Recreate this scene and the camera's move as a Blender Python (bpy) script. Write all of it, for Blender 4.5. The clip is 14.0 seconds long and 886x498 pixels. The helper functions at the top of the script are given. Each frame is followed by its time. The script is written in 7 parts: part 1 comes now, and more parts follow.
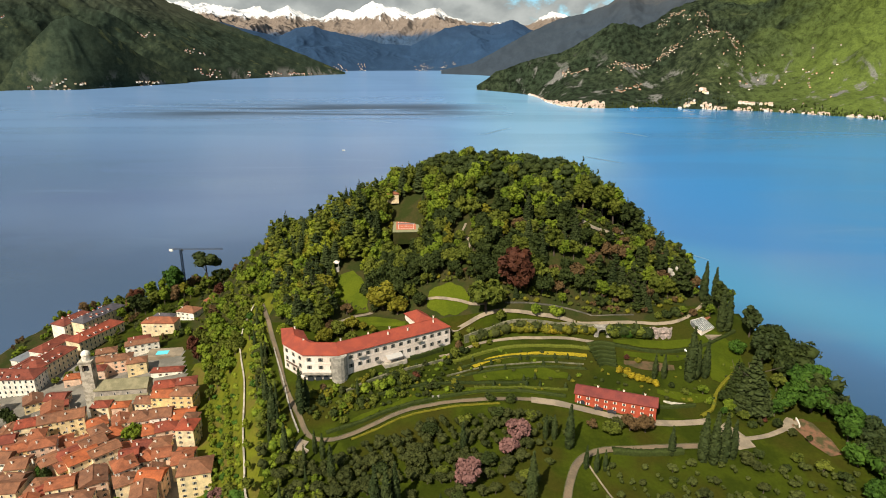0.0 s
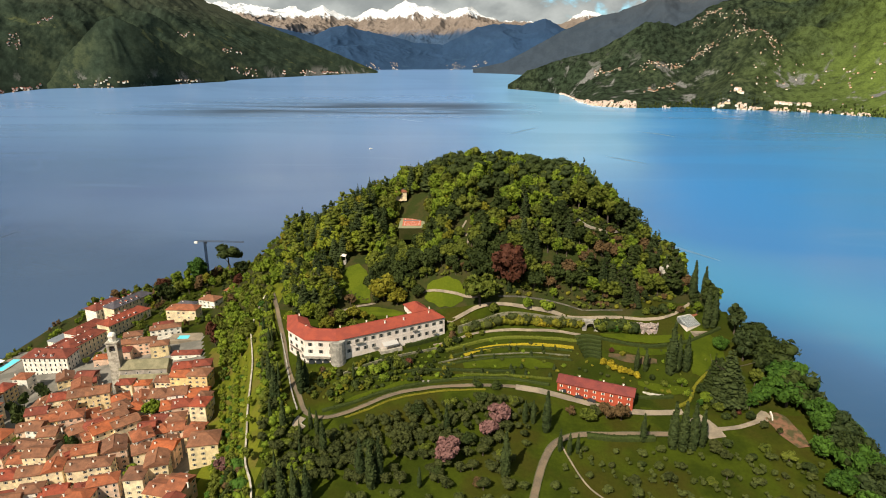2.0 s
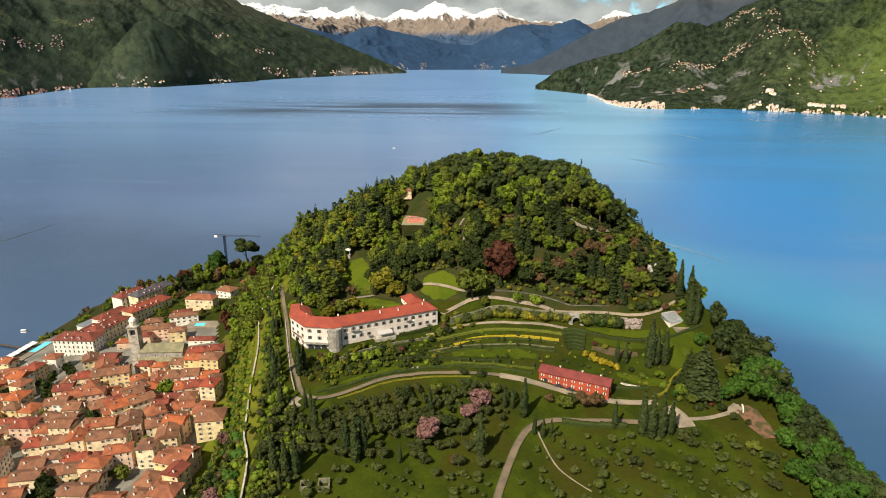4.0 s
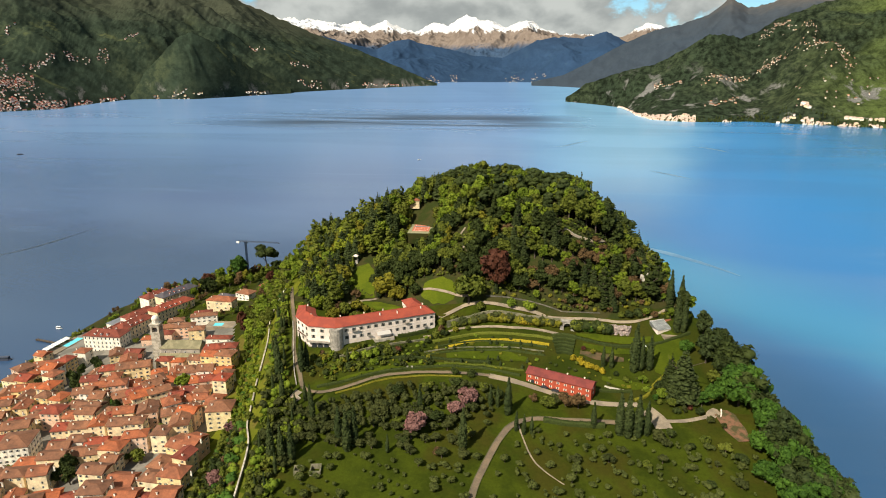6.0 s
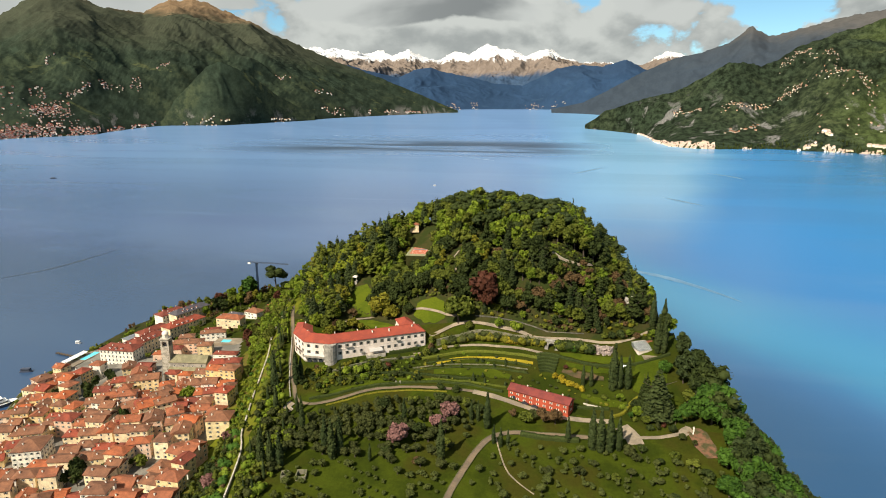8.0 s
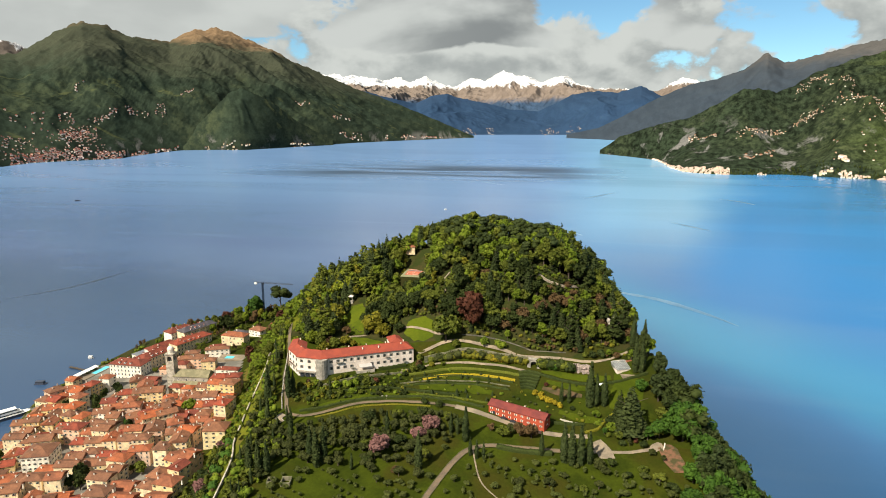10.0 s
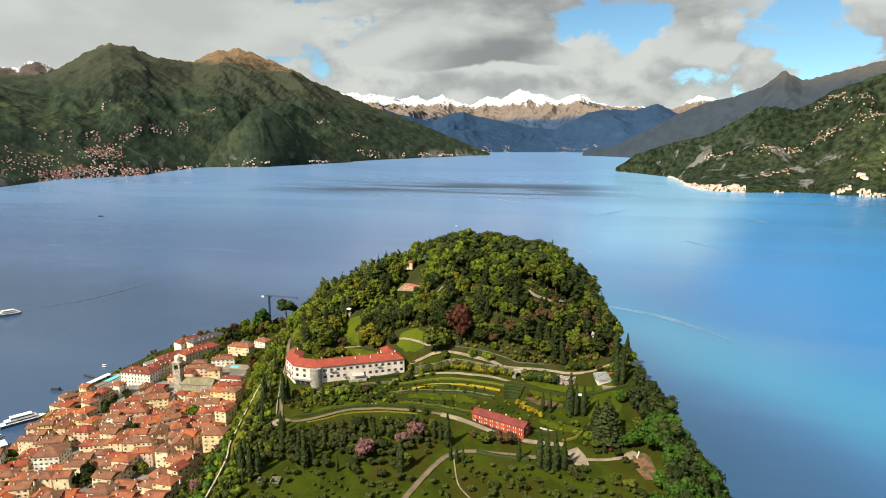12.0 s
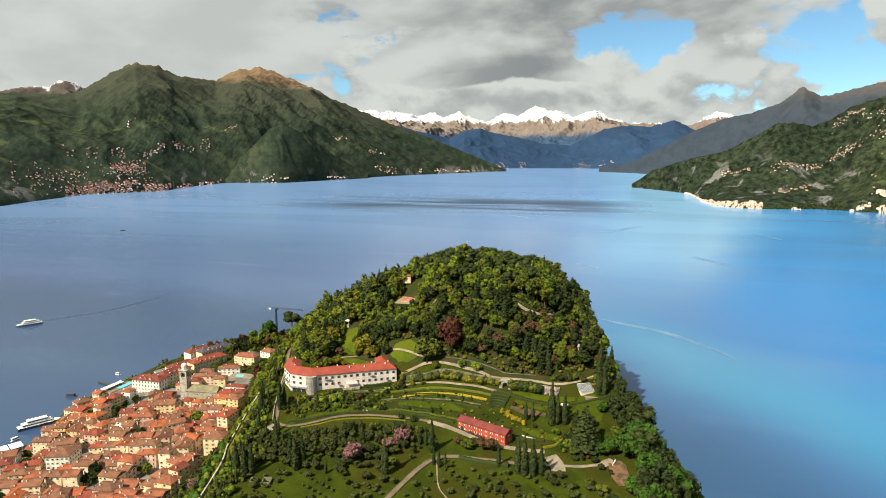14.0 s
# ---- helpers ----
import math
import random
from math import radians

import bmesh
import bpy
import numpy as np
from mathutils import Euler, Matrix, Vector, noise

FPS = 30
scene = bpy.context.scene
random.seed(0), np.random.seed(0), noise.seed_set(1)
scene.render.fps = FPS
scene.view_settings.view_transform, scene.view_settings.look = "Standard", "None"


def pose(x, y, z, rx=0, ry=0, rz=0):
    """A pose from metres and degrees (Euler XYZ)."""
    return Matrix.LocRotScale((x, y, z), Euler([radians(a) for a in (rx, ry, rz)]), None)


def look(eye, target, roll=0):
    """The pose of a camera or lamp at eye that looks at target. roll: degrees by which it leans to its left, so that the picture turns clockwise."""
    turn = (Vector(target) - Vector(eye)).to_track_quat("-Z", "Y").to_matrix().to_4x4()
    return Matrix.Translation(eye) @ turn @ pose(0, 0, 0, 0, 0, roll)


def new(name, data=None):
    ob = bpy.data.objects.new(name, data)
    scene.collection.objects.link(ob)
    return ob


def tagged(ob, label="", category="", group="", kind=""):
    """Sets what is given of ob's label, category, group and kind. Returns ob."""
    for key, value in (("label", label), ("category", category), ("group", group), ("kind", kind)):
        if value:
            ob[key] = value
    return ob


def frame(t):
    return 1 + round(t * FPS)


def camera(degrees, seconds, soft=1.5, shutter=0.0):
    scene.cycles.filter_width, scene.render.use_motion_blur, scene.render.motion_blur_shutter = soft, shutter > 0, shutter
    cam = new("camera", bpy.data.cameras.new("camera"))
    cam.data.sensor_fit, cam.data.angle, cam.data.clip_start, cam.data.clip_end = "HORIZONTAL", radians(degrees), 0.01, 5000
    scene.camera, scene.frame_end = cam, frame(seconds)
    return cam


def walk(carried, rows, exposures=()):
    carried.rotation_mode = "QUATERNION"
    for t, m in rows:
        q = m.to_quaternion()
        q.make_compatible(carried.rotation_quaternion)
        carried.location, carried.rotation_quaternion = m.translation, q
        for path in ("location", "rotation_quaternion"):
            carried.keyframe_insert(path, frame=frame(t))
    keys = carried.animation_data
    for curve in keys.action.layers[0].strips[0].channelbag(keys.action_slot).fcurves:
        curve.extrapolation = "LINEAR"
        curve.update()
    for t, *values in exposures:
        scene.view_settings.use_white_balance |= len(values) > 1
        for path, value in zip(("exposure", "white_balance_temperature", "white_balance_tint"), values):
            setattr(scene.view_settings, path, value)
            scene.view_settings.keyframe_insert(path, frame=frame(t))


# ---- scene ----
cam = camera(72.8, 14.0, soft=1.0)
METRES, EYE, TILT, LEAN, TURN = 210.0, 220.0, -17.2, 0.0, 0.0
ROWS = [
    (0.0, 0.0, 0.0, 0.0, 0.0, 0.0, -0.0),
    (0.5, 0.0241, -0.024, -0.0021, 0.84, -0.04, -0.27),
    (1.0, 0.0487, -0.0479, -0.0042, 1.62, -0.08, -0.51),
    (1.5, 0.074, -0.0715, -0.0064, 2.34, -0.13, -0.74),
    (2.0, 0.0997, -0.0952, -0.0086, 3.0, -0.17, -0.95),
    (2.5, 0.1258, -0.1186, -0.0109, 3.64, -0.21, -1.16),
    (3.0, 0.1524, -0.1418, -0.0134, 4.29, -0.25, -1.38),
    (5.5, 0.2922, -0.2548, -0.0251, 7.94, 0.17, -2.49),
    (6.0, 0.321, -0.2763, -0.027, 8.65, 0.68, -2.7),
    (6.5, 0.3504, -0.2973, -0.0292, 9.29, 1.25, -2.88),
    (7.0, 0.3793, -0.3182, -0.0308, 9.85, 1.8, -3.07),
    (7.5, 0.4091, -0.3384, -0.0326, 10.32, 2.36, -3.21),
    (8.0, 0.4392, -0.3583, -0.0347, 10.75, 2.96, -3.34),
    (10.5, 0.59, -0.4552, -0.0444, 12.85, 5.55, -4.02),
    (11.0, 0.6206, -0.4737, -0.0462, 13.28, 5.92, -4.14),
    (11.5, 0.6513, -0.492, -0.048, 13.72, 6.25, -4.28),
    (12.0, 0.6822, -0.51, -0.05, 14.16, 6.58, -4.4),
    (12.5, 0.7135, -0.5276, -0.052, 14.59, 6.9, -4.54),
    (13.0, 0.7448, -0.5452, -0.0537, 15.03, 7.23, -4.66),
    (13.5, 0.7765, -0.5625, -0.0555, 15.47, 7.57, -4.8),
    (14.0, 0.8083, -0.5795, -0.0571, 15.91, 7.91, -4.92),
]
walk(cam, [(t, pose(0, 0, EYE, TILT, LEAN, TURN) @ pose(METRES * x, METRES * y, METRES * z, 90 + pitch, roll, yaw)) for t, x, y, z, yaw, pitch, roll in ROWS],
     exposures=[(0.0, 0.33), (7.0, 0.43), (14.0, 0.58)])

# ---- world, sun ----
SUN_TO = Vector((-0.34, -0.61, 0.71)).normalized()
world = bpy.data.worlds.new("sky")
scene.world = world
world.use_nodes = True


class Graph:
    """Short hand for node trees."""

    def __init__(self, tree, keep=False):
        self.t = tree
        if not keep:
            tree.nodes.clear()

    def node(self, kind, *links, **sockets):
        n = self.t.nodes.new(kind)
        for key, value in sockets.items():
            self.put(n.inputs[key.replace("_", " ")], value)
        for i, value in links:
            self.put(n.inputs[i], value)
        return n

    def put(self, socket, value):
        if isinstance(value, bpy.types.NodeSocket):
            self.t.links.new(value, socket)
        else:
            socket.default_value = value

    def math(self, op, a, b=0.0, c=0.0):
        n = self.t.nodes.new("ShaderNodeMath")
        n.operation = op
        for i, v in enumerate((a, b, c)):
            self.put(n.inputs[i], v)
        return n.outputs[0]

    def span(self, value, lo, hi, to_lo=0.0, to_hi=1.0):
        n = self.t.nodes.new("ShaderNodeMapRange")
        n.interpolation_type = "SMOOTHSTEP"
        for i, v in enumerate((value, lo, hi, to_lo, to_hi)):
            self.put(n.inputs[i], v)
        return n.outputs[0]

    def mix(self, fac, a, b, blend="MIX"):
        n = self.t.nodes.new("ShaderNodeMix")
        n.data_type, n.blend_type = "RGBA", blend
        self.put(n.inputs[0], fac)
        self.put(n.inputs[6], a if isinstance(a, bpy.types.NodeSocket) else (*a, 1))
        self.put(n.inputs[7], b if isinstance(b, bpy.types.NodeSocket) else (*b, 1))
        return n.outputs[2]

    def noise(self, vector, scale, detail=4.0, rough=0.55, distort=0.0):
        n = self.node("ShaderNodeTexNoise", Vector=vector, Scale=scale, Detail=detail, Roughness=rough, Distortion=distort)
        return n.outputs[0]

    def stretch(self, vector, x, y, z, rz=0.0):
        n = self.t.nodes.new("ShaderNodeMapping")
        self.put(n.inputs[0], vector)
        n.inputs[2].default_value = (0, 0, rz)
        n.inputs[3].default_value = (x, y, z)
        return n.outputs[0]


def build_sky():
    """Blue sky under a broken deck of cloud: heaped clouds low over the mountains, flat grey-bottomed ones overhead."""
    g = Graph(world.node_tree)
    sky = g.t.nodes.new("ShaderNodeTexSky")
    sky.sky_type, sky.sun_disc = "NISHITA", False
    sky.altitude, sky.dust_density, sky.ozone_density = 1500.0, 0.25, 1.0
    sky.sun_elevation = math.asin(SUN_TO.z)
    sky.sun_rotation = math.atan2(SUN_TO.x, SUN_TO.y)
    way = g.t.nodes.new("ShaderNodeTexCoord").outputs["Generated"]
    sep = g.node("ShaderNodeSeparateXYZ", (0, way))
    x, y, z = sep.outputs[0], sep.outputs[1], sep.outputs[2]
    up = g.math("MAXIMUM", z, 0.0)
    # heaped clouds, round in outline and lit from above
    heap = g.stretch(way, 1.0, 1.0, 1.5)
    higher = g.node("ShaderNodeVectorMath", (0, heap), (1, (-0.014, 0.0, 0.040))).outputs[0]
    body = g.noise(heap, CLOUD_SCALE * 1.9, 9.0, 0.54, 0.15)
    body_up = g.noise(higher, CLOUD_SCALE * 1.9, 6.0, 0.50, 0.15)
    side = g.span(x, -0.45, 0.30, 0.14, 0.0)
    heaps = g.math("ADD", body, g.math("ADD", side, g.span(up, 0.19, 0.05, -0.03, 0.10)))
    heap_mask = g.span(heaps, 0.50, 0.55)
    heap_shade = g.span(g.math("SUBTRACT", body_up, body), -0.09, 0.12)
    heap_colour = g.mix(heap_shade, (0.90, 0.94, 0.89), (0.54, 0.58, 0.565))
    # broad flat-based clouds higher up, their thick middles grey
    deck = g.node("ShaderNodeVectorMath", (0, g.stretch(way, 1.0, 1.0, 2.3)), (1, (0.63, 0.35, 1.7))).outputs[0]
    under = g.node("ShaderNodeVectorMath", (0, deck), (1, (-0.02, 0.0, 0.085))).outputs[0]
    fold = g.noise(deck, CLOUD_SCALE * 0.95, 9.0, 0.53, 0.20)
    fold_up = g.noise(under, CLOUD_SCALE * 0.95, 5.0, 0.50, 0.20)
    plates = g.math("ADD", fold, g.math("ADD", g.span(x, -0.25, 0.30, 0.045, -0.055), g.span(up, 0.07, 0.15, -0.20, 0.03)))
    deck_mask = g.span(plates, 0.49, 0.535)
    deck_shade = g.span(g.math("MULTIPLY_ADD", plates, 0.55, g.math("SUBTRACT", fold_up, fold)), 0.22, 0.43)
    deck_shade = g.math("MULTIPLY", deck_shade, g.span(x, -0.55, -0.12, 0.30, 1.0))
    deck_colour = g.mix(deck_shade, (0.86, 0.90, 0.86), (0.36, 0.39, 0.39))
    cloud = g.mix(deck_mask, heap_colour, deck_colour)
    mask = g.math("MAXIMUM", heap_mask, deck_mask)
    one = g.node("ShaderNodeBackground", Color=g.mix(1.0, sky.outputs[0], (0.78, 1.05, 1.06), "MULTIPLY"), Strength=0.085).outputs[0]
    two = g.node("ShaderNodeBackground", Color=cloud, Strength=0.50).outputs[0]
    both = g.node("ShaderNodeMixShader", (0, mask), (1, one), (2, two)).outputs[0]
    out = g.t.nodes.new("ShaderNodeOutputWorld")
    g.t.links.new(both, out.inputs[0])


CLOUD_SCALE = 3.3
build_sky()
sun = new("sun", bpy.data.lights.new("sun", "SUN"))
sun.data.energy, sun.data.angle, sun.data.color = 5.4, radians(0.6), (1.0, 0.91, 0.75)
sun.matrix_world = look(SUN_TO * 400, (0, 0, 0))


# ---- materials ----
def material(name, colour, rough=0.8, bump=0.0, bump_scale=1.0, metal=0.0, spec=0.3):
    """colour: a function of the graph and the world position that gives a colour socket or a triple."""
    m = bpy.data.materials.new(name)
    m.use_nodes = True
    g = Graph(m.node_tree)
    pos = g.t.nodes.new("ShaderNodeNewGeometry").outputs["Position"]
    c = colour(g, pos)
    b = g.node("ShaderNodeBsdfPrincipled", Roughness=rough, Metallic=metal)
    b.inputs["Specular IOR Level"].default_value = spec
    g.put(b.inputs["Base Color"], c if isinstance(c, bpy.types.NodeSocket) else (*c, 1))
    if bump:
        n = g.node("ShaderNodeBump", Strength=0.7, Distance=bump, Height=g.noise(pos, bump_scale, 5.0, 0.6))
        g.put(b.inputs["Normal"], n.outputs[0])
    out = g.t.nodes.new("ShaderNodeOutputMaterial")
    g.t.links.new(b.outputs[0], out.inputs[0])
    return m


def two_tone(a, b, scale, fine=0.0, c=None, c_scale=0.02, lo=0.4, hi=0.6):
    def colour(g, pos):
        out = g.mix(g.span(g.noise(pos, scale, 5.0), lo, hi), a, b)
        if c:
            out = g.mix(g.span(g.noise(pos, c_scale, 4.0), 0.45, 0.65), out, c)
        if fine:
            out = g.mix(1.0, out, g.mix(g.noise(pos, fine, 3.0, 0.7), (0.62, 0.62, 0.62), (1.35, 1.35, 1.35)), "MULTIPLY")
        return out
    return colour


def varied(a, b, by="object", scale=0.3):
    """Two colours mixed by a random number of each object or of each loose piece, with a mottle."""
    def colour(g, pos):
        if by == "object":
            r = g.t.nodes.new("ShaderNodeObjectInfo").outputs["Random"]
        else:
            r = g.t.nodes.new("ShaderNodeNewGeometry").outputs["Random Per Island"]
        out = g.mix(r, a, b)
        out = g.mix(1.0, out, g.mix(g.span(g.noise(pos, 0.22, 4.0, 0.6), 0.3, 0.7), (0.72, 0.74, 0.76), (1.22, 1.18, 1.12)), "MULTIPLY")
        return g.mix(1.0, out, g.mix(g.noise(pos, scale, 6.0, 0.75), (0.45, 0.45, 0.45), (1.5, 1.5, 1.5)), "MULTIPLY")
    return colour


def leafy(name, dark, light):
    """Foliage: each clump its own shade, each tree its own tone."""
    def colour(g, pos):
        piece = g.t.nodes.new("ShaderNodeNewGeometry").outputs["Random Per Island"]
        tree = g.t.nodes.new("ShaderNodeObjectInfo").outputs["Random"]
        tint = g.node("ShaderNodeAttribute")
        tint.attribute_name = "tint"
        which = g.math("FRACT", g.math("ADD", tree, tint.outputs["Fac"]))
        mixed = g.math("MULTIPLY_ADD", piece, 0.34, g.math("MULTIPLY_ADD", which, 0.36, g.math("MULTIPLY", g.span(g.noise(pos, 0.55, 3.0, 0.6), 0.3, 0.7), 0.30)))
        out = g.mix(mixed, dark, light)
        return g.mix(1.0, out, g.mix(g.noise(pos, 1.3, 4.0, 0.7), (0.35, 0.35, 0.35), (1.65, 1.65, 1.6)), "MULTIPLY")
    return material(name, colour, 0.75, spec=0.12)


GRASS = material("grass", two_tone((0.040, 0.053, 0.004), (0.025, 0.035, 0.003), 0.07, 0.6, (0.038, 0.037, 0.005), 0.03), 0.95, 0.25, 0.8, spec=0.05)
LAWN = material("lawn", two_tone((0.078, 0.098, 0.007), (0.056, 0.077, 0.006), 0.08, 1.0), 0.95, 0.1, 2.0, spec=0.05)
BANK = material("bank_grass", two_tone((0.112, 0.122, 0.010), (0.078, 0.092, 0.008), 0.10, 0.8, (0.110, 0.090, 0.020), 0.04), 0.95, 0.15, 1.2, spec=0.05)
TERRACE = material("terrace_lawn", two_tone((0.056, 0.073, 0.005), (0.040, 0.056, 0.004), 0.08, 1.0), 0.95, 0.1, 2.0, spec=0.05)
GARDEN = material("garden_grass", two_tone((0.034, 0.046, 0.004), (0.021, 0.030, 0.003), 0.08, 0.8, (0.034, 0.036, 0.005), 0.035), 0.95, 0.15, 1.2, spec=0.05)
FLOOR = material("forest_floor", two_tone((0.02624, 0.03444, 0.0082), (0.04264, 0.03936, 0.01312), 0.1, 0.9), 0.95, 0.3, 0.7, spec=0.05)
PAVE = material("town_paving", two_tone((0.20, 0.18, 0.15), (0.13, 0.12, 0.10), 0.08, 1.2), 0.9, 0.03, 2.0)
ROCK = material("shore_rock", two_tone((0.16, 0.14, 0.11), (0.08, 0.075, 0.06), 0.2, 1.5), 0.9, 0.5, 0.6)
GRAVEL = material("gravel", two_tone((0.270, 0.215, 0.150), (0.190, 0.155, 0.112), 0.15, 2.0), 0.95, 0.03, 4.0)
ASPHALT = material("road_surface", two_tone((0.165, 0.120, 0.076), (0.120, 0.092, 0.062), 0.12, 1.5), 0.92, 0.02, 3.0)
MOSSY = material("mossy_wall_stone", two_tone((0.20, 0.18, 0.12), (0.095, 0.100, 0.050), 0.35, 2.0), 0.92, 0.06, 2.0)
KERB = material("mossy_kerb", two_tone((0.105, 0.098, 0.048), (0.062, 0.070, 0.026), 0.4, 2.0), 0.95, 0.04, 2.0)
STONE = material("wall_stone", two_tone((0.36, 0.33, 0.28), (0.22, 0.2, 0.17), 0.5, 2.5), 0.9, 0.06, 2.0)
PALE_WALL = material("limewashed_stone", two_tone((0.47, 0.42, 0.34), (0.28, 0.25, 0.20), 0.4, 2.0), 0.9, 0.05, 2.0)
PALE = material("pale_plaster", two_tone((0.78, 0.68, 0.60), (0.66, 0.56, 0.48), 0.12, 1.2), 0.85, 0.01, 2.0)
WHITE = material("white_paint", two_tone((0.8, 0.79, 0.76), (0.7, 0.69, 0.66), 0.3, 2.0), 0.7)
RED_PLASTER = material("red_plaster", two_tone((0.42, 0.075, 0.035), (0.32, 0.06, 0.03), 0.2, 1.2), 0.85, 0.01, 2.0)
VILLA_ROOF = material("villa_roof_tile", two_tone((0.29, 0.058, 0.032), (0.235, 0.048, 0.03), 0.2, 2.2), 0.85, 0.08, 3.0)
RED_ROOF = material("dark_red_roof_tile", two_tone((0.1886, 0.041, 0.0328), (0.1394, 0.0328, 0.0287), 0.2, 2.2), 0.85, 0.08, 3.0)
TILE_A = material("orange_roof_tile", varied((0.335, 0.090, 0.032), (0.230, 0.086, 0.045), scale=0.9), 0.88, 0.12, 2.5)
TILE_B = material("worn_roof_tile", varied((0.225, 0.098, 0.052), (0.160, 0.076, 0.045), scale=0.9), 0.9, 0.12, 2.5)
TILE_C = material("red_roof_tile", varied((0.250, 0.054, 0.028), (0.165, 0.044, 0.028), scale=0.9), 0.88, 0.12, 2.5)
FADED = material("faded_pink_tile", two_tone((0.52, 0.40, 0.33), (0.44, 0.32, 0.26), 0.05, 0.5), 0.9)
CREAM = material("cream_plaster", varied((0.76, 0.63, 0.42), (0.72, 0.57, 0.36), scale=0.6), 0.88)
YELLOW = material("yellow_plaster", varied((0.70, 0.50, 0.23), (0.68, 0.56, 0.34), scale=0.6), 0.88)
ROSE = material("rose_plaster", varied((0.66, 0.42, 0.30), (0.70, 0.53, 0.40), scale=0.6), 0.88)
OFFWHITE = material("offwhite_plaster", varied((0.80, 0.75, 0.65), (0.73, 0.68, 0.59), scale=0.6), 0.88)
CHURCH_STONE = material("church_stone", two_tone((0.36, 0.32, 0.27), (0.25, 0.225, 0.19), 0.5, 2.0), 0.9, 0.04, 2.0)
CHURCH_ROOF = material("mossy_stone_roof", two_tone((0.24, 0.21, 0.125), (0.17, 0.155, 0.09), 0.25, 2.0), 0.92, 0.08, 2.0)
GLASS_DARK = material("window_glass", lambda g, p: (0.03, 0.035, 0.04), 0.12, spec=0.5)
SHUTTER = material("shutter_paint", varied((0.10, 0.12, 0.085), (0.16, 0.10, 0.06)), 0.7)
SHUTTER_V = material("faded_shutter", lambda g, p: (0.12, 0.115, 0.095), 0.7)
SHUTTER_W = material("pale_shutter", lambda g, p: (0.62, 0.58, 0.5), 0.7)
SLATE = material("slate_roof", two_tone((0.085, 0.075, 0.085), (0.06, 0.055, 0.065), 0.3, 2.0), 0.6, 0.03, 3.0)
BARK = material("bark", two_tone((0.10, 0.075, 0.055), (0.06, 0.047, 0.036), 0.8, 3.0), 0.95, 0.05, 4.0)
METAL = material("grey_metal", lambda g, p: (0.3, 0.31, 0.33), 0.4, metal=0.6)
CRANE_PAINT = material("crane_paint", lambda g, p: (0.025, 0.045, 0.085), 0.5)
POOL = material("pool_water", lambda g, p: (0.12, 0.62, 0.72), 0.1, spec=0.5)
CLAY = material("clay_court", two_tone((0.50, 0.15, 0.08), (0.42, 0.13, 0.075), 0.4, 2.0), 0.95)
COURT_EDGE = material("court_surround", two_tone((0.27, 0.26, 0.15), (0.21, 0.22, 0.12), 0.4, 2.0), 0.95)
EARTH = material("bare_earth", two_tone((0.175, 0.088, 0.050), (0.062, 0.055, 0.020), 0.22, 0.9), 0.95, 0.35, 0.8)
AWNING = material("grey_canvas", lambda g, p: (0.42, 0.40, 0.37), 0.8)
CANVAS = material("white_canvas", lambda g, p: (0.8, 0.8, 0.78), 0.8)
LEAF = {
    "dark": leafy("dark_leaves", (0.011, 0.019, 0.005), (0.046, 0.060, 0.013)),
    "fir": leafy("fir_needles", (0.013, 0.024, 0.008), (0.052, 0.066, 0.019)),
    "mid": leafy("green_leaves", (0.034, 0.050, 0.006), (0.128, 0.140, 0.019)),
    "bright": leafy("spring_leaves", (0.044, 0.080, 0.006), (0.176, 0.216, 0.019)),
    "gold": leafy("yellow_green_leaves", (0.070, 0.078, 0.007), (0.190, 0.165, 0.016)),
    "grove": leafy("meadow_olive_leaves", (0.028, 0.038, 0.008), (0.086, 0.098, 0.024)),
    "olive": leafy("olive_leaves", (0.017, 0.024, 0.006), (0.062, 0.068, 0.018)),
    "fresh": leafy("young_leaves", (0.070, 0.098, 0.007), (0.215, 0.235, 0.020)),
    "lush": leafy("lush_leaves", (0.012, 0.036, 0.005), (0.062, 0.122, 0.014)),
    "red": leafy("copper_leaves", (0.040, 0.015, 0.010), (0.112, 0.040, 0.021)),
    "pink": leafy("pink_blossom", (0.105, 0.050, 0.046), (0.25, 0.130, 0.118)),
    "brown": leafy("russet_leaves", (0.052, 0.032, 0.015), (0.130, 0.080, 0.034)),
    "yellow": leafy("yellow_blossom", (0.136, 0.1105, 0.0085), (0.357, 0.2635, 0.017)),
}


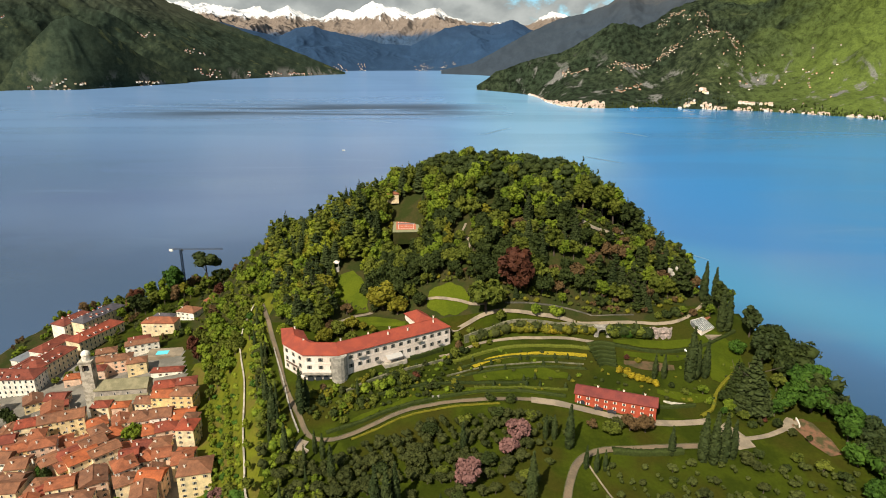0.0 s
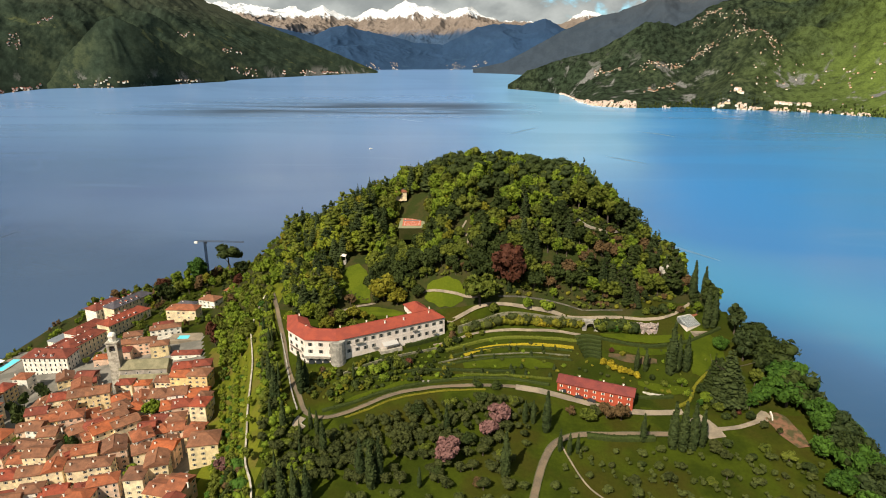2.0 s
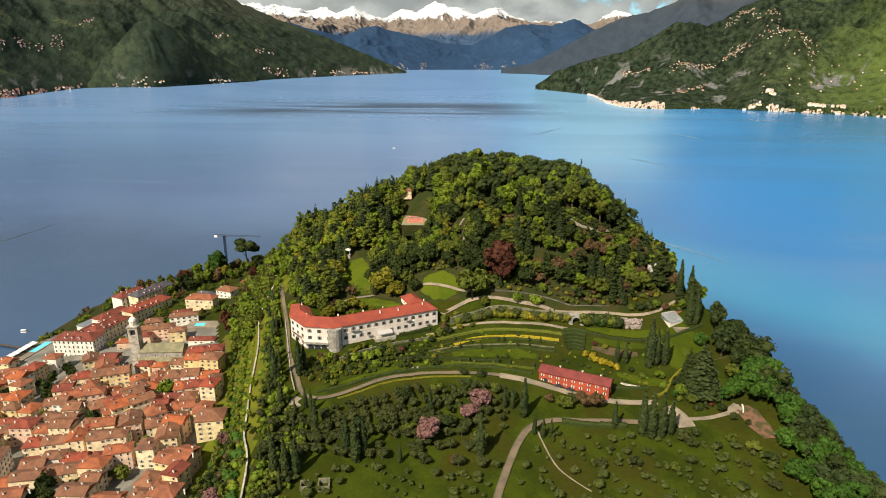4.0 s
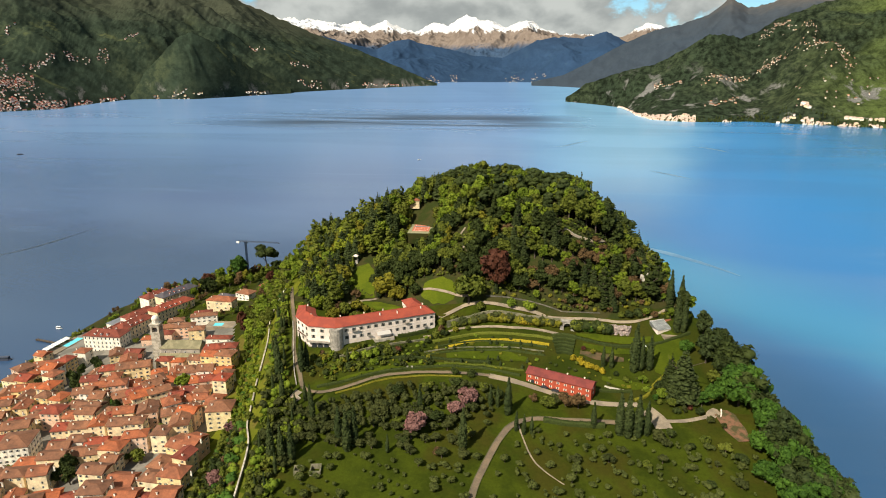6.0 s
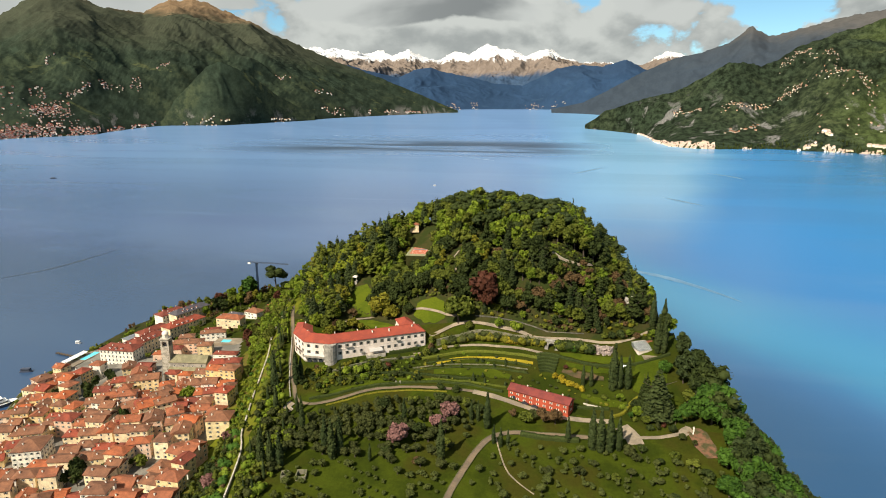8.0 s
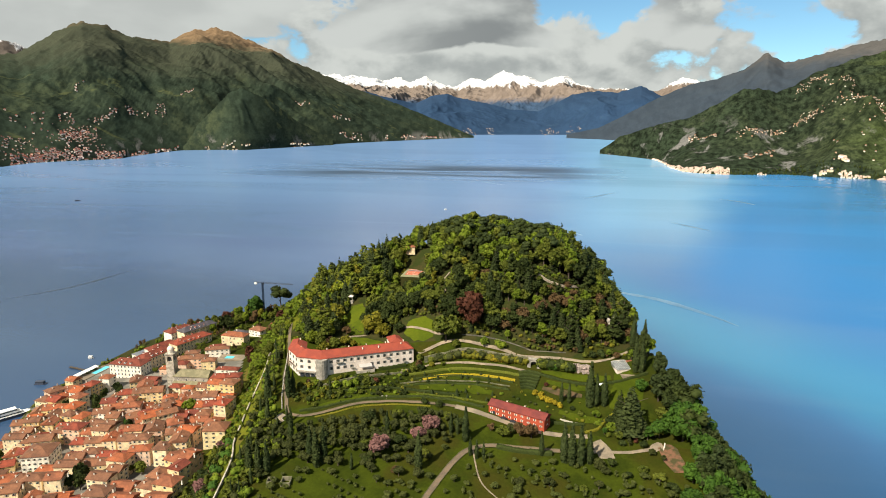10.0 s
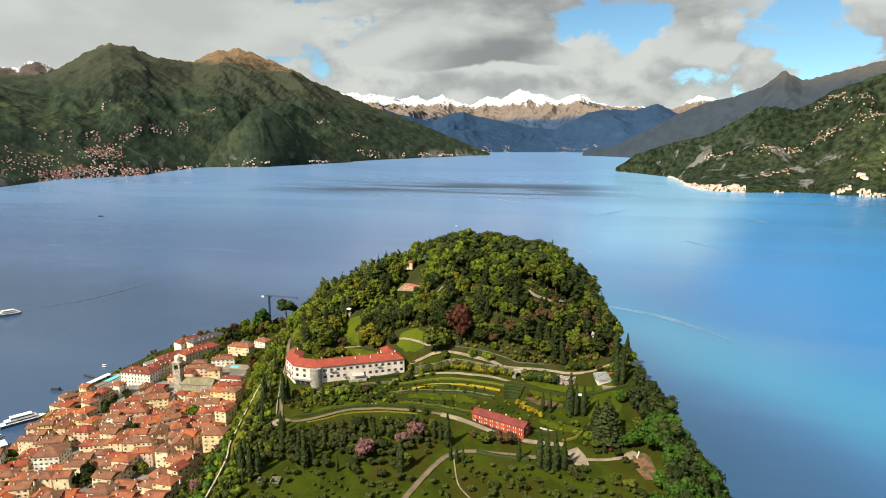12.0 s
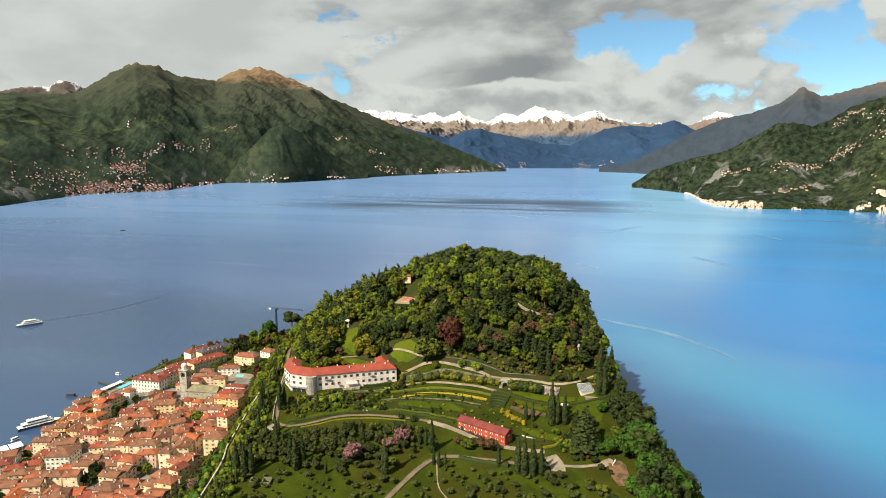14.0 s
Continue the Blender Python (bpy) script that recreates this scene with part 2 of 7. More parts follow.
# ---- mesh helpers ----
class Shape:
    """Gathers faces of one part; each face keeps the number of its material."""

    def __init__(self):
        self.v, self.f, self.m = [], [], []

    def face(self, pts, mat=0):
        n = len(self.v)
        self.v += [tuple(p) for p in pts]
        self.f.append(tuple(range(n, n + len(pts))))
        self.m.append(mat)

    def box(self, x0, x1, y0, y1, z0, z1, mat=0, m=None):
        p = [Vector((x, y, z)) for z in (z0, z1) for x, y in ((x0, y0), (x1, y0), (x1, y1), (x0, y1))]
        if m:
            p = [m @ q for q in p]
        n = len(self.v)
        self.v += [tuple(q) for q in p]
        for f in ((0, 3, 2, 1), (4, 5, 6, 7), (0, 1, 5, 4), (1, 2, 6, 5), (2, 3, 7, 6), (3, 0, 4, 7)):
            self.f.append(tuple(n + i for i in f))
            self.m.append(mat)

    def prism(self, poly, z0, z1, mat=0, top_mat=None):
        n, k = len(self.v), len(poly)
        self.v += [(x, y, z0) for x, y in poly] + [(x, y, z1) for x, y in poly]
        for i in range(k):
            j = (i + 1) % k
            self.f.append((n + i, n + j, n + k + j, n + k + i))
            self.m.append(mat)
        self.f.append(tuple(n + k + i for i in range(k)))
        self.m.append(mat if top_mat is None else top_mat)
        self.f.append(tuple(n + i for i in reversed(range(k))))
        self.m.append(mat)

    def tube(self, a, b, ra, rb, sides=6, mat=0):
        a, b = Vector(a), Vector(b)
        q = (b - a).to_track_quat("Z", "Y")
        n = len(self.v)
        for c, r in ((a, ra), (b, rb)):
            for i in range(sides):
                t = 2 * math.pi * i / sides
                self.v.append(tuple(c + q @ Vector((r * math.cos(t), r * math.sin(t), 0))))
        for i in range(sides):
            j = (i + 1) % sides
            self.f.append((n + i, n + j, n + sides + j, n + sides + i))
            self.m.append(mat)
        self.f.append(tuple(n + sides + i for i in range(sides)))
        self.f.append(tuple(n + i for i in reversed(range(sides))))
        self.m += [mat, mat]

    def mesh(self, name, mats):
        me = bpy.data.meshes.new(name)
        me.from_pydata(self.v, [], self.f)
        for m in mats:
            me.materials.append(m)
        me.polygons.foreach_set("material_index", self.m)
        me.update()
        return me


def part(name, shape, mats, parent=None, label="", at=None):
    """Links a Shape or a ready mesh as one object under a thing or a part."""
    me = shape.mesh(name, mats if isinstance(mats, (list, tuple)) else [mats]) if isinstance(shape, Shape) else shape
    ob = new(name, me)
    ob.parent = parent
    if at is not None:
        ob.matrix_local = at
    return tagged(ob, label)


def empty(name, m, label, category, group="", kind=""):
    ob = new(name)
    ob.matrix_world = m
    ob.empty_display_size = 1.0
    return tagged(ob, label, category, group, kind)


# ground of the headland: stations along y
ST_Y = [20, 100, 180, 240, 300, 350, 400, 450, 500, 560, 630, 700, 760]
SHORE_L = [-262, -276, -290, -303, -336, -346, -346, -348, -336, -262, -182, -110, -40]
TOWN_E = [-62, -80, -100, -116, -136, -158, -182, -200, -212, -190, -145, -85, -25]
HILL_L = [-25, -45, -68, -84, -98, -106, -118, -132, -140, -128, -100, -50, -5]
HILL_R = [180, 184, 192, 197, 186, 170, 154, 143, 127, 100, 62, 20, 0]
SHORE_R = [262, 256, 252, 248, 230, 202, 190, 184, 174, 154, 122, 66, 20]
BASE_Y = [20, 100, 180, 218, 240, 262, 285, 300, 310, 321, 350, 450, 560, 640, 700, 760]
BASE_Z = [26, 36, 46.5, 52, 55.5, 58, 63, 66.5, 70, 76, 80, 82, 66, 36, 14, 2]


def smooth(u):
    u = min(1.0, max(0.0, u))
    return u * u * (3 - 2 * u)


def ground(x, y):
    """Height of the bare headland above the lake."""
    xl, te, hl, hr, xr = (float(np.interp(y, ST_Y, tab)) for tab in (SHORE_L, TOWN_E, HILL_L, HILL_R, SHORE_R))
    base = float(np.interp(y, BASE_Y, BASE_Z))
    dx, dy = x - 40, y - 450
    d2 = (dx / (155 if dx < 0 else 117)) ** 2 + (dy / (137 if dy < 0 else 175)) ** 2
    base += 60 * max(0.0, 1 - d2)
    base += 18 * math.exp(-((x - 106) / 42) ** 2 - ((y - 372) / 32) ** 2)
    base -= 31 * math.exp(-((x + 27) / 30) ** 2 - ((y - 405) / 42) ** 2)
    base += 6.5 * math.exp(-((x + 45) / 50) ** 2 - ((y - 274) / 24) ** 2)
    base -= 0.03 * max(0.0, x - 40) * smooth((300 - y) / 40)
    fade = smooth((760 - y) / 60)
    town = 2 + 22 * fade * max(0.0, (x - xl)) / max(20.0, te - xl)
    if x < xl:
        return max(-12.0, 2 - (xl - x) * 0.9)
    if x < te:
        return town
    if x < hl:
        return town + (base - town) * smooth((x - te) / (hl - te)) if base > town else town
    if x < hr:
        return base
    return max(-12.0, base + (-3 - base) * ((x - hr) / (xr - hr)) ** (0.9 - 0.3 * smooth((y - 280) / 50)))


def make_sheet(name, xs, ys, height, mats, pick, label):
    v = [(x, y, height(x, y)) for y in ys for x in xs]
    nx = len(xs)
    f = [(j * nx + i, j * nx + i + 1, (j + 1) * nx + i + 1, (j + 1) * nx + i) for j in range(len(ys) - 1) for i in range(nx - 1)]
    me = bpy.data.meshes.new(name)
    me.from_pydata(v, [], f)
    for m in mats:
        me.materials.append(m)
    me.polygons.foreach_set("material_index", [pick(*me.polygons[i].center) for i in range(len(f))])
    me.polygons.foreach_set("use_smooth", [True] * len(f))
    return tagged(new(name, me), label, name.replace("_", " "), kind="structure")


def edges(y):
    return [float(np.interp(y, ST_Y, tab)) for tab in (SHORE_L, TOWN_E, HILL_L, HILL_R, SHORE_R)]


def rough_ground(x, y):
    z = ground(x, y)
    if z > 3:
        z += 0.35 * noise.noise((x * 0.11, y * 0.11, 0)) + 0.12 * noise.noise((x * 0.4, y * 0.4, 3))
    return z


def ground_kind(x, y, z):
    xl, te, hl, hr, xr = edges(y)
    if z < 1.6:
        return 3
    if x < te - 4:
        return 2 if y < 392 and xl + 5 < x < te - 9 else (4 if x > te - 9 or (y > 392 and x > -258) else 1)
    road = float(np.interp(x, [-60, -40, -20, 0, 30, 60, 100, 130, 200], [238, 241, 253, 259, 265, 263, 253, 255, 256]))
    if -50 < x < hr - 6 and road < y < 312 or (x > 125 and y < 335 and y > 300 and x < hr):
        return 4
    if te - 4 <= x < hl and y < 370:
        return 5
    if x > hr + 6 or y > 322 or x < hl:
        return 1
    return 0


make_sheet("ground", [-400 + 3 * i for i in range(234)], [-300 + 8 * i for i in range(48)] + [84 + 3 * i for i in range(234)], rough_ground,
           [GRASS, FLOOR, PAVE, ROCK, GARDEN, BANK], ground_kind, "green headland with meadow, woodland floor and paved town ground")

# ---- lake and far shores: beyond 3.3 km all is drawn in, in step with its distance ----
HUB = (85.0, -60.0, 232.0)


def far(az, r, z):
    """The place of a point at a bearing (degrees, east of north), a distance and a height as seen from the headland."""
    q = max(0.0, r - 3300)
    s = r if q == 0 else 3300 + 1600 * q / (q + 1600)
    a = radians(az)
    return (HUB[0] + s * math.sin(a), HUB[1] + s * math.cos(a), HUB[2] + (z - HUB[2]) * s / r)


def water_material():
    m = bpy.data.materials.new("lake_water")
    m.use_nodes = True
    g = Graph(m.node_tree)
    pos = g.t.nodes.new("ShaderNodeNewGeometry").outputs["Position"]
    lanes = g.noise(g.stretch(pos, 0.0009, 0.0032, 0.0, 0.25), 1.0, 4.0, 0.5, 0.6)
    streak = g.noise(g.stretch(pos, 0.0022, 0.011, 0.0, -0.2), 1.0, 3.0, 0.5, 1.2)
    calm = g.span(lanes, 0.42, 0.60)
    up = g.node("ShaderNodeCombineXYZ", (2, 1.0)).outputs[0]
    waves = g.noise(g.stretch(pos, 1.0, 1.3, 1.0, 0.4), 0.16, 5.0, 0.65)
    bump = g.node("ShaderNodeBump", Strength=0.16, Distance=0.8, Height=waves, Normal=up)
    xy = g.node("ShaderNodeSeparateXYZ", (0, pos))
    # bluer toward the east: the clear sky's reflection is put into the colour
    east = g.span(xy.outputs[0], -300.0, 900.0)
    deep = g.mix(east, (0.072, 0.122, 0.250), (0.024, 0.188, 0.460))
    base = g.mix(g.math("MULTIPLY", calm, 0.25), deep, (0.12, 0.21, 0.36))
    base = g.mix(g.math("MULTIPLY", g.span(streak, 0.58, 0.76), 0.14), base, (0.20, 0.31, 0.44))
    # paler with distance: grazing sky sheen put into the base colour
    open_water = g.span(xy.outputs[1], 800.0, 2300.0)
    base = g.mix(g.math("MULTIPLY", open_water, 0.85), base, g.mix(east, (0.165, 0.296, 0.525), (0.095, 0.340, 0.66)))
    # bright-cloud reflection toward the eastern village, then blue-sky reflection beyond it, painted in
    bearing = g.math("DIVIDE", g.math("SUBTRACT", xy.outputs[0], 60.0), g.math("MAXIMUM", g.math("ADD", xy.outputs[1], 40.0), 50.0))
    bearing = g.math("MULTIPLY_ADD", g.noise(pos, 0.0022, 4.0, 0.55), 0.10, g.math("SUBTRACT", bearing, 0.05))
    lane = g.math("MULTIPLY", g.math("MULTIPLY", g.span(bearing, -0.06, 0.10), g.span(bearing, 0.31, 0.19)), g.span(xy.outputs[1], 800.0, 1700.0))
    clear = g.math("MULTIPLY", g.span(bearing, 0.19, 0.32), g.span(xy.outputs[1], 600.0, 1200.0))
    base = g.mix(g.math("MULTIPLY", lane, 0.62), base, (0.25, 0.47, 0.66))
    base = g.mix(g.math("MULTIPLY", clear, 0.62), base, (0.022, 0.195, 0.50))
    # the eastern mountain's dark reflection, painted into the far water
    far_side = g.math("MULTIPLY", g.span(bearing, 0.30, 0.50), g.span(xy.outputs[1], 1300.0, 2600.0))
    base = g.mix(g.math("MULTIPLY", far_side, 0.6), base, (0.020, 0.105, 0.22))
    # band of cloud shadow on the far water, put into colour and roughness
    cloud_shadow = g.math("MULTIPLY", g.math("MULTIPLY", g.span(xy.outputs[1], 2300.0, 2800.0), g.span(xy.outputs[1], 3700.0, 3200.0)),
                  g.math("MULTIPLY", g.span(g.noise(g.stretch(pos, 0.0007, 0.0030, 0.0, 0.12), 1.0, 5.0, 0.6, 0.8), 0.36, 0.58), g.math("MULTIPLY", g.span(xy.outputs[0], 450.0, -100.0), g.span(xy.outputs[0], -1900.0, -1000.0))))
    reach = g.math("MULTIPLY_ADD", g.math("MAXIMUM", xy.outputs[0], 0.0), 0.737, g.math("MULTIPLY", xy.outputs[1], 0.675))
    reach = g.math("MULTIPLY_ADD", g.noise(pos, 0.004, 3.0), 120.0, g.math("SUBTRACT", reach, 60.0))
    # cloud shade over the near water, painted as a darker base
    near_shade = g.span(reach, 640.0, 400.0)
    # turquoise rim where sunlit water begins, painted as well
    sunlit_rim = g.math("MULTIPLY", g.math("MULTIPLY", g.span(reach, 480.0, 590.0), g.span(reach, 800.0, 620.0)), g.span(xy.outputs[0], 60.0, 240.0))
    base = g.mix(g.math("MULTIPLY", sunlit_rim, 0.42), base, (0.05, 0.27, 0.38))
    base = g.mix(g.math("MULTIPLY", near_shade, 0.72), base, (0.014, 0.045, 0.095))
    base = g.mix(cloud_shadow, base, (0.036, 0.066, 0.115))
    b = g.node("ShaderNodeBsdfPrincipled", Base_Color=base, Roughness=g.math("MULTIPLY_ADD", cloud_shadow, 0.22, g.math("MULTIPLY_ADD", calm, -0.05, 0.25)), IOR=1.38, Normal=bump.outputs[0])
    out = g.t.nodes.new("ShaderNodeOutputMaterial")
    g.t.links.new(b.outputs[0], out.inputs[0])
    return m


def build_lake():
    rings = [0, 60, 120, 200, 300, 420, 560, 720, 900, 1100, 1350, 1650, 2000, 2400, 2800, 3300, 3600, 3900, 4300, 4800, 5400, 6200, 7200, 8600, 10500, 13000, 17000, 23000, 32000, 60000]
    steps = 144
    v = [far(0, 0.01, 0)]
    for r in rings[1:]:
        v += [far(i * 360 / steps, r, 0) for i in range(steps)]
    f = [(0, 1 + (i + 1) % steps, 1 + i) for i in range(steps)]
    for k in range(len(rings) - 2):
        a, b = 1 + k * steps, 1 + (k + 1) * steps
        f += [(a + i, a + (i + 1) % steps, b + (i + 1) % steps, b + i) for i in range(steps)]
    f = [tuple(reversed(q)) for q in f]
    me = bpy.data.meshes.new("water")
    me.from_pydata(v, [], f)
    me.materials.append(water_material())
    me.polygons.foreach_set("use_smooth", [True] * len(f))
    tagged(new("water", me), "calm blue lake with wind lanes, sheen and shade painted in", "lake", kind="structure")


build_lake()


def slope_material(name, forest, meadow, rock, snow=None, tree_line=1e9, snow_line=1e9, jitter=300.0, clearing=0.60, high=None, high_from=700.0, crag=None, crag_most=0.0, fresh=None, sunlit_from=0.4, relief=0.5, grain=1.0, mottle=1.0):
    """Mountain side in true kilometres: woods, clearings, crags, high pasture, bare rock and snow by height; sun and
    haze are in the colours.
    """
    def colour(g, pos):
        at = g.node("ShaderNodeAttribute")
        at.attribute_name = "place"
        km = at.outputs["Vector"]
        xyz = g.node("ShaderNodeSeparateXYZ", (0, km))
        broad = g.noise(km, 0.9, 5.0, 0.6, 0.5)
        h = g.math("MULTIPLY", xyz.outputs[2], 1000.0)
        height = g.math("ADD", h, g.math("MULTIPLY_ADD", g.noise(km, 2.4, 7.0, 0.62, 0.3), 2.0 * jitter, -jitter))
        clump = g.noise(pos, 0.021 * grain, 6.0, 0.72)
        tuft = g.noise(pos, 0.085 * grain, 3.0, 0.7)
        out = g.mix(g.span(clump, 0.36, 0.64), tuple(c * (1 - 0.5 * mottle) for c in forest), tuple(c * (1 + 0.5 * mottle) for c in forest))
        out = g.mix(g.math("MULTIPLY", g.span(broad, 0.46, 0.66), 0.45), out, g.mix(g.span(clump, 0.4, 0.62), forest, meadow))
        # brighter green past a bearing: sunlight on that part, put into the colour
        if fresh:
            lush = g.math("ADD", g.math("DIVIDE", xyz.outputs[0], g.math("MAXIMUM", xyz.outputs[1], 0.1)), g.math("MULTIPLY_ADD", broad, 0.5, -0.25))
            out = g.mix(g.math("MULTIPLY", g.span(lush, sunlit_from - 0.12, sunlit_from + 0.14), g.span(clump, 0.28, 0.56, 0.35, 1.0)), out, fresh)
        field = g.math("MULTIPLY", g.span(g.noise(km, 3.2, 5.0, 0.6, 0.4), clearing, clearing + 0.05), g.span(height, 1000.0, 500.0))
        out = g.mix(g.math("MULTIPLY", field, 0.8), out, meadow)
        # paler with height: pasture, with haze carried in the same tone
        if high:
            out = g.mix(g.math("MULTIPLY", g.span(height, high_from, high_from + 550.0), 0.85), out, g.mix(clump, tuple(c * 0.75 for c in high), tuple(c * 1.25 for c in high)))
        if crag_most:
            low = g.span(h, crag_most, crag_most * 0.35)
            steep = g.noise(g.stretch(pos, 1, 1, 0.6), 0.0075, 7.0, 0.68, 0.4)
            out = g.mix(g.math("MULTIPLY", low, g.span(steep, 0.555, 0.62)), out, g.mix(tuft, tuple(c * 0.55 for c in crag), tuple(c * 1.35 for c in crag)))
        if tree_line < 1e8:
            out = g.mix(g.span(height, tree_line - 160, tree_line + 160), out, g.mix(g.noise(km, 6.0, 6.0, 0.7, 0.4), tuple(c * 0.6 for c in rock), tuple(c * 1.4 for c in rock)))
        if snow:
            gully = g.math("MULTIPLY_ADD", g.noise(g.stretch(pos, 1, 1, 0.5), 0.016, 7.0, 0.72, 0.3), 1000.0, -500.0)
            out = g.mix(g.span(g.math("ADD", height, gully), snow_line - 70, snow_line + 70), out, snow)
        return g.mix(1.0, out, g.mix(tuft, (1 - 0.4 * mottle,) * 3, (1 + 0.4 * mottle,) * 3), "MULTIPLY")
    m = material(name, colour, 0.95, spec=0.04)
    g = Graph(m.node_tree, True)
    lean = g.node("ShaderNodeAttribute")
    lean.attribute_name = "slope"
    where = g.t.nodes.new("ShaderNodeNewGeometry").outputs["Position"]
    bump = g.node("ShaderNodeBump", Strength=relief, Distance=9.0, Height=g.noise(where, 0.03 * grain, 5.0, 0.6), Normal=lean.outputs["Vector"])
    shader = [n for n in g.t.nodes if n.type == "BSDF_PRINCIPLED"][0]
    g.put(shader.inputs["Normal"], bump.outputs[0])
    return m


SIDES = {}


def side_place(name, az, u):
    """A place on a mountain side already built, and the scale of things there."""
    az0, az1, rows, grid, columns = SIDES[name]
    i = (az - az0) / (az1 - az0) * (len(grid) - 1)
    j = u * (rows - 1)
    i0, j0 = int(min(max(i, 0), len(grid) - 2)), int(min(max(j, 0), rows - 2))
    fi, fj = i - i0, j - j0
    p = (grid[i0, j0] * (1 - fi) + grid[i0 + 1, j0] * fi) * (1 - fj) + (grid[i0, j0 + 1] * (1 - fi) + grid[i0 + 1, j0 + 1] * fi) * fj
    A = [c[0] for c in columns]
    shore, crest = (float(np.interp(az, A, [c[k] for c in columns])) for k in (1, 2))
    return p, math.hypot(p[0] - HUB[0], p[1] - HUB[1]) / (shore + (crest - shore) * u)


def massif(name, label, columns, mat, rise=1.0, rugged=0.12, rows=64, per=0.14, seed=0.0, ribs=1.0, back=1.25, blend=2.5, jagged=0.022, carve=0.7, small=0.3):
    """A mountain side from shore to crest, ribbed by spurs and gullies that run down it. columns: bearing, shore distance, crest distance, crest height."""
    az0, az1 = columns[0][0], columns[-1][0]
    n = max(20, int((az1 - az0) / per))
    A = [c[0] for c in columns]
    full = rows + 6
    true, hs = np.zeros((n + 1, full, 3)), []
    v, f = [], []
    bearings = np.linspace(az0, az1, n + 1)
    shores, crests, tops = (np.interp(bearings, A, [c[k] for c in columns]) for k in (1, 2, 3))
    pad = max(1, int(blend / per))
    box = np.ones(2 * pad + 1) / (2 * pad + 1)
    soft, crests = (np.convolve(np.pad(c, pad, mode="edge"), box, mode="valid") for c in (shores, crests))
    for i in range(n + 1):
        az, shore, crest, top, mean = (float(c[i]) for c in (bearings, shores, crests, tops, soft))
        jag = noise.fractal((az * 1.3, seed, 0), 0.7, 2.1, 6)
        sa, ca = math.sin(radians(az)), math.cos(radians(az))
        for j in range(full):
            u = j / (rows - 1)
            r = shore + (crest - shore) * u if u <= 1 else crest * (1 + (back - 1) * (u - 1) * 6)
            if u <= 1:
                mild = r + (mean - shore) * (1 - u)
                km = Vector((mild * sa, mild * ca, 0)) * 0.001
                across = radians(az) * 0.5 * (shore + crest) * 0.001
                bend = 0.55 * noise.fractal(km * 0.45 + Vector((0, 0, seed)), 0.8, 2.0, 3)
                rib = noise.ridged_multi_fractal(Vector(((across + bend) * 0.62 * ribs, mild * 0.00020 * ribs, seed)), 0.85, 2.1, 5, 1.0, 2.0) - 1.0
                fine = noise.fractal(km * 2.6 + Vector((0, 0, seed)), 0.8, 2.1, 4)
                env = math.sin(math.pi * min(1.0, u * 0.95 + 0.015)) ** 0.8
                folds = top * rugged * env * (rib + small * fine)
                z = top * (u ** rise)
                z = max(z, 4 * u + 2) if j else -6
                true[i, j] = (mild * sa, mild * ca, z + folds)
                z = max(z + carve * folds, 5 * u + 1) if j else -6
                z += top * jagged * u ** 6 * jag
            else:
                z = top * (1 + jagged * jag) * max(0.0, 1 - (u - 1) * 3)
                true[i, j] = (r * sa, r * ca, z)
            v.append(far(az, max(500, r), z))
            hs.append((true[i, j, 0] * 0.001, true[i, j, 1] * 0.001, z * 0.001))
    for i in range(n):
        for j in range(full - 1):
            a = i * full + j
            f.append((a, a + full, a + full + 1, a + 1))
    lean = np.cross(np.gradient(true, axis=0), np.gradient(true, axis=1))
    lean /= np.linalg.norm(lean, axis=2, keepdims=True) + 1e-9
    SIDES[name] = (az0, az1, rows, np.array(v).reshape(n + 1, full, 3), columns)
    me = bpy.data.meshes.new(name)
    me.from_pydata(v, [], f)
    me.materials.append(mat)
    me.attributes.new("place", "FLOAT_VECTOR", "POINT").data.foreach_set("vector", np.array(hs, np.float32).reshape(-1))
    me.attributes.new("slope", "FLOAT_VECTOR", "POINT").data.foreach_set("vector", lean.reshape(-1))
    me.polygons.foreach_set("use_smooth", [True] * len(f))
    me.update()
    return tagged(new(name, me), label, "mountain", kind="structure")


# cloud shade on the western side is put into these dark colours
WOODS_SHADED = slope_material("shaded_woods", (0.024, 0.036, 0.024), (0.070, 0.080, 0.036), (0.20, 0.135, 0.080), (0.7, 0.7, 0.7), 1560, 2080, jitter=260.0, clearing=0.61, high=(0.052, 0.057, 0.038), high_from=620.0, crag=(0.12, 0.12, 0.11), crag_most=170.0, relief=0.08, mottle=0.6)
# the fresh tone paints the sunlit part of the eastern slope
WOODS_EAST = slope_material("eastern_woods", (0.019, 0.028, 0.016), (0.072, 0.086, 0.038), (0.19, 0.18, 0.16), clearing=0.65, crag=(0.155, 0.152, 0.145), crag_most=330.0, fresh=(0.088, 0.120, 0.026), sunlit_from=0.53, relief=0.5, grain=1.5, mottle=1.35)
# distance haze, and shade on the Alps' foot, put into these four colours
WOODS_HAZED = slope_material("hazed_distant_woods", (0.028, 0.060, 0.122), (0.036, 0.072, 0.130), (0.034, 0.062, 0.115), high=(0.031, 0.060, 0.116), clearing=0.62, relief=0.0, grain=0.5, mottle=0.18)
ALPS = slope_material("hazed_snowy_alps", (0.042, 0.074, 0.130), (0.046, 0.076, 0.128), (0.205, 0.165, 0.138), (0.80, 0.81, 0.83), 1150, 1830, jitter=240.0, clearing=0.7, relief=0.06, grain=0.5, mottle=0.3)
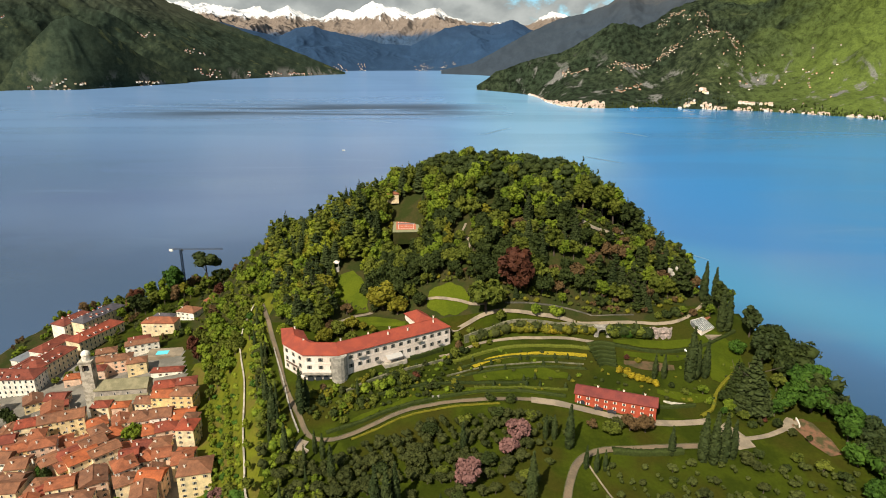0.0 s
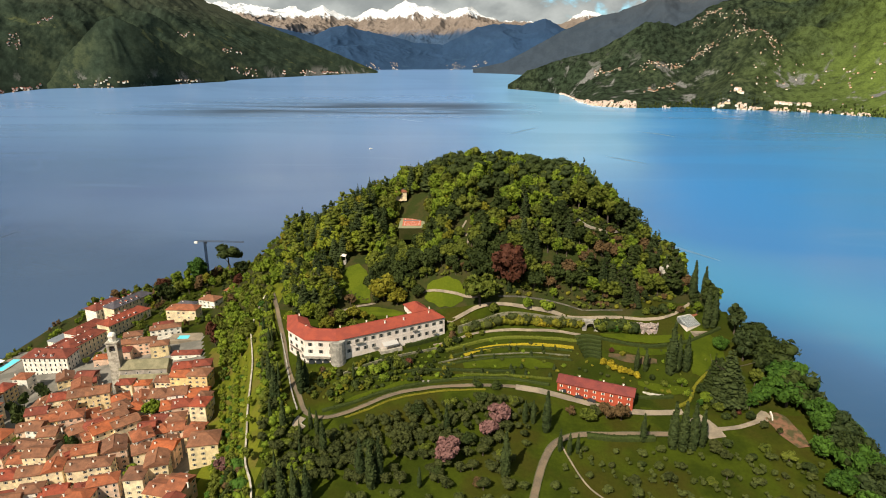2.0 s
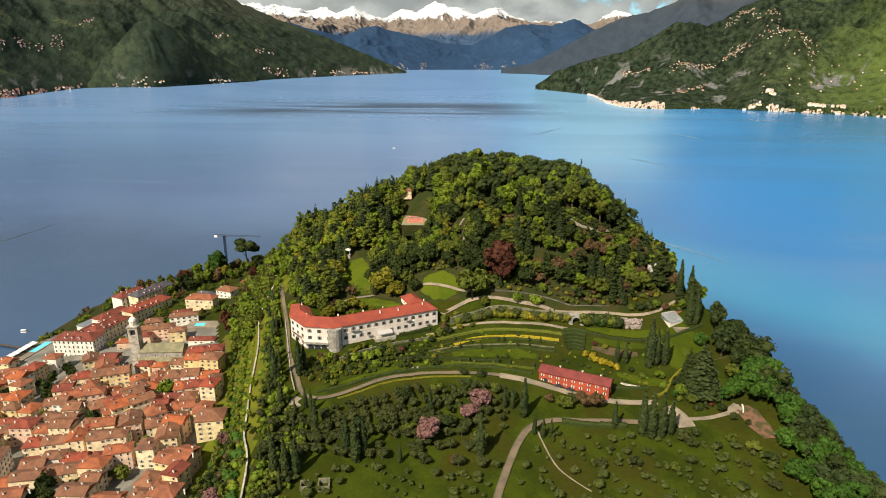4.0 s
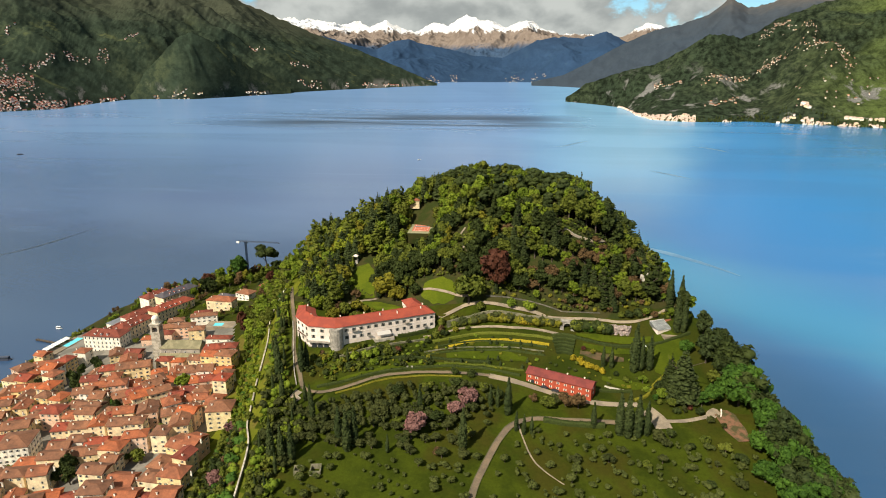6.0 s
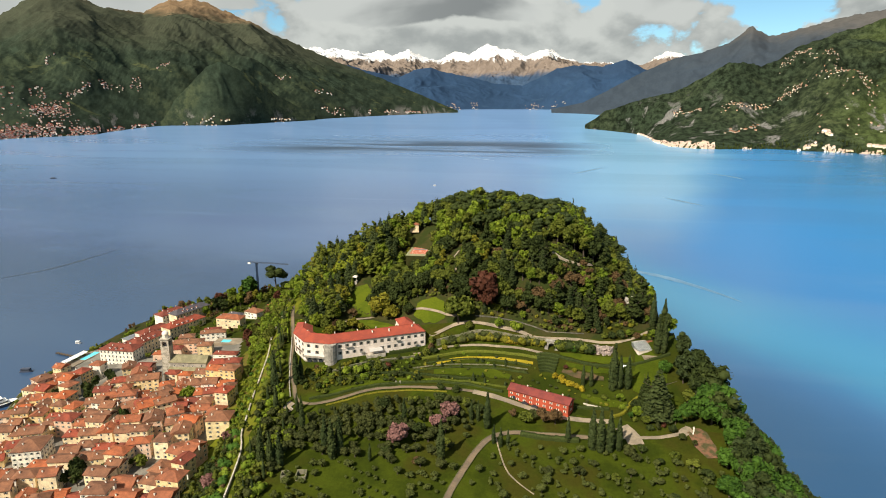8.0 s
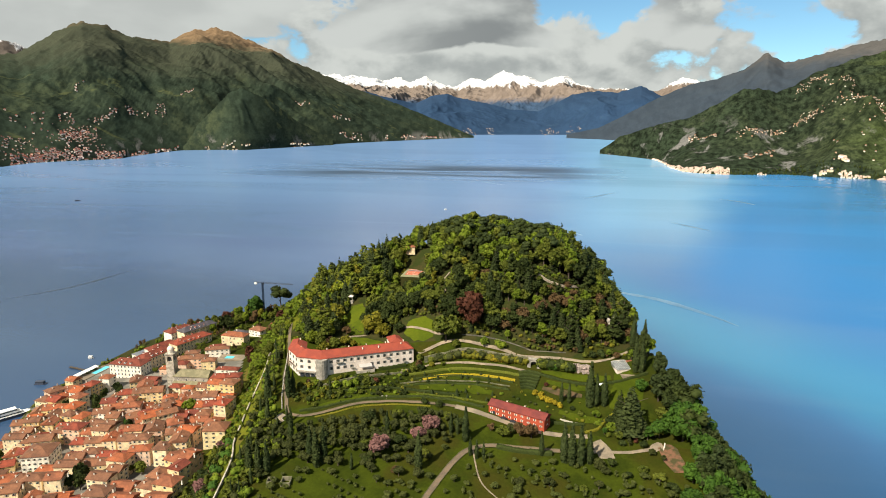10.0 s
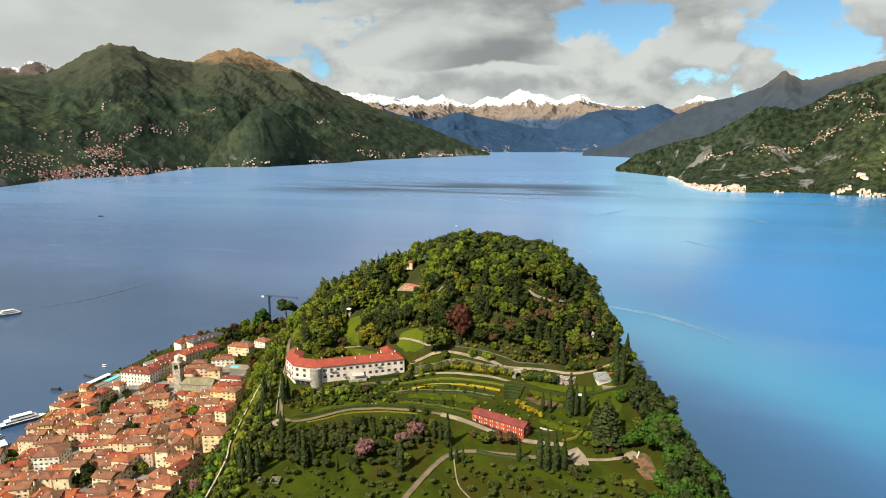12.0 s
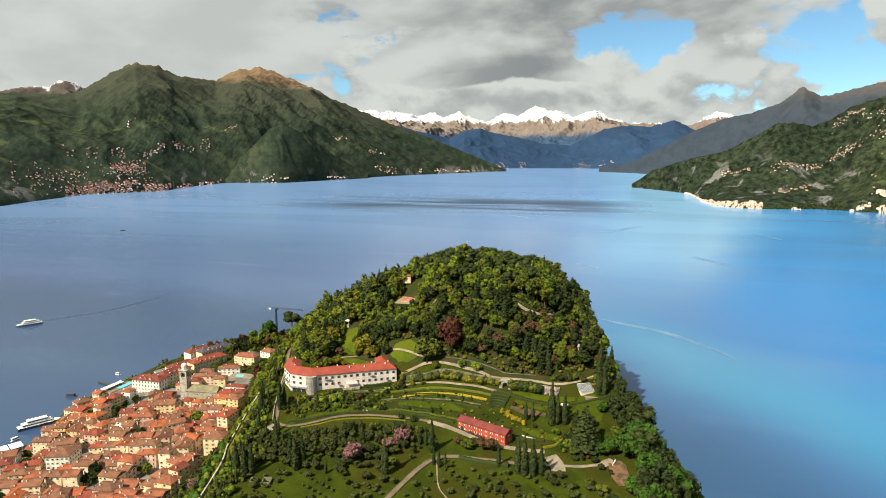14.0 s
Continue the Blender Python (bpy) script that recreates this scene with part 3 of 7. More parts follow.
RIDGE = slope_material("hazed_far_ridge", (0.041, 0.056, 0.076), (0.050, 0.064, 0.080), (0.090, 0.088, 0.086), None, 1330, high=(0.052, 0.063, 0.077), clearing=0.64, relief=0.03, grain=0.6, mottle=0.2)
DUSTED = slope_material("hazed_dusted_ridge", (0.034, 0.044, 0.056), (0.042, 0.050, 0.058), (0.110, 0.092, 0.080), (0.66, 0.67, 0.70), 1450, 1800, jitter=220.0, relief=0.1, grain=0.5, mottle=0.3)

massif("backdrop_alps", "snow-capped alpine range, brown rock, wooded foot painted haze blue",
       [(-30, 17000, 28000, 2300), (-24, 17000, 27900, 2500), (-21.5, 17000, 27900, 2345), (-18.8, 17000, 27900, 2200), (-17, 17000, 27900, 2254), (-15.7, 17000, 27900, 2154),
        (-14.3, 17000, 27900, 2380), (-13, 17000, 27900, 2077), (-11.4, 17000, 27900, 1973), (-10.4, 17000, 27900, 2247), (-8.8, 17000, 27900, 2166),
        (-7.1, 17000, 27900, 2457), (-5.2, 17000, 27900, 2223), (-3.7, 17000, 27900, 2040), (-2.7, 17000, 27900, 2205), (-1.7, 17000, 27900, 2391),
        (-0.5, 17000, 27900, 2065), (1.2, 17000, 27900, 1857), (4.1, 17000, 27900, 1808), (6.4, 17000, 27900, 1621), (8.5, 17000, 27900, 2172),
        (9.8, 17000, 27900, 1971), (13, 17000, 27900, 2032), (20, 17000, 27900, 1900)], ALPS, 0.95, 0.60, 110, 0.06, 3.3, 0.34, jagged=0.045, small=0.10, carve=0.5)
massif("backdrop_blue_ridge", "wooded ridges across the lake's far end, painted haze blue",
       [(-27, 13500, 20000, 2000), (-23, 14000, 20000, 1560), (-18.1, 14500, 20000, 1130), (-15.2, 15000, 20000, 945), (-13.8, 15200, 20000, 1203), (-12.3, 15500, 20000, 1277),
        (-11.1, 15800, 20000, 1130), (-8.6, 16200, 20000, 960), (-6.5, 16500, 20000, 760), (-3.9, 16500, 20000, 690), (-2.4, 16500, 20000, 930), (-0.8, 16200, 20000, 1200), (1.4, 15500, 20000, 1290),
        (3.2, 15300, 20000, 1255), (5.1, 15000, 20000, 1472), (6.4, 14500, 20000, 1228), (9.2, 14000, 20000, 700), (14, 14000, 20000, 600)], WOODS_HAZED, 1.0, 0.22, 50, 0.08, 5.1, 0.6, small=0.1)
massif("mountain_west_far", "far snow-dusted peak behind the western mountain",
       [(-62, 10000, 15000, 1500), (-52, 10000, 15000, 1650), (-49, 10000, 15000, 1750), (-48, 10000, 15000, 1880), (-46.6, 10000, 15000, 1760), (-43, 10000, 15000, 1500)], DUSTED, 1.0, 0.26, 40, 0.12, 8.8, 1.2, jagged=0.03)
massif("mountain_west", "broad western mountain with woods, clearings and cloud shade in its colour",
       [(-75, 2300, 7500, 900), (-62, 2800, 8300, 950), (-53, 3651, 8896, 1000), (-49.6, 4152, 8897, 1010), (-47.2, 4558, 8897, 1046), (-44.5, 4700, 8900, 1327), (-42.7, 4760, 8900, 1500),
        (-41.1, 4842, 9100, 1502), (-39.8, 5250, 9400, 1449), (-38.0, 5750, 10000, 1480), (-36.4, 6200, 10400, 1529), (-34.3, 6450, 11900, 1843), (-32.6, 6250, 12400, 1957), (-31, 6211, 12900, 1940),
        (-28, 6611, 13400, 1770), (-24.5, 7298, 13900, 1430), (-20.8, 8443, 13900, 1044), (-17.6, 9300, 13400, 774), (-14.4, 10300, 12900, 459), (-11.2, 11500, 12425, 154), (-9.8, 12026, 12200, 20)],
       WOODS_SHADED, 0.9, 0.22, 90, 0.11, 1.7, 0.75, blend=5.0, small=0.2)
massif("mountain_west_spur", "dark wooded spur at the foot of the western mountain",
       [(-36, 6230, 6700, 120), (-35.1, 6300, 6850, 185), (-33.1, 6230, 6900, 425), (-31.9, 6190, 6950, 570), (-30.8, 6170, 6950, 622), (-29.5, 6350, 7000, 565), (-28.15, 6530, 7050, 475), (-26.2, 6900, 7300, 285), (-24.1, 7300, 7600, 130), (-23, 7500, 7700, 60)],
       WOODS_SHADED, 0.75, 0.2, 44, 0.10, 7.7, 1.4, small=0.15)
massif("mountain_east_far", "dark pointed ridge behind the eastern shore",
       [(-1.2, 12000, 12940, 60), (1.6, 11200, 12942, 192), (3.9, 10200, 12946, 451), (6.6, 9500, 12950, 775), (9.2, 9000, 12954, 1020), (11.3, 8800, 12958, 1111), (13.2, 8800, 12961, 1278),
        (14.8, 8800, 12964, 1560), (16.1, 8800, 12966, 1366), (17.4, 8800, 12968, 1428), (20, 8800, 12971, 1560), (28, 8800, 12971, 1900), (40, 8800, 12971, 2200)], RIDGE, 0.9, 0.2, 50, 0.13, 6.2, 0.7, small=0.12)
massif("mountain_east", "eastern mountain with spring woods, crags, terraces and painted-in sunlight",
       [(1.9, 5330, 5442, 20), (3.6, 5050, 5245, 150), (5.6, 4720, 5148, 205), (7.0, 4400, 5040, 250), (8.2, 3650, 5000, 275), (9.4, 3361, 4954, 300), (11.7, 3270, 4858, 418), (13.3, 3270, 4760, 500),
        (14.4, 3300, 4762, 512), (15.8, 3340, 5000, 482), (17.1, 3390, 5467, 530), (18.4, 3380, 5969, 645), (20.1, 3340, 6200, 758), (27, 3280, 6514, 1040), (33, 3065, 6504, 1260), (45, 2700, 6300, 1400), (60, 2400, 6000, 1300)],
       WOODS_EAST, 0.95, 0.34, 110, 0.10, 2.4, 1.5)
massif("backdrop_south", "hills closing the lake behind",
       [(60, 2400, 6000, 900), (100, 2600, 5200, 800), (140, 2500, 5000, 500), (180, 2500, 5200, 600), (220, 2500, 5000, 700), (260, 2400, 6000, 1000), (285, 2300, 7500, 900)], WOODS_SHADED, 0.9, 0.12, 24, 1.0, 4.4)


# ---- plants ----
def ball(level):
    bm = bmesh.new()
    bmesh.ops.create_icosphere(bm, subdivisions=level, radius=1.0)
    v = np.array([x.co[:] for x in bm.verts])
    f = np.array([[q.index for q in p.verts] for p in bm.faces])
    bm.free()
    return v, f


BALL = {1: ball(1), 2: ball(2)}
rng = np.random.default_rng(11)


class Crown:
    """Foliage of one plant: uneven lumps with leaf tufts standing off them."""

    def __init__(self, fine=True):
        self.v, self.f, self.n, self.lumps, self.fine = [], [], 0, [], fine

    def add(self, v, f):
        self.v.append(v)
        self.f.append(np.asarray(f) + self.n)
        self.n += len(v)

    def lump(self, c, r, level=None, rough=0.3):
        v, f = BALL[level or (2 if self.fine else 1)]
        c, r = np.array(c, float), np.array(r if np.ndim(r) else (r, r, r), float)
        o = rng.uniform(0, 50)
        k = np.array([1 + rough * noise.noise((p[0] * 1.9 + o, p[1] * 1.9, p[2] * 1.9)) for p in v]) + rng.normal(0, 0.05, len(v))
        self.add(v * r * k[:, None] + c, f)
        self.lumps.append((c, r))

    def tufts(self, n, size, flat=0.7, lift=1.0):
        w = np.array([r.mean() ** 2 for _, r in self.lumps])
        pick = rng.choice(len(self.lumps), n, p=w / w.sum())
        d = rng.normal(size=(n, 3))
        d[:, 2] = np.where(d[:, 2] < -0.5, -d[:, 2], d[:, 2])
        d /= np.linalg.norm(d, axis=1)[:, None]
        c = np.array([self.lumps[i][0] for i in pick])
        r = np.array([self.lumps[i][1] for i in pick])
        p = c + d * r * rng.uniform(0.92, 1.16, (n, 1))
        up = d + flat * rng.normal(size=(n, 3))
        up /= np.linalg.norm(up, axis=1)[:, None]
        a = np.cross(up, rng.normal(size=(n, 3)))
        a /= np.linalg.norm(a, axis=1)[:, None] + 1e-9
        b = np.cross(up, a)
        s = size * rng.uniform(0.6, 1.3, (n, 1))
        q = np.stack([p + a * s, p + b * s * 0.7 + up * s * 0.3, p - a * s, p - b * s * 0.7 + up * s * 0.3], 1).reshape(-1, 3)
        q[:, 2] = np.maximum(q[:, 2], 0.05)
        i = np.arange(n) * 4
        if self.fine:
            self.add(q, np.concatenate([np.stack([i, i + 1, i + 2], 1), np.stack([i, i + 2, i + 3], 1)]))
        else:
            keep = np.arange(len(q)) % 4 != 3
            self.add(q[keep], np.arange(3 * n).reshape(-1, 3))

    def arrays(self):
        return np.concatenate(self.v), np.concatenate(self.f)


def crown_of(kind, fine=True):
    """Foliage by habit, at its natural size in metres; returns the crown, the trunk's height and its radius."""
    c = Crown(fine)
    t = 1.0 if fine else 0.42
    if kind == "broad":
        for _ in range(20 if fine else 11):
            d = rng.normal(size=3)
            d /= np.linalg.norm(d)
            d = d * (2.9, 2.9, 3.4) * rng.uniform(0.45, 1.1)
            d[2] = max(d[2], -2.6)
            c.lump(np.array((0, 0, 6.9)) + d, rng.uniform(0.8, 1.6), 1, 0.5)
        c.tufts(900 if fine else 330, 0.72 if fine else 0.85, 0.75)
        return c, 6.0, 0.32
    if kind == "round":
        for _ in range(16 if fine else 9):
            d = rng.normal(size=3)
            d /= np.linalg.norm(d)
            c.lump(np.array((0, 0, 4.5)) + d * (2.9, 2.9, 2.0), rng.uniform(1.0, 1.8), 1, 0.45)
        c.tufts(720 if fine else 280, 0.62 if fine else 0.72, 0.75)
        return c, 3.5, 0.35
    if kind == "fir":
        for i in range(15):
            u = i / 14
            z, r = 1.6 + 14.8 * u, 3.6 * (1 - u) ** 0.85 + 0.2
            n = 7 if u < 0.6 else (5 if u < 0.85 else 2)
            for k in range(n):
                a = 2 * math.pi * (k + rng.uniform(0, 0.8)) / n
                d = r * rng.uniform(0.45, 0.72)
                c.lump((d * math.cos(a), d * math.sin(a), z - 0.18 * d + rng.uniform(-0.3, 0.3)), (0.40 * r + 0.1, 0.40 * r + 0.1, 0.34 + 0.10 * r), 1, 0.6)
        c.tufts(1500 if fine else 420, 0.52 if fine else 0.6, 0.9)
        return c, 14.0, 0.3
    if kind == "cypress":
        for i in range(10):
            u = i / 9
            r = 1.08 * math.sin(math.pi * (0.16 + 0.80 * u) ** 0.75) + 0.16
            c.lump((rng.uniform(-0.12, 0.12), rng.uniform(-0.12, 0.12), 1.0 + 13.0 * u), (r, r, 2.1), 1 if not fine else 2, 0.35)
        c.tufts(640 if fine else 200, 0.40, 0.6)
        return c, 2.0, 0.2
    if kind == "cedar":
        for i in range(8):
            u = i / 7
            z, reach = 4.5 + 10 * u, 5.4 * (1 - u * 0.72)
            for k in range(4):
                a = rng.uniform(0, 6.28)
                d = reach * rng.uniform(0.35, 0.75)
                c.lump((d * math.cos(a), d * math.sin(a), z + rng.uniform(-0.4, 0.4)), (reach * 0.48, reach * 0.48, 0.65), 1, 0.35)
        c.tufts(1000 if fine else 320, 0.6, 0.6)
        return c, 14.0, 0.45
    if kind == "pine":
        for _ in range(8):
            a, d = rng.uniform(0, 6.28), rng.uniform(0.5, 3.0)
            c.lump((d * math.cos(a), d * math.sin(a), rng.uniform(9.5, 12.6) - 0.35 * d), (2.0, 2.0, 1.3))
        c.tufts(int(480 * t), 0.5)
        return c, 11.5, 0.3
    if kind == "olive":
        for _ in range(6):
            a, d = rng.uniform(0, 6.28), rng.uniform(0.3, 1.3)
            c.lump((d * math.cos(a), d * math.sin(a), rng.uniform(1.9, 3.4)), rng.uniform(0.7, 1.1), 1)
        c.tufts(int(380 * t), 0.28)
        return c, 2.2, 0.22
    if kind == "shrub":
        for _ in range(5):
            a, d = rng.uniform(0, 6.28), rng.uniform(0.0, 0.9)
            c.lump((d * math.cos(a), d * math.sin(a), rng.uniform(0.5, 1.2)), rng.uniform(0.6, 0.95), 1)
        c.tufts(int(150 * t), 0.3)
        return c, 0.6, 0.1
    for i in range(5):
        c.lump((0, 0, 0.4 + i * 0.42), (0.75 - 0.13 * i, 0.75 - 0.13 * i, 0.42), 1, 0.15)
    c.tufts(int(110 * t), 0.2, 0.3)
    return c, 0.4, 0.1


NATIVE = {"broad": 11.5, "round": 8.0, "fir": 17.0, "cypress": 15.3, "cedar": 15.5, "pine": 13.5, "olive": 4.4, "shrub": 2.0, "cone": 2.5}


def trunk_shape(h, r):
    s = Shape()
    s.tube((0, 0, -1.5), (0.05 * h, 0, h * 0.55), r * 1.15, r * 0.8, 7)
    s.tube((0.05 * h, 0, h * 0.55), (0.0, 0.03 * h, h), r * 0.8, r * 0.4, 7)
    for k in range(3):
        a = k * 2.1 + 0.4
        s.tube((0.04 * h, 0, h * (0.5 + 0.12 * k)), (h * 0.28 * math.cos(a), h * 0.28 * math.sin(a), h * (0.8 + 0.12 * k)), r * 0.45, r * 0.16, 5)
    return s


def mesh_from(name, v, f, mat, tint=None):
    me = bpy.data.meshes.new(name)
    me.vertices.add(len(v))
    me.vertices.foreach_set("co", np.asarray(v, np.float32).reshape(-1))
    me.loops.add(len(f) * 3)
    me.loops.foreach_set("vertex_index", np.asarray(f, np.int32).reshape(-1))
    me.polygons.add(len(f))
    me.polygons.foreach_set("loop_start", np.arange(len(f), dtype=np.int32) * 3)
    me.materials.append(mat)
    if tint is not None:
        me.attributes.new("tint", "FLOAT", "POINT").data.foreach_set("value", np.asarray(tint, np.float32))
    me.update(calc_edges=True)
    return me


HABITS = {}
for habit in NATIVE:
    HABITS[habit] = []
    for _ in range(3):
        shape, th, tr = crown_of(habit)
        HABITS[habit].append((shape.arrays(), trunk_shape(th, tr).mesh("trunk", [BARK])))
CROWNS = {}


def crown_mesh(habit, i, leaf):
    key = (habit, i, leaf)
    if key not in CROWNS:
        (v, f), _ = HABITS[habit][i]
        CROWNS[key] = mesh_from("crown", v, f, LEAF[leaf])
    return CROWNS[key]


TREE_COUNT = {}


def plant(name, habit, leaf, x, y, height, label, category="tree", group="", wide=1.0, z=None):
    n = TREE_COUNT[habit] = TREE_COUNT.get(habit, -1) + 1
    k = height / NATIVE[habit]
    z = rough_ground(x, y) if z is None else z
    turn = Euler((0, 0, n * 2.399))
    ob = empty(name, Matrix.LocRotScale((x, y, z), turn, (k * wide, k * wide, k)), label, category, group)
    part("trunk", HABITS[habit][n % 3][1], None, ob)
    part("crown", crown_mesh(habit, n % 3, leaf), None, ob)
    return ob


COARSE = {}


def thicket(name, label, category, spots, leaf, group=""):
    """Many plants of one foliage as one mesh. spots: habit, x, y, height."""
    vs, fs, ts, n = [], [], [], 0
    for i, (habit, x, y, h) in enumerate(spots):
        if habit not in COARSE:
            COARSE[habit] = [crown_of(habit, False)[0].arrays() for _ in range(4)]
        v, f = COARSE[habit][i % 4]
        k, a = h / NATIVE[habit], i * 2.399
        kw = k * (0.78 + 0.4 * ((i * 0.618) % 1))
        c, s = math.cos(a), math.sin(a)
        m = np.array([[c * kw, s * kw, 0], [-s * kw, c * kw, 0], [0, 0, k]])
        vs.append(v @ m + (x, y, rough_ground(x, y) - 0.3))
        fs.append(f + n)
        ts.append(np.full(len(v), (i * 0.7548) % 1))
        n += len(v)
    me = mesh_from(name, np.concatenate(vs), np.concatenate(fs), LEAF[leaf], np.concatenate(ts))
    return tagged(new(name, me), label, category, group, "stuff")


# open strips in the woods: two ends and a half width
CLEARINGS = [(-188, 490, -164, 490, 9), (-184, 478, -160, 476, 6), (-61, 366, -53, 336, 8), (-58, 322, -22, 322, 7), (-12, 334, 16, 330, 6), (-6, 331, 14, 328, 4), (-28, 440, -26, 402, 9), (-25, 404, -23, 382, 8),
             (84, 370, 118, 372, 2), (94, 364, 108, 364, 1.5), (-112, 345, -62, 238, 7), (14, 378, 16, 358, 3), (20, 320, 165, 320, 5), (125, 325, 162, 342, 4)]


def is_clear(x, y, more=0.0):
    for x0, y0, x1, y1, w in CLEARINGS:
        dx, dy = x1 - x0, y1 - y0
        t = min(1, max(0, ((x - x0) * dx + (y - y0) * dy) / (dx * dx + dy * dy)))
        if math.hypot(x - x0 - t * dx, y - y0 - t * dy) < w + more:
            return True
    return False


def wood_kind(x, y, r):
    """Habit, foliage and height of a tree in the woods on the hill."""
    z = ground(x, y)
    patch = noise.noise((x * 0.035, y * 0.035, 4.0))
    if x < -45:
        table = [("cedar", "mid", 16), ("broad", "fresh", 12), ("fir", "fir", 17), ("broad", "mid", 12), ("cedar", "fir", 15), ("broad", "bright", 12), ("round", "dark", 10), ("broad", "gold", 11), ("fir", "mid", 15), ("broad", "fresh", 13)]
    elif z > 127:
        table = [("pine", "dark", 14), ("broad", "mid", 13), ("broad", "bright", 13), ("fir", "dark", 13), ("pine", "fir", 14), ("broad", "bright", 13)]
    elif x < 42 and y < 402:
        table = [("round", "dark", 10), ("broad", "dark", 13), ("round", "mid", 11), ("broad", "bright", 11), ("round", "dark", 10), ("broad", "gold", 9)]
    elif x < 112 and y > 372:
        table = [("broad", "bright", 15), ("broad", "bright", 14), ("broad", "mid", 15), ("fir", "fir", 18), ("broad", "mid", 13), ("broad", "gold", 11)]
    else:
        table = [("broad", "dark", 13), ("fir", "fir", 16), ("broad", "mid", 13), ("broad", "bright", 11), ("cedar", "dark", 15), ("broad", "mid", 12), ("round", "brown", 8)]
    k = int((patch * 0.9 + 0.5 + (r - 0.5) * 0.9) * len(table)) % len(table)
    habit, leaf, h = table[k]
    h *= 1.22 if z > 127 and x < 25 else 1.0
    h *= 1.32 if y > 370 and x > 85 else (1.08 if y > 385 and x < -15 else 1.0)
    return habit, leaf, h * (0.9 + 0.45 * ((r * 7.31) % 1))


WORDS = {"grove": "soft grey-green", "fresh": "fresh yellow-green", "lush": "rich green", "dark": "dark green", "fir": "deep green", "mid": "mid green", "bright": "bright spring green", "gold": "yellow-green", "brown": "russet", "olive": "grey-green", "red": "copper red", "pink": "pink blossoming", "yellow": "yellow"}
HABIT_WORDS = {"broad": "broadleaf tree with an uneven crown", "round": "low rounded holm oak", "fir": "pointed conifer with drooping boughs", "cedar": "layered cedar with flat boughs", "pine": "tall umbrella pine"}
HABIT_NAME = {"broad": "broadleaf_tree", "round": "holm_oak", "fir": "conifer", "cedar": "cedar", "pine": "umbrella_pine"}


def plant_woods():
    spots = []
    y, row = 320.0, 0
    while y < 520:
        xl, te, hl, hr, xr = edges(y)
        x = te + 6 + (row % 2) * 3.2
        while x < xr - 4:
            px, py = x + rng.uniform(-2.2, 2.2), y + rng.uniform(-2.0, 2.0)
            r = rng.uniform()
            if not is_clear(px, py, 1.0) and not (py < 330 and -62 < px < 12) and (py < 478 or r < 0.45) and not (px < hl and r < 0.3):
                habit, leaf, h = wood_kind(px, py, r)
                if px > hr - 5 and py < 372 and (px < hr + 10 or r < 0.3):
                    x += 7.0
                    continue
                if px > hr + 4:
                    habit, leaf, h = "broad", ("mid", "dark", "dark")[int(r * 2.99)], 7.5 + 3.5 * r
                if px < hl - 4:
                    habit, leaf, h = ("broad", "round")[int(r * 7) % 2], ("fresh", "mid", "bright")[int(r * 2.99)], (7 + 5 * r) * (0.6 if py > 410 else 1.0)
                if is_clear(px, py, 4.5):
                    h *= 0.55
                spots.append((habit, leaf, px, py, h))
            x += 7.0
        y += 6.6
        row += 1
    near = sorted(spots, key=lambda s: s[3] - 0.12 * s[2])[:290]
    for habit, leaf, x, y, h in near:
        plant(HABIT_NAME[habit], habit, leaf, x, y, h, f"{WORDS[leaf]} {HABIT_WORDS[habit]} on the hill", group="trees of the hill park")
    chosen = set(near)
    rest = [s for s in spots if s not in chosen]
    for leaf in sorted({s[1] for s in rest}):
        some = [(habit, x, y, h) for habit, lf, x, y, h in rest if lf == leaf]
        thicket("woodland", f"{WORDS[leaf]} trees of the hill woodland", "woodland", some, leaf)


plant_woods()


def plant_slopes():
    """Thick growth on the cliff above the eastern water and on the bank above the town."""
    east, west = {}, {}
    for k in range(410):
        y = 120 + 215 * ((k * 0.6180339) % 1)
        xl, te, hl, hr, xr = edges(y)
        u = (k * 0.7548777) % 1
        x = hr - 9 + (xr - hr + 6) * u
        leaf = ("lush", "dark", "lush", "fir", "dark", "lush", "fir")[k % 7]
        if (y < 232 or y > 262 or x > hr + 1) and not (y > 296 and u < 0.5):
            east.setdefault(leaf, []).append((("broad", "broad", "round")[k % 3], x, y, 11 + 8 * ((k * 0.37) % 1)))
    for k in range(330):
        y = 120 + 240 * ((k * 0.6180339) % 1)
        xl, te, hl, hr, xr = edges(y)
        x = te + 2 + (hl - te - 6) * ((k * 0.7548777) % 1)
        leaf = (("fresh", "bright", "fresh", "mid", "bright", "fresh", "lush", "fresh") if y > 215 else ("lush", "mid", "bright", "dark", "brown", "mid", "lush", "olive"))[k % 8]
        if abs(x - float(np.interp(y, [150, 188, 208, 226, 250, 285, 322, 338, 353], [-62, -72, -82, -88, -96, -106, -120, -123, -119]))) < 1.7:
            continue
        west.setdefault(leaf, []).append((("shrub", "broad", "shrub", "round")[k % 4], x, y, ((1.9, 5.5, 2.8, 4.4) if y > 215 else (3.0, 8.0, 4.5, 6.0))[k % 4] * (0.8 + 0.6 * ((k * 0.37) % 1))))
    for leaf, spots in east.items():
        thicket("cliff_woodland", f"{WORDS[leaf]} trees clinging to the cliff above the water", "woodland", spots, leaf)
    for leaf, spots in west.items():
        thicket("bank_thicket", f"{WORDS[leaf]} shrubs on the bank above the town", "shrubs", spots, leaf)


plant_slopes()

OLIVE_LABEL = "small grey-green olive tree in the meadow"


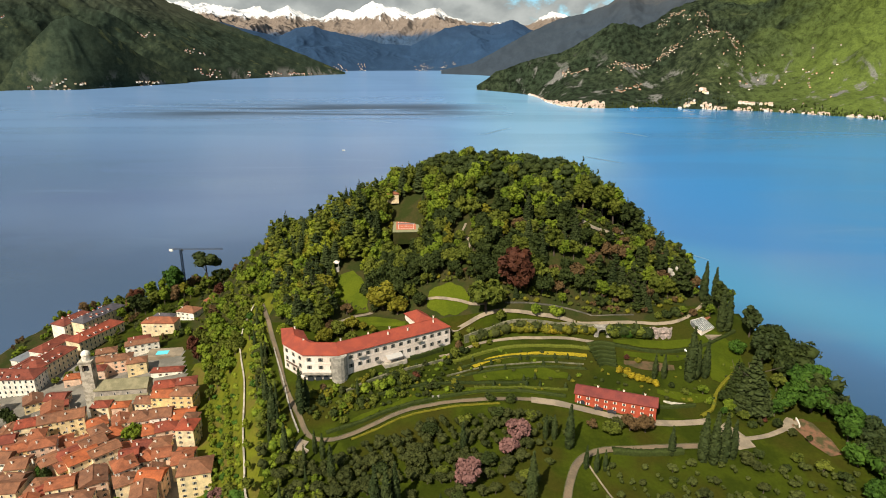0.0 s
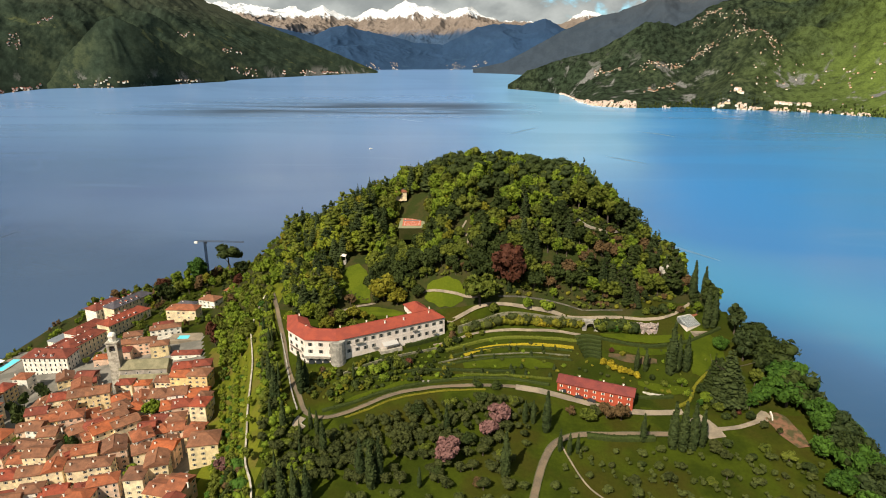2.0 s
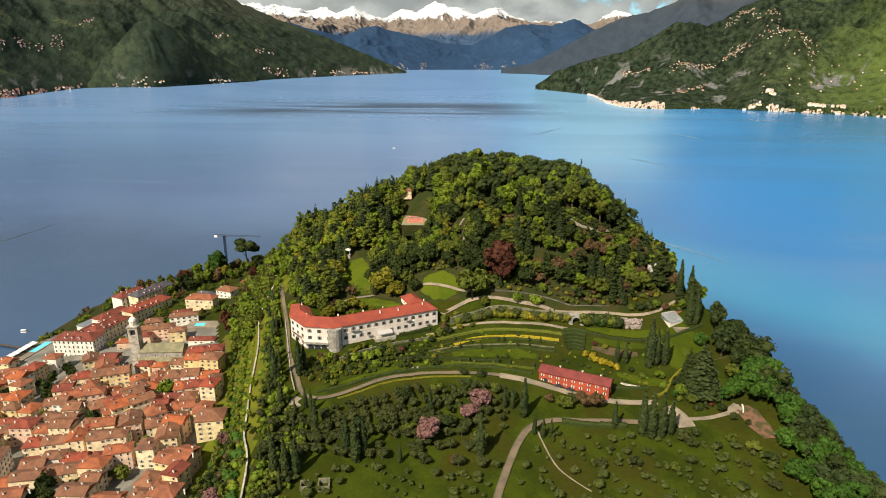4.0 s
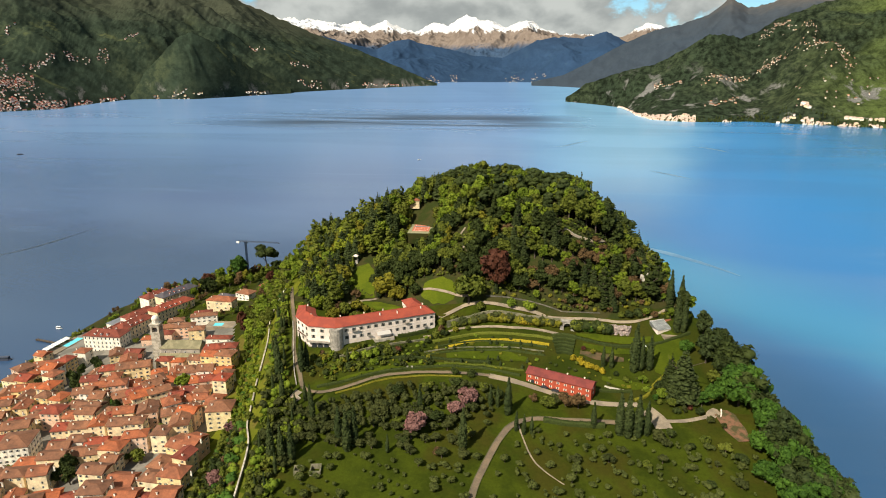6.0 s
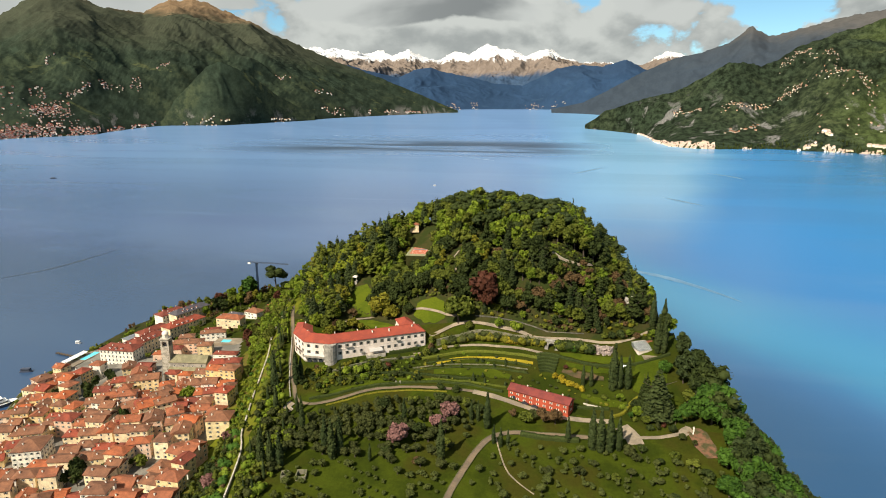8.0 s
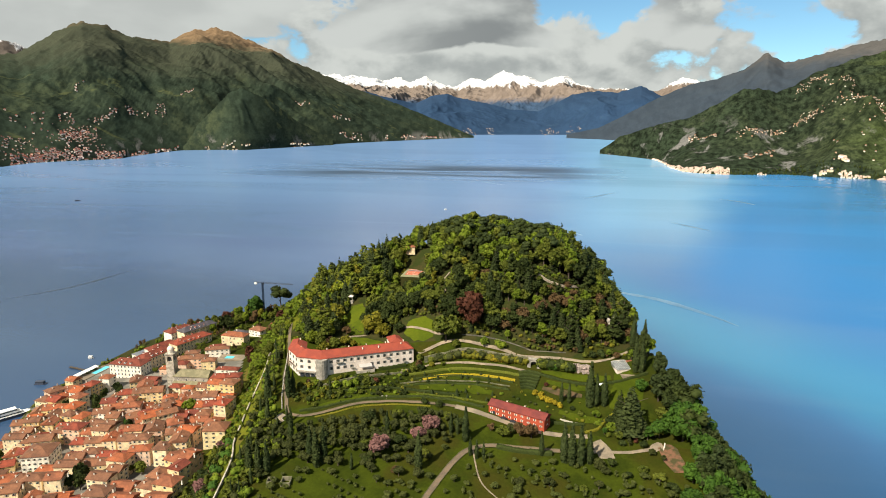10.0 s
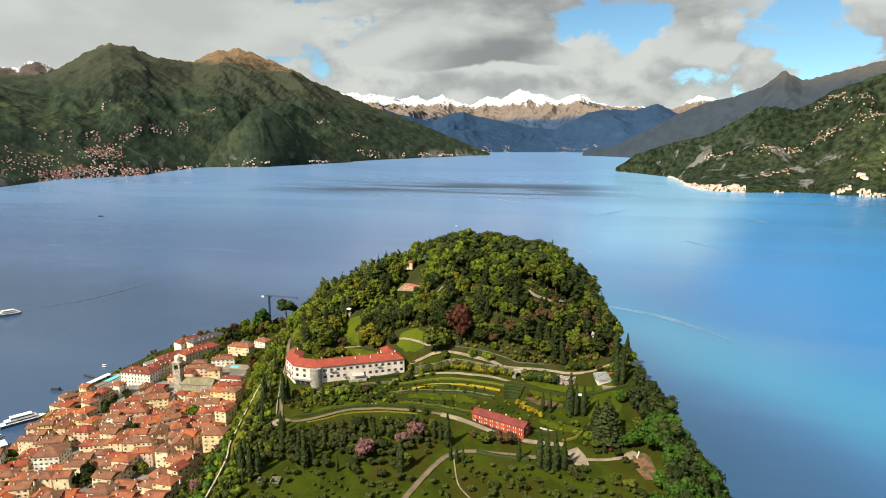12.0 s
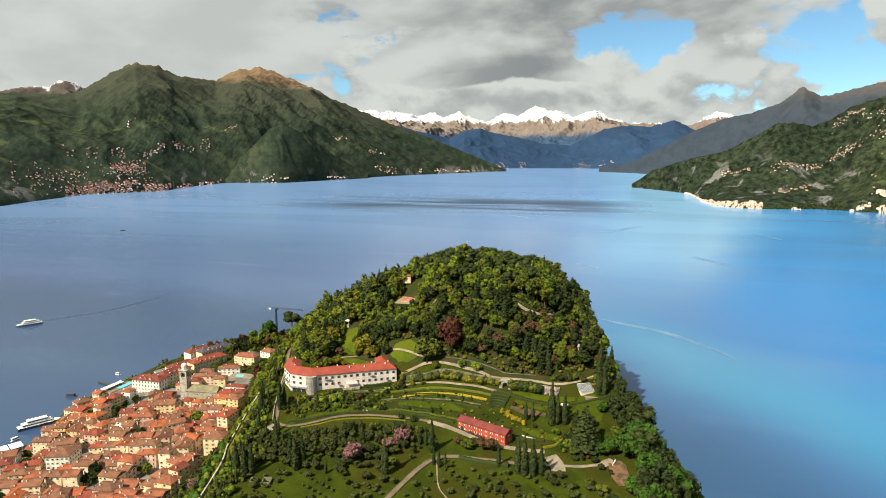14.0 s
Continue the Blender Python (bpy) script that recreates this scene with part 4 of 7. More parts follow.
def plant_grove():
    n = 0
    for j in range(14):
        for i in range(42):
            y = 132 + j * 8.2 + rng.uniform(-2, 2)
            x = -74 + i * 6.6 + rng.uniform(-2.2, 2.2) + (j % 2) * 3
            xl, te, hl, hr, xr = edges(y)
            r = rng.uniform()
            dense = x < 40 and y > 196
            road = abs(math.hypot(x - 70, (y - 180) * 0.55) - 21) < 4 if x < 72 else abs(y - 234) < 6
            top = 229 if x < 30 else (248 if x < 60 else 226)
            keep = 0.9 if dense else (0.42 if x < 60 else 0.34)
            if x < hl + 3 or x > hr - 14 or y > top or r > keep or road or n >= 290:
                continue
            n += 1
            h = (4.2 + 2.0 * rng.uniform()) if dense else (2.6 + 1.8 * rng.uniform())
            plant("olive_tree", "olive", "olive" if dense else "grove", x, y, h, OLIVE_LABEL, "olive tree", "olive grove", wide=1.4)


plant_grove()


def plant_west_strip():
    """Close growth between the boundary wall and the road, and the belt of old olives under the road."""
    spots, firs, greens = [], [], []
    for k in range(190):
        y = 140 + 190 * ((k * 0.6180339) % 1)
        a = float(np.interp(y, [140, 208, 250, 285, 330], [-53, -75, -89, -99, -114]))
        b = float(np.interp(y, [140, 215, 236, 250, 296, 330], [-42, -52, -70, -77, -97, -109]))
        x = a + (b - a) * ((k * 0.7548777) % 1)
        if k % 3:
            greens.append((("round", "olive", "shrub")[k % 5 % 3], x, y, 3.5 + 3.0 * ((k * 0.41) % 1)))
            continue
        (firs if k % 9 == 0 else spots).append(("cypress" if k % 9 == 0 else "olive", x, y, 9 + 5 * ((k * 0.41) % 1) if k % 9 == 0 else 4.5 + 2.5 * ((k * 0.41) % 1)))
    for k in range(150):
        x = -52 + 100 * ((k * 0.6180339) % 1)
        y = float(np.interp(x, [-52, -30, 0, 30, 48], [222, 236, 248, 254, 254])) - 30 * ((k * 0.7548777) % 1) ** 1.2 - 1
        if not (x > 20 and y < 228):
            spots.append(("olive", x, y, 4.0 + 2.6 * ((k * 0.41) % 1)))
    belt, spots = spots, []
    for k in range(170):
        y = 160 + 64 * ((k * 0.6180339) % 1)
        x = 62 + (edges(y)[3] - 80) * ((k * 0.7548777) % 1)
        if abs(x - 72 + (y - 205) * 0.6) > 4:
            spots.append(("olive", x, y, 2.4 + 1.7 * ((k * 0.41) % 1)))
    for k in range(60):
        spots.append(("olive", -40 + 82 * ((k * 0.6180339) % 1), 150 + 42 * ((k * 0.7548777) % 1), 2.2 + 1.5 * ((k * 0.41) % 1)))
    thicket("olive_belt", "close belt of grey-green olive trees under the road", "olive trees", belt, "olive")
    thicket("meadow_olives", "small soft grey-green olives scattered over the meadow", "olive trees", spots, "grove")
    thicket("roadside_trees", "mid green young trees between wall and road", "trees", greens[::2], "mid")
    thicket("roadside_trees", "bright green young trees between wall and road", "trees", greens[1::2], "bright")
    thicket("cypress_belt", "slim dark cypresses between wall and road", "cypresses", firs, "fir")


plant_west_strip()

CYPRESSES = [(-68, 253, 20), (-66, 256, 14), (-80, 247, 18), (-86, 258, 16), (-57, 229, 10), (-53, 226, 11), (-47, 214, 15), (-57, 183, 19), (-52, 184, 17), (-47, 185, 17),
             (-27, 198, 19), (-22, 195, 20), (-19, 199, 19), (-1, 196, 9), (-42, 262, 8), (36, 203, 20), (57, 233, 19), (62, 221, 10), (66, 219, 10)]
CYPRESSES_EAST = [(70, 220, 9), (47, 238, 11), (51, 238, 11), (9, 230, 13), (-70, 228, 14), (115, 227, 21), (119, 226, 22), (124, 227, 21), (129, 229, 17), (102, 230, 13),
                  (159, 316, 22), (163, 316, 21), (159, 342, 22), (167, 345, 18), (129, 281, 26), (133, 282, 19), (138, 283, 19), (111, 282, 12), (116, 282, 12)]
for x, y, h in CYPRESSES + CYPRESSES_EAST:
    plant("cypress", "cypress", "fir", x, y, h * 1.1, "tall dark green columnar cypress on the slope", "cypress", "cypresses", wide=1.18)
plant("copper_beech", "broad", "red", 42, 328, 34, "large copper-red beech in full leaf above the terraces", "tree", wide=0.95, z=ground(42, 328) - 4)
for x, y, h in ((11, 211, 12.5), (34, 237, 10.5), (29, 228, 8.5), (-85, 177, 8), (-101, 223, 7)):
    plant("redbud_tree", "round", "pink", x, y, h, "rounded pink blossoming redbud tree", "tree", "blossoming trees")
for x, y, h, leaf in ((-36, 334, 17, "gold"), (-27, 329, 11, "gold"), (25, 321, 19, "mid"), (-14, 330, 8, "dark"), (33, 318, 6, "mid"), (53, 321, 5.5, "bright"), (66, 321, 6, "bright"), (-52, 316, 8, "gold"), (-66, 308, 8, "gold"), (-60, 312, 9, "mid")):
    plant("broadleaf_tree", "round" if leaf != "bright" else "shrub", leaf, x, y, h, f"{WORDS[leaf]} full round tree beside the lawn", "tree", "garden trees")
plant("conifer", "fir", "fir", 153, 263, 31, "large dark green fir with wide skirts", "tree", wide=1.45)
plant("conifer", "fir", "dark", 147, 268, 24, "slim dark conifer beside the large fir", "tree")
for x, y, h, leaf in ((160, 268, 9, "bright"), (168, 262, 8, "mid"), (142, 262, 6, "bright"), (133, 272, 5, "bright"), (146, 255, 5, "mid"), (172, 275, 10, "mid"), (180, 285, 11, "dark"), (88, 245, 8, "brown"), (95, 244, 8.5, "brown"), (82, 246, 6, "olive"), (184, 315, 16, "dark"), (190, 302, 15, "mid")):
    plant("broadleaf_tree", "round" if h < 9 else "broad", leaf, x, y, h, f"{WORDS[leaf]} leafy tree by the garden's edge", "tree", "garden trees")
TOPIARY = [(26, 291), (20, 286), (42, 295), (46, 295), (61, 296), (68, 296), (54, 291), (48, 280), (42, 279), (43, 275), (50, 275), (26, 274), (7, 273), (66, 280), (63, 274), (33, 287), (16, 293)]
for x, y in TOPIARY:
    plant("clipped_yew", "cone", "fir", x, y, 3.4, "dark clipped yew cone on the garden terrace", "topiary", "clipped yews")
for x, y in ((94, 286), (97, 284), (99, 282), (102, 281), (104, 280), (107, 279), (110, 277), (98, 285)):
    plant("golden_shrub", "shrub", "yellow", x, y, 3.4, "bright golden-yellow flowering shrub on the terrace", "shrub", "golden shrubs")

# growth behind the villa, round the large fir and over the near meadow
VILLA_TREES = [(-18, 345, 10, "dark"), (-10, 351, 11, "dark"), (0, 346, 11, "dark"), (7, 342, 9, "dark"), (-26, 350, 12, "dark"), (-34, 353, 12, "dark"), (-6, 341, 7, "dark"), (-44, 356, 11, "mid"), (16, 344, 11, "mid"), (-46, 316, 5, "gold"), (-40, 313, 6, "gold"), (-52, 308, 6, "mid"), (-100, 341, 10, "bright"), (-97, 332, 8, "mid"), (-99, 352, 12, "gold"), (-93, 325, 9, "bright"), (-104, 356, 11, "bright"), (-94, 343, 12, "mid"), (-91, 311, 9, "mid"), (-86, 322, 11, "bright"), (-86, 346, 13, "gold"), (-72, 314, 9, "dark"), (-64, 314, 8, "brown"), (-72, 334, 14, "mid"), (-78, 328, 12, "dark"), (-80, 316, 10, "mid"),
               (-88, 333, 12, "mid"), (-74, 350, 15, "gold"), (-66, 323, 10, "mid"), (-46, 344, 9, "dark"), (-30, 340, 10, "dark"), (-20, 336, 9, "mid"), (-70, 306, 6, "gold"), (-57, 330, 7, "brown"), (34, 340, 14, "dark"), (58, 330, 13, "dark"), (66, 334, 12, "mid"), (52, 338, 15, "mid")]
for k, (x, y, h, leaf) in enumerate(VILLA_TREES):
    leaf = {"dark": "mid", "mid": "fresh"}.get(leaf, leaf) if x < -60 else leaf
    plant("broadleaf_tree", "round" if k % 2 else "broad", leaf, x, y, h, f"{WORDS[leaf]} full tree in the villa's park", "tree", "villa park trees")
FIR_TREES = [(163, 258, 9, "lush"), (170, 262, 11, "mid"), (176, 268, 14, "lush"), (183, 262, 16, "mid"), (178, 282, 17, "dark"), (186, 276, 15, "lush"), (172, 292, 18, "fir"), (180, 300, 17, "dark"), (174, 312, 18, "fir"), (192, 250, 13, "lush"), (188, 240, 14, "mid"), (184, 226, 12, "lush"), (190, 216, 15, "dark"),
             (180, 206, 11, "mid"), (184, 192, 14, "lush"), (142, 266, 7, "dark"), (138, 258, 5, "mid"), (160, 250, 4.5, "dark"), (152, 250, 5, "olive"), (164, 244, 4, "olive"), (170, 240, 4, "olive"), (136, 292, 7, "bright"), (156, 283, 9, "dark"), (162, 300, 8, "mid")]
for k, (x, y, h, leaf) in enumerate(FIR_TREES):
    leaf = "lush" if leaf == "mid" else leaf
    plant("broadleaf_tree", ("broad", "round")[k % 2], leaf, x, y, h, f"{WORDS[leaf]} leafy tree above the cliff", "tree", "cliff trees")
MEADOW_BUSHES = [(128, 233, 5, "olive"), (134, 226, 5.5, "olive"), (141, 229, 5, "dark"), (138, 222, 4, "olive"), (150, 222, 3.5, "dark"), (158, 228, 4, "mid"), (166, 222, 6, "mid"), (172, 216, 5, "dark"), (160, 212, 3.5, "olive"), (148, 208, 3, "olive"), (134, 210, 4.5, "olive"), (126, 206, 3.5, "mid"), (116, 214, 3.5, "olive"), (108, 206, 4.5, "olive"), (98, 214, 3.5, "dark"), (92, 204, 4, "olive"), (84, 212, 3, "olive"), (168, 200, 4.5, "olive"), (154, 198, 4, "dark"),
                 (20, 222, 6, "dark"), (0, 216, 6, "mid"), (-12, 222, 6.5, "olive"), (-26, 216, 6, "dark"), (36, 214, 5, "mid"), (-34, 208, 6, "olive"), (6, 202, 5, "dark"), (24, 198, 5, "brown"), (50, 246, 5, "dark"), (42, 250, 5, "mid"), (26, 252, 5.5, "dark"), (10, 246, 6, "mid"), (-6, 240, 6, "dark"), (70, 246, 5, "brown"), (78, 242, 6, "mid")]
for k, (x, y, h, leaf) in enumerate(MEADOW_BUSHES):
    plant("meadow_tree", ("olive", "round")[k % 2], leaf, x, y, h, f"{WORDS[leaf]} low bushy tree in the meadow", "tree", "meadow trees", wide=1.3)


# ---- building helpers ----
def window_mesh(w, h, leaf, frame_mat):
    """One stepped slab: pane set back between its frame, with open shutters where there are any; y points out of the wall."""
    k, t = w * 0.5, 0.09
    prof = [(-w / 2 - t, 0.10, 1), (-w / 2, 0.03, 0), (w / 2, 0.10, 1), (w / 2 + t, None, 1)]
    if leaf:
        prof = [(-w / 2 - t - k, 0.13, 2)] + prof[:3] + [(w / 2 + t, 0.13, 2), (w / 2 + t + k, None, 2)]
    s = Shape()
    front = []
    for (x0, y0, m0), (x1, y1, m1) in zip(prof, prof[1:]):
        s.face([(x1, y0, 0), (x0, y0, 0), (x0, y0, h), (x1, y0, h)], m0)
        front += [(x0, y0), (x1, y0)]
        if y1 is not None:
            s.face([(x1, y1, 0), (x1, y0, 0), (x1, y0, h), (x1, y1, h)], 1)
    lo = [(front[0][0], -0.02)] + front + [(front[-1][0], -0.02)]
    s.face([(x, y, h) for x, y in reversed(lo)], 1)
    s.face([(x, y, 0) for x, y in lo], 1)
    for x, y in (front[0], front[-1]):
        s.face([(x, -0.02, 0), (x, y, 0), (x, y, h), (x, -0.02, h)], 1)
    me = s.mesh("window", [GLASS_DARK, frame_mat] + ([leaf] if leaf else []))
    bm = bmesh.new()
    bm.from_mesh(me)
    bmesh.ops.remove_doubles(bm, verts=bm.verts, dist=0.0005)
    bm.to_mesh(me)
    bm.free()
    return me


WIN_TOWN = window_mesh(0.85, 1.35, SHUTTER, WHITE)
WIN_PLAIN = window_mesh(0.85, 1.3, None, WHITE)
WIN_VILLA = window_mesh(1.1, 2.0, SHUTTER_V, STONE)
WIN_RED = window_mesh(0.75, 1.25, SHUTTER_W, WHITE)
WIN_HOTEL = window_mesh(1.05, 1.9, None, WHITE)


def hip_roof(w, d, h, over, rise, hip=True, thick=0.28):
    """Roof over a w by d block with eaves at height h; the ridge runs along x."""
    s = Shape()
    a, b = w / 2 + over, d / 2 + over
    k = b * 0.95 if hip else 0.0
    k = min(k, a - 0.4)
    r0, r1 = (-a + k, 0, h + rise), (a - k, 0, h + rise)
    e = [(-a, -b, h), (a, -b, h), (a, b, h), (-a, b, h)]
    s.face([e[0], e[1], r1, r0])
    s.face([e[2], e[3], r0, r1])
    s.face([e[1], e[2], r1])
    s.face([e[3], e[0], r0])
    lo = [(x, y, z - thick) for x, y, z in e]
    for i in range(4):
        j = (i + 1) % 4
        s.face([lo[i], lo[j], e[j], e[i]])
    s.face(list(reversed(lo)))
    n = max(2, int((r1[0] - r0[0]) / 0.8))
    for i in range(n):
        x = r0[0] + (r1[0] - r0[0]) * i / n
        s.box(x + 0.04, x + (r1[0] - r0[0]) / n - 0.04, -0.16, 0.16, h + rise - 0.06, h + rise + 0.13)
    return s


def chimney_shape(h):
    s = Shape()
    s.box(-0.35, 0.35, -0.3, 0.3, -1.6, h)
    s.box(-0.45, 0.45, -0.4, 0.4, h, h + 0.12)
    s.box(-0.28, 0.28, -0.24, 0.24, h + 0.12, h + 0.4, 1)
    return s.mesh("chimney", [OFFWHITE, TILE_B])


CHIMNEY = chimney_shape(1.1)


def facade(house, w, d, z0, floors, storey, win, sides, gap=3.0, inset=1.3, skip=0.0):
    """Windows on the chosen sides of a block: s, n, e, w."""
    for side in sides:
        long = w if side in "sn" else d
        n = max(1, int((long - inset) / gap))
        for f in range(floors):
            for i in range(n):
                if skip and rng.uniform() < skip:
                    continue
                u = -long / 2 + long * (i + 0.5) / n
                z = z0 + f * storey + 0.85
                m = {"s": pose(u, -d / 2, z, 0, 0, 180), "n": pose(u, d / 2, z), "e": pose(w / 2, u, z, 0, 0, -90), "w": pose(-w / 2, u, z, 0, 0, 90)}[side]
                part("window", win, None, house, at=m)


def house(x, y, rot, w, d, floors, wall_mat, roof_mat, label, name="house", storey=3.1, win=None, rise=None, hip=True, sides="sew", gap=3.6, over=0.5, group="houses of the town", chimneys=1, z=None, skip=0.3, category="house"):
    z = ground(x, y) if z is None else z
    ob = empty(name, pose(x, y, z, 0, 0, rot), label, category, group)
    h = floors * storey + 0.3
    s = Shape()
    s.box(-w / 2, w / 2, -d / 2, d / 2, -4, h)
    s.box(-w / 2 - 0.06, w / 2 + 0.06, -d / 2 - 0.06, d / 2 + 0.06, -4, 0.6)
    if not hip:
        r = rise or d * 0.24
        for k in (-1, 1):
            s.face([(k * (w / 2 - 0.01), -d / 2, h), (k * (w / 2 - 0.01), d / 2, h), (k * (w / 2 - 0.01), 0, h + r)])
    part("wall", s, wall_mat, ob)
    rise = rise or d * 0.24
    roof = part("roof", hip_roof(w, d, h, over, rise, hip), roof_mat, ob)
    facade(ob, w, d, 0.0, floors, storey, win or WIN_TOWN, sides, gap, skip=skip)
    for k in range(chimneys):
        cx = (-0.28 + 0.52 * k + 0.1 * rng.uniform(-1, 1)) * w
        part("chimney", CHIMNEY, None, roof, at=pose(cx, d * 0.2 * (1 if k % 2 else -1), h + rise * 0.62))
    return ob


# ---- the villa ----
def villa():
    z0 = 66.0
    ob = empty("villa", pose(0, 0, z0), "long white villa with a red tiled roof, bent along the terrace", "villa")
    front = [(-89, 304), (-83.5, 285.5), (-70.5, 273), (-53, 272.5), (4, 307)]
    back = [(-77, 301), (-72, 289.5), (-66, 285.5), (-56.5, 285.5), (-3.5, 318)]
    eave, ridge = 14.0, 17.6
    s = Shape()
    for i in range(4):
        s.prism([front[i], front[i + 1], back[i + 1], back[i]], -6, eave)
    part("wall", s, PALE, ob)
    r = Shape()
    mid = [((f[0] + b[0]) / 2, (f[1] + b[1]) / 2) for f, b in zip(front, back)]
    mid[0] = (mid[0][0] + 1.6, mid[0][1] - 5.0)
    mid[4] = (mid[4][0] - 4.6, mid[4][1] - 3.0)

    def out(p, c, k=0.7):
        d = Vector((p[0] - c[0], p[1] - c[1]))
        d = d.normalized() * k
        return (p[0] + d.x, p[1] + d.y)
    centre = [((f[0] + b[0]) / 2, (f[1] + b[1]) / 2) for f, b in zip(front, back)]
    fo = [out(p, c) for p, c in zip(front, centre)]
    bo = [out(p, c) for p, c in zip(back, centre)]
    for i in range(4):
        a, b, c, d = (*fo[i], eave), (*fo[i + 1], eave), (*mid[i + 1], ridge), (*mid[i], ridge)
        r.face([a, b, c, d])
        e, f = (*bo[i], eave), (*bo[i + 1], eave)
        r.face([f, e, d, c])
        for p, q in ((a, b), (f, e)):
            r.face([(p[0], p[1], eave - 0.35), (q[0], q[1], eave - 0.35), q, p])
        ln = math.hypot(c[0] - d[0], c[1] - d[1])
        m = Matrix.Translation(d) @ Matrix.Rotation(math.atan2(c[1] - d[1], c[0] - d[0]), 4, "Z")
        for k in range(int(ln / 0.9)):
            r.box(k * 0.9 + 0.05, k * 0.9 + 0.85, -0.18, 0.18, -0.05, 0.16, 0, m)
    r.face([(*bo[0], eave), (*fo[0], eave), (*mid[0], ridge)])
    r.face([(*fo[4], eave), (*bo[4], eave), (*mid[4], ridge)])
    r.face([(*p, eave - 0.35) for p in reversed(fo)] + [(*p, eave - 0.35) for p in bo])
    roof = part("roof", r, VILLA_ROOF, ob, "red clay tile roof")
    # mouldings along the fronts
    for i in range(4):
        p, q = Vector((*front[i], 0)), Vector((*front[i + 1], 0))
        m = Matrix.Translation(p) @ Matrix.Rotation(math.atan2(q.y - p.y, q.x - p.x), 4, "Z")
        ln = (q - p).length
        for name, z1, z2, proud in (("cornice", eave - 0.95, eave - 0.36, 0.30), ("string_course", 8.75, 9.0, 0.12), ("plinth", -5.9, 0.3, 0.10)):
            c = Shape()
            c.box(0.02, ln - 0.02, -proud, 0.04, z1, z2, 0, m)
            part(name, c, PALE_WALL if name == "plinth" else PALE, ob)
    # round stone tower at the bend
    t = Shape()
    ring = [(-52.5 + 4.2 * math.cos(a), 273.2 + 4.2 * math.sin(a)) for a in [i * math.pi / 8 for i in range(16)]]
    t.prism(ring, -7, eave - 0.4)
    part("tower", t, STONE, ob, "round grey stone tower")
    # wing behind the east end
    w = Shape()
    m = pose(-14, 321, 0, 0, 0, -60)
    w.box(-8, 8, -5, 5, -6, eave - 0.2, 0, m)
    part("wing", w, PALE, ob)
    hr = hip_roof(16, 10, eave - 0.2, 0.6, 3.0)
    part("roof", hr, VILLA_ROOF, ob, at=m)
    # windows along each front
    for i, levels in ((0, (1.6, 5.8, 10.0)), (1, (1.6, 5.8, 10.0)), (2, (5.8, 10.0)), (3, (5.0, 10.0))):
        a, b = Vector((*front[i], 0)), Vector((*front[i + 1], 0))
        ln, way = (b - a).length, math.degrees(math.atan2(b.y - a.y, b.x - a.x))
        n = max(2, int(ln / 4.7))
        for zz in levels:
            for k in range(n):
                if i == 3 and k < 1 or i == 2 and k == n - 1 and n > 3:
                    continue
                if zz == 5.0 and k in (5, 6):
                    continue
                p = a + (b - a) * ((k + 0.5) / n)
                part("window", WIN_VILLA, None, ob, at=pose(p.x, p.y, zz, 0, 0, way + 180))
    ea, eb = Vector((4, 307, 0)), Vector((-3.5, 318, 0))
    for zz in (5.8, 10.0):
        for k in (0.3, 0.7):
            p = ea + (eb - ea) * k
            part("window", WIN_VILLA, None, ob, at=pose(p.x, p.y, zz, 0, 0, math.degrees(math.atan2(11, -7.5)) + 180))
    # arcade of the garden floor west of the tower
    arc = Shape()
    for k in range(3):
        x = -67.2 + k * 4.0
        arc.prism([(x + 1.5, 272.0), (x + 1.5, 272.7), (x - 1.5, 272.7), (x - 1.5, 272.0)], -1.5, 1.2)
        pts = [(x + 1.5 * math.cos(a), 1.2 + 1.5 * math.sin(a)) for a in [j * math.pi / 8 for j in range(9)]]
        arc.face([(px, 272.02, pz) for px, pz in pts])
    # dark faces on the wall stand in for the shade inside the arches
    part("arcade", arc, GLASS_DARK, ob, "three arches, their inner shade painted dark")
    band = Shape()
    band.box(-71, -56.5, 270.6, 272.55, 3.6, 3.9)
    for k in range(19):
        band.box(-71 + k * 0.8, -70.9 + k * 0.8, 270.65, 270.75, 3.9, 4.8)
    band.box(-71, -56.5, 270.6, 270.8, 4.8, 4.95)
    part("balcony", band, STONE, ob, "stone balcony with a railing")
    bal = Shape()
    p, q = Vector((-83.5, 285.5)), Vector((-70.5, 273))
    m = Matrix.Translation(((p.x + q.x) / 2, (p.y + q.y) / 2, 0)) @ Matrix.Rotation(math.atan2(q.y - p.y, q.x - p.x), 4, "Z")
    bal.box(-5, 5, -1.3, 0.05, 5.2, 5.4, 0, m)
    for k in range(13):
        bal.box(-5 + k * 0.8, -4.9 + k * 0.8, -1.28, -1.2, 5.4, 6.2, 0, m)
    bal.box(-5, 5, -1.3, -1.15, 6.2, 6.35, 0, m)
    part("balcony", bal, STONE, ob)
    # terrace block with awning before the long front
    d = Vector((57, 34.5)).normalized()
    at = Vector((-53, 272.5)) + d * 31
    m = Matrix.Translation((at.x, at.y, 0)) @ Matrix.Rotation(math.atan2(d.y, d.x), 4, "Z")
    ter = Shape()
    ter.box(-7, 6, -4.6, 0.1, -8, 2.6, 0, m)
    ter.box(-7, 6, -4.6, -4.3, 2.6, 3.4, 0, m)
    ter.box(-7, -6.7, -4.3, 0, 2.6, 3.4, 0, m)
    ter.box(5.7, 6, -4.3, 0, 2.6, 3.4, 0, m)
    part("terrace", ter, PALE_WALL, ob, "weathered stone terrace on a basement")
    aw = Shape()
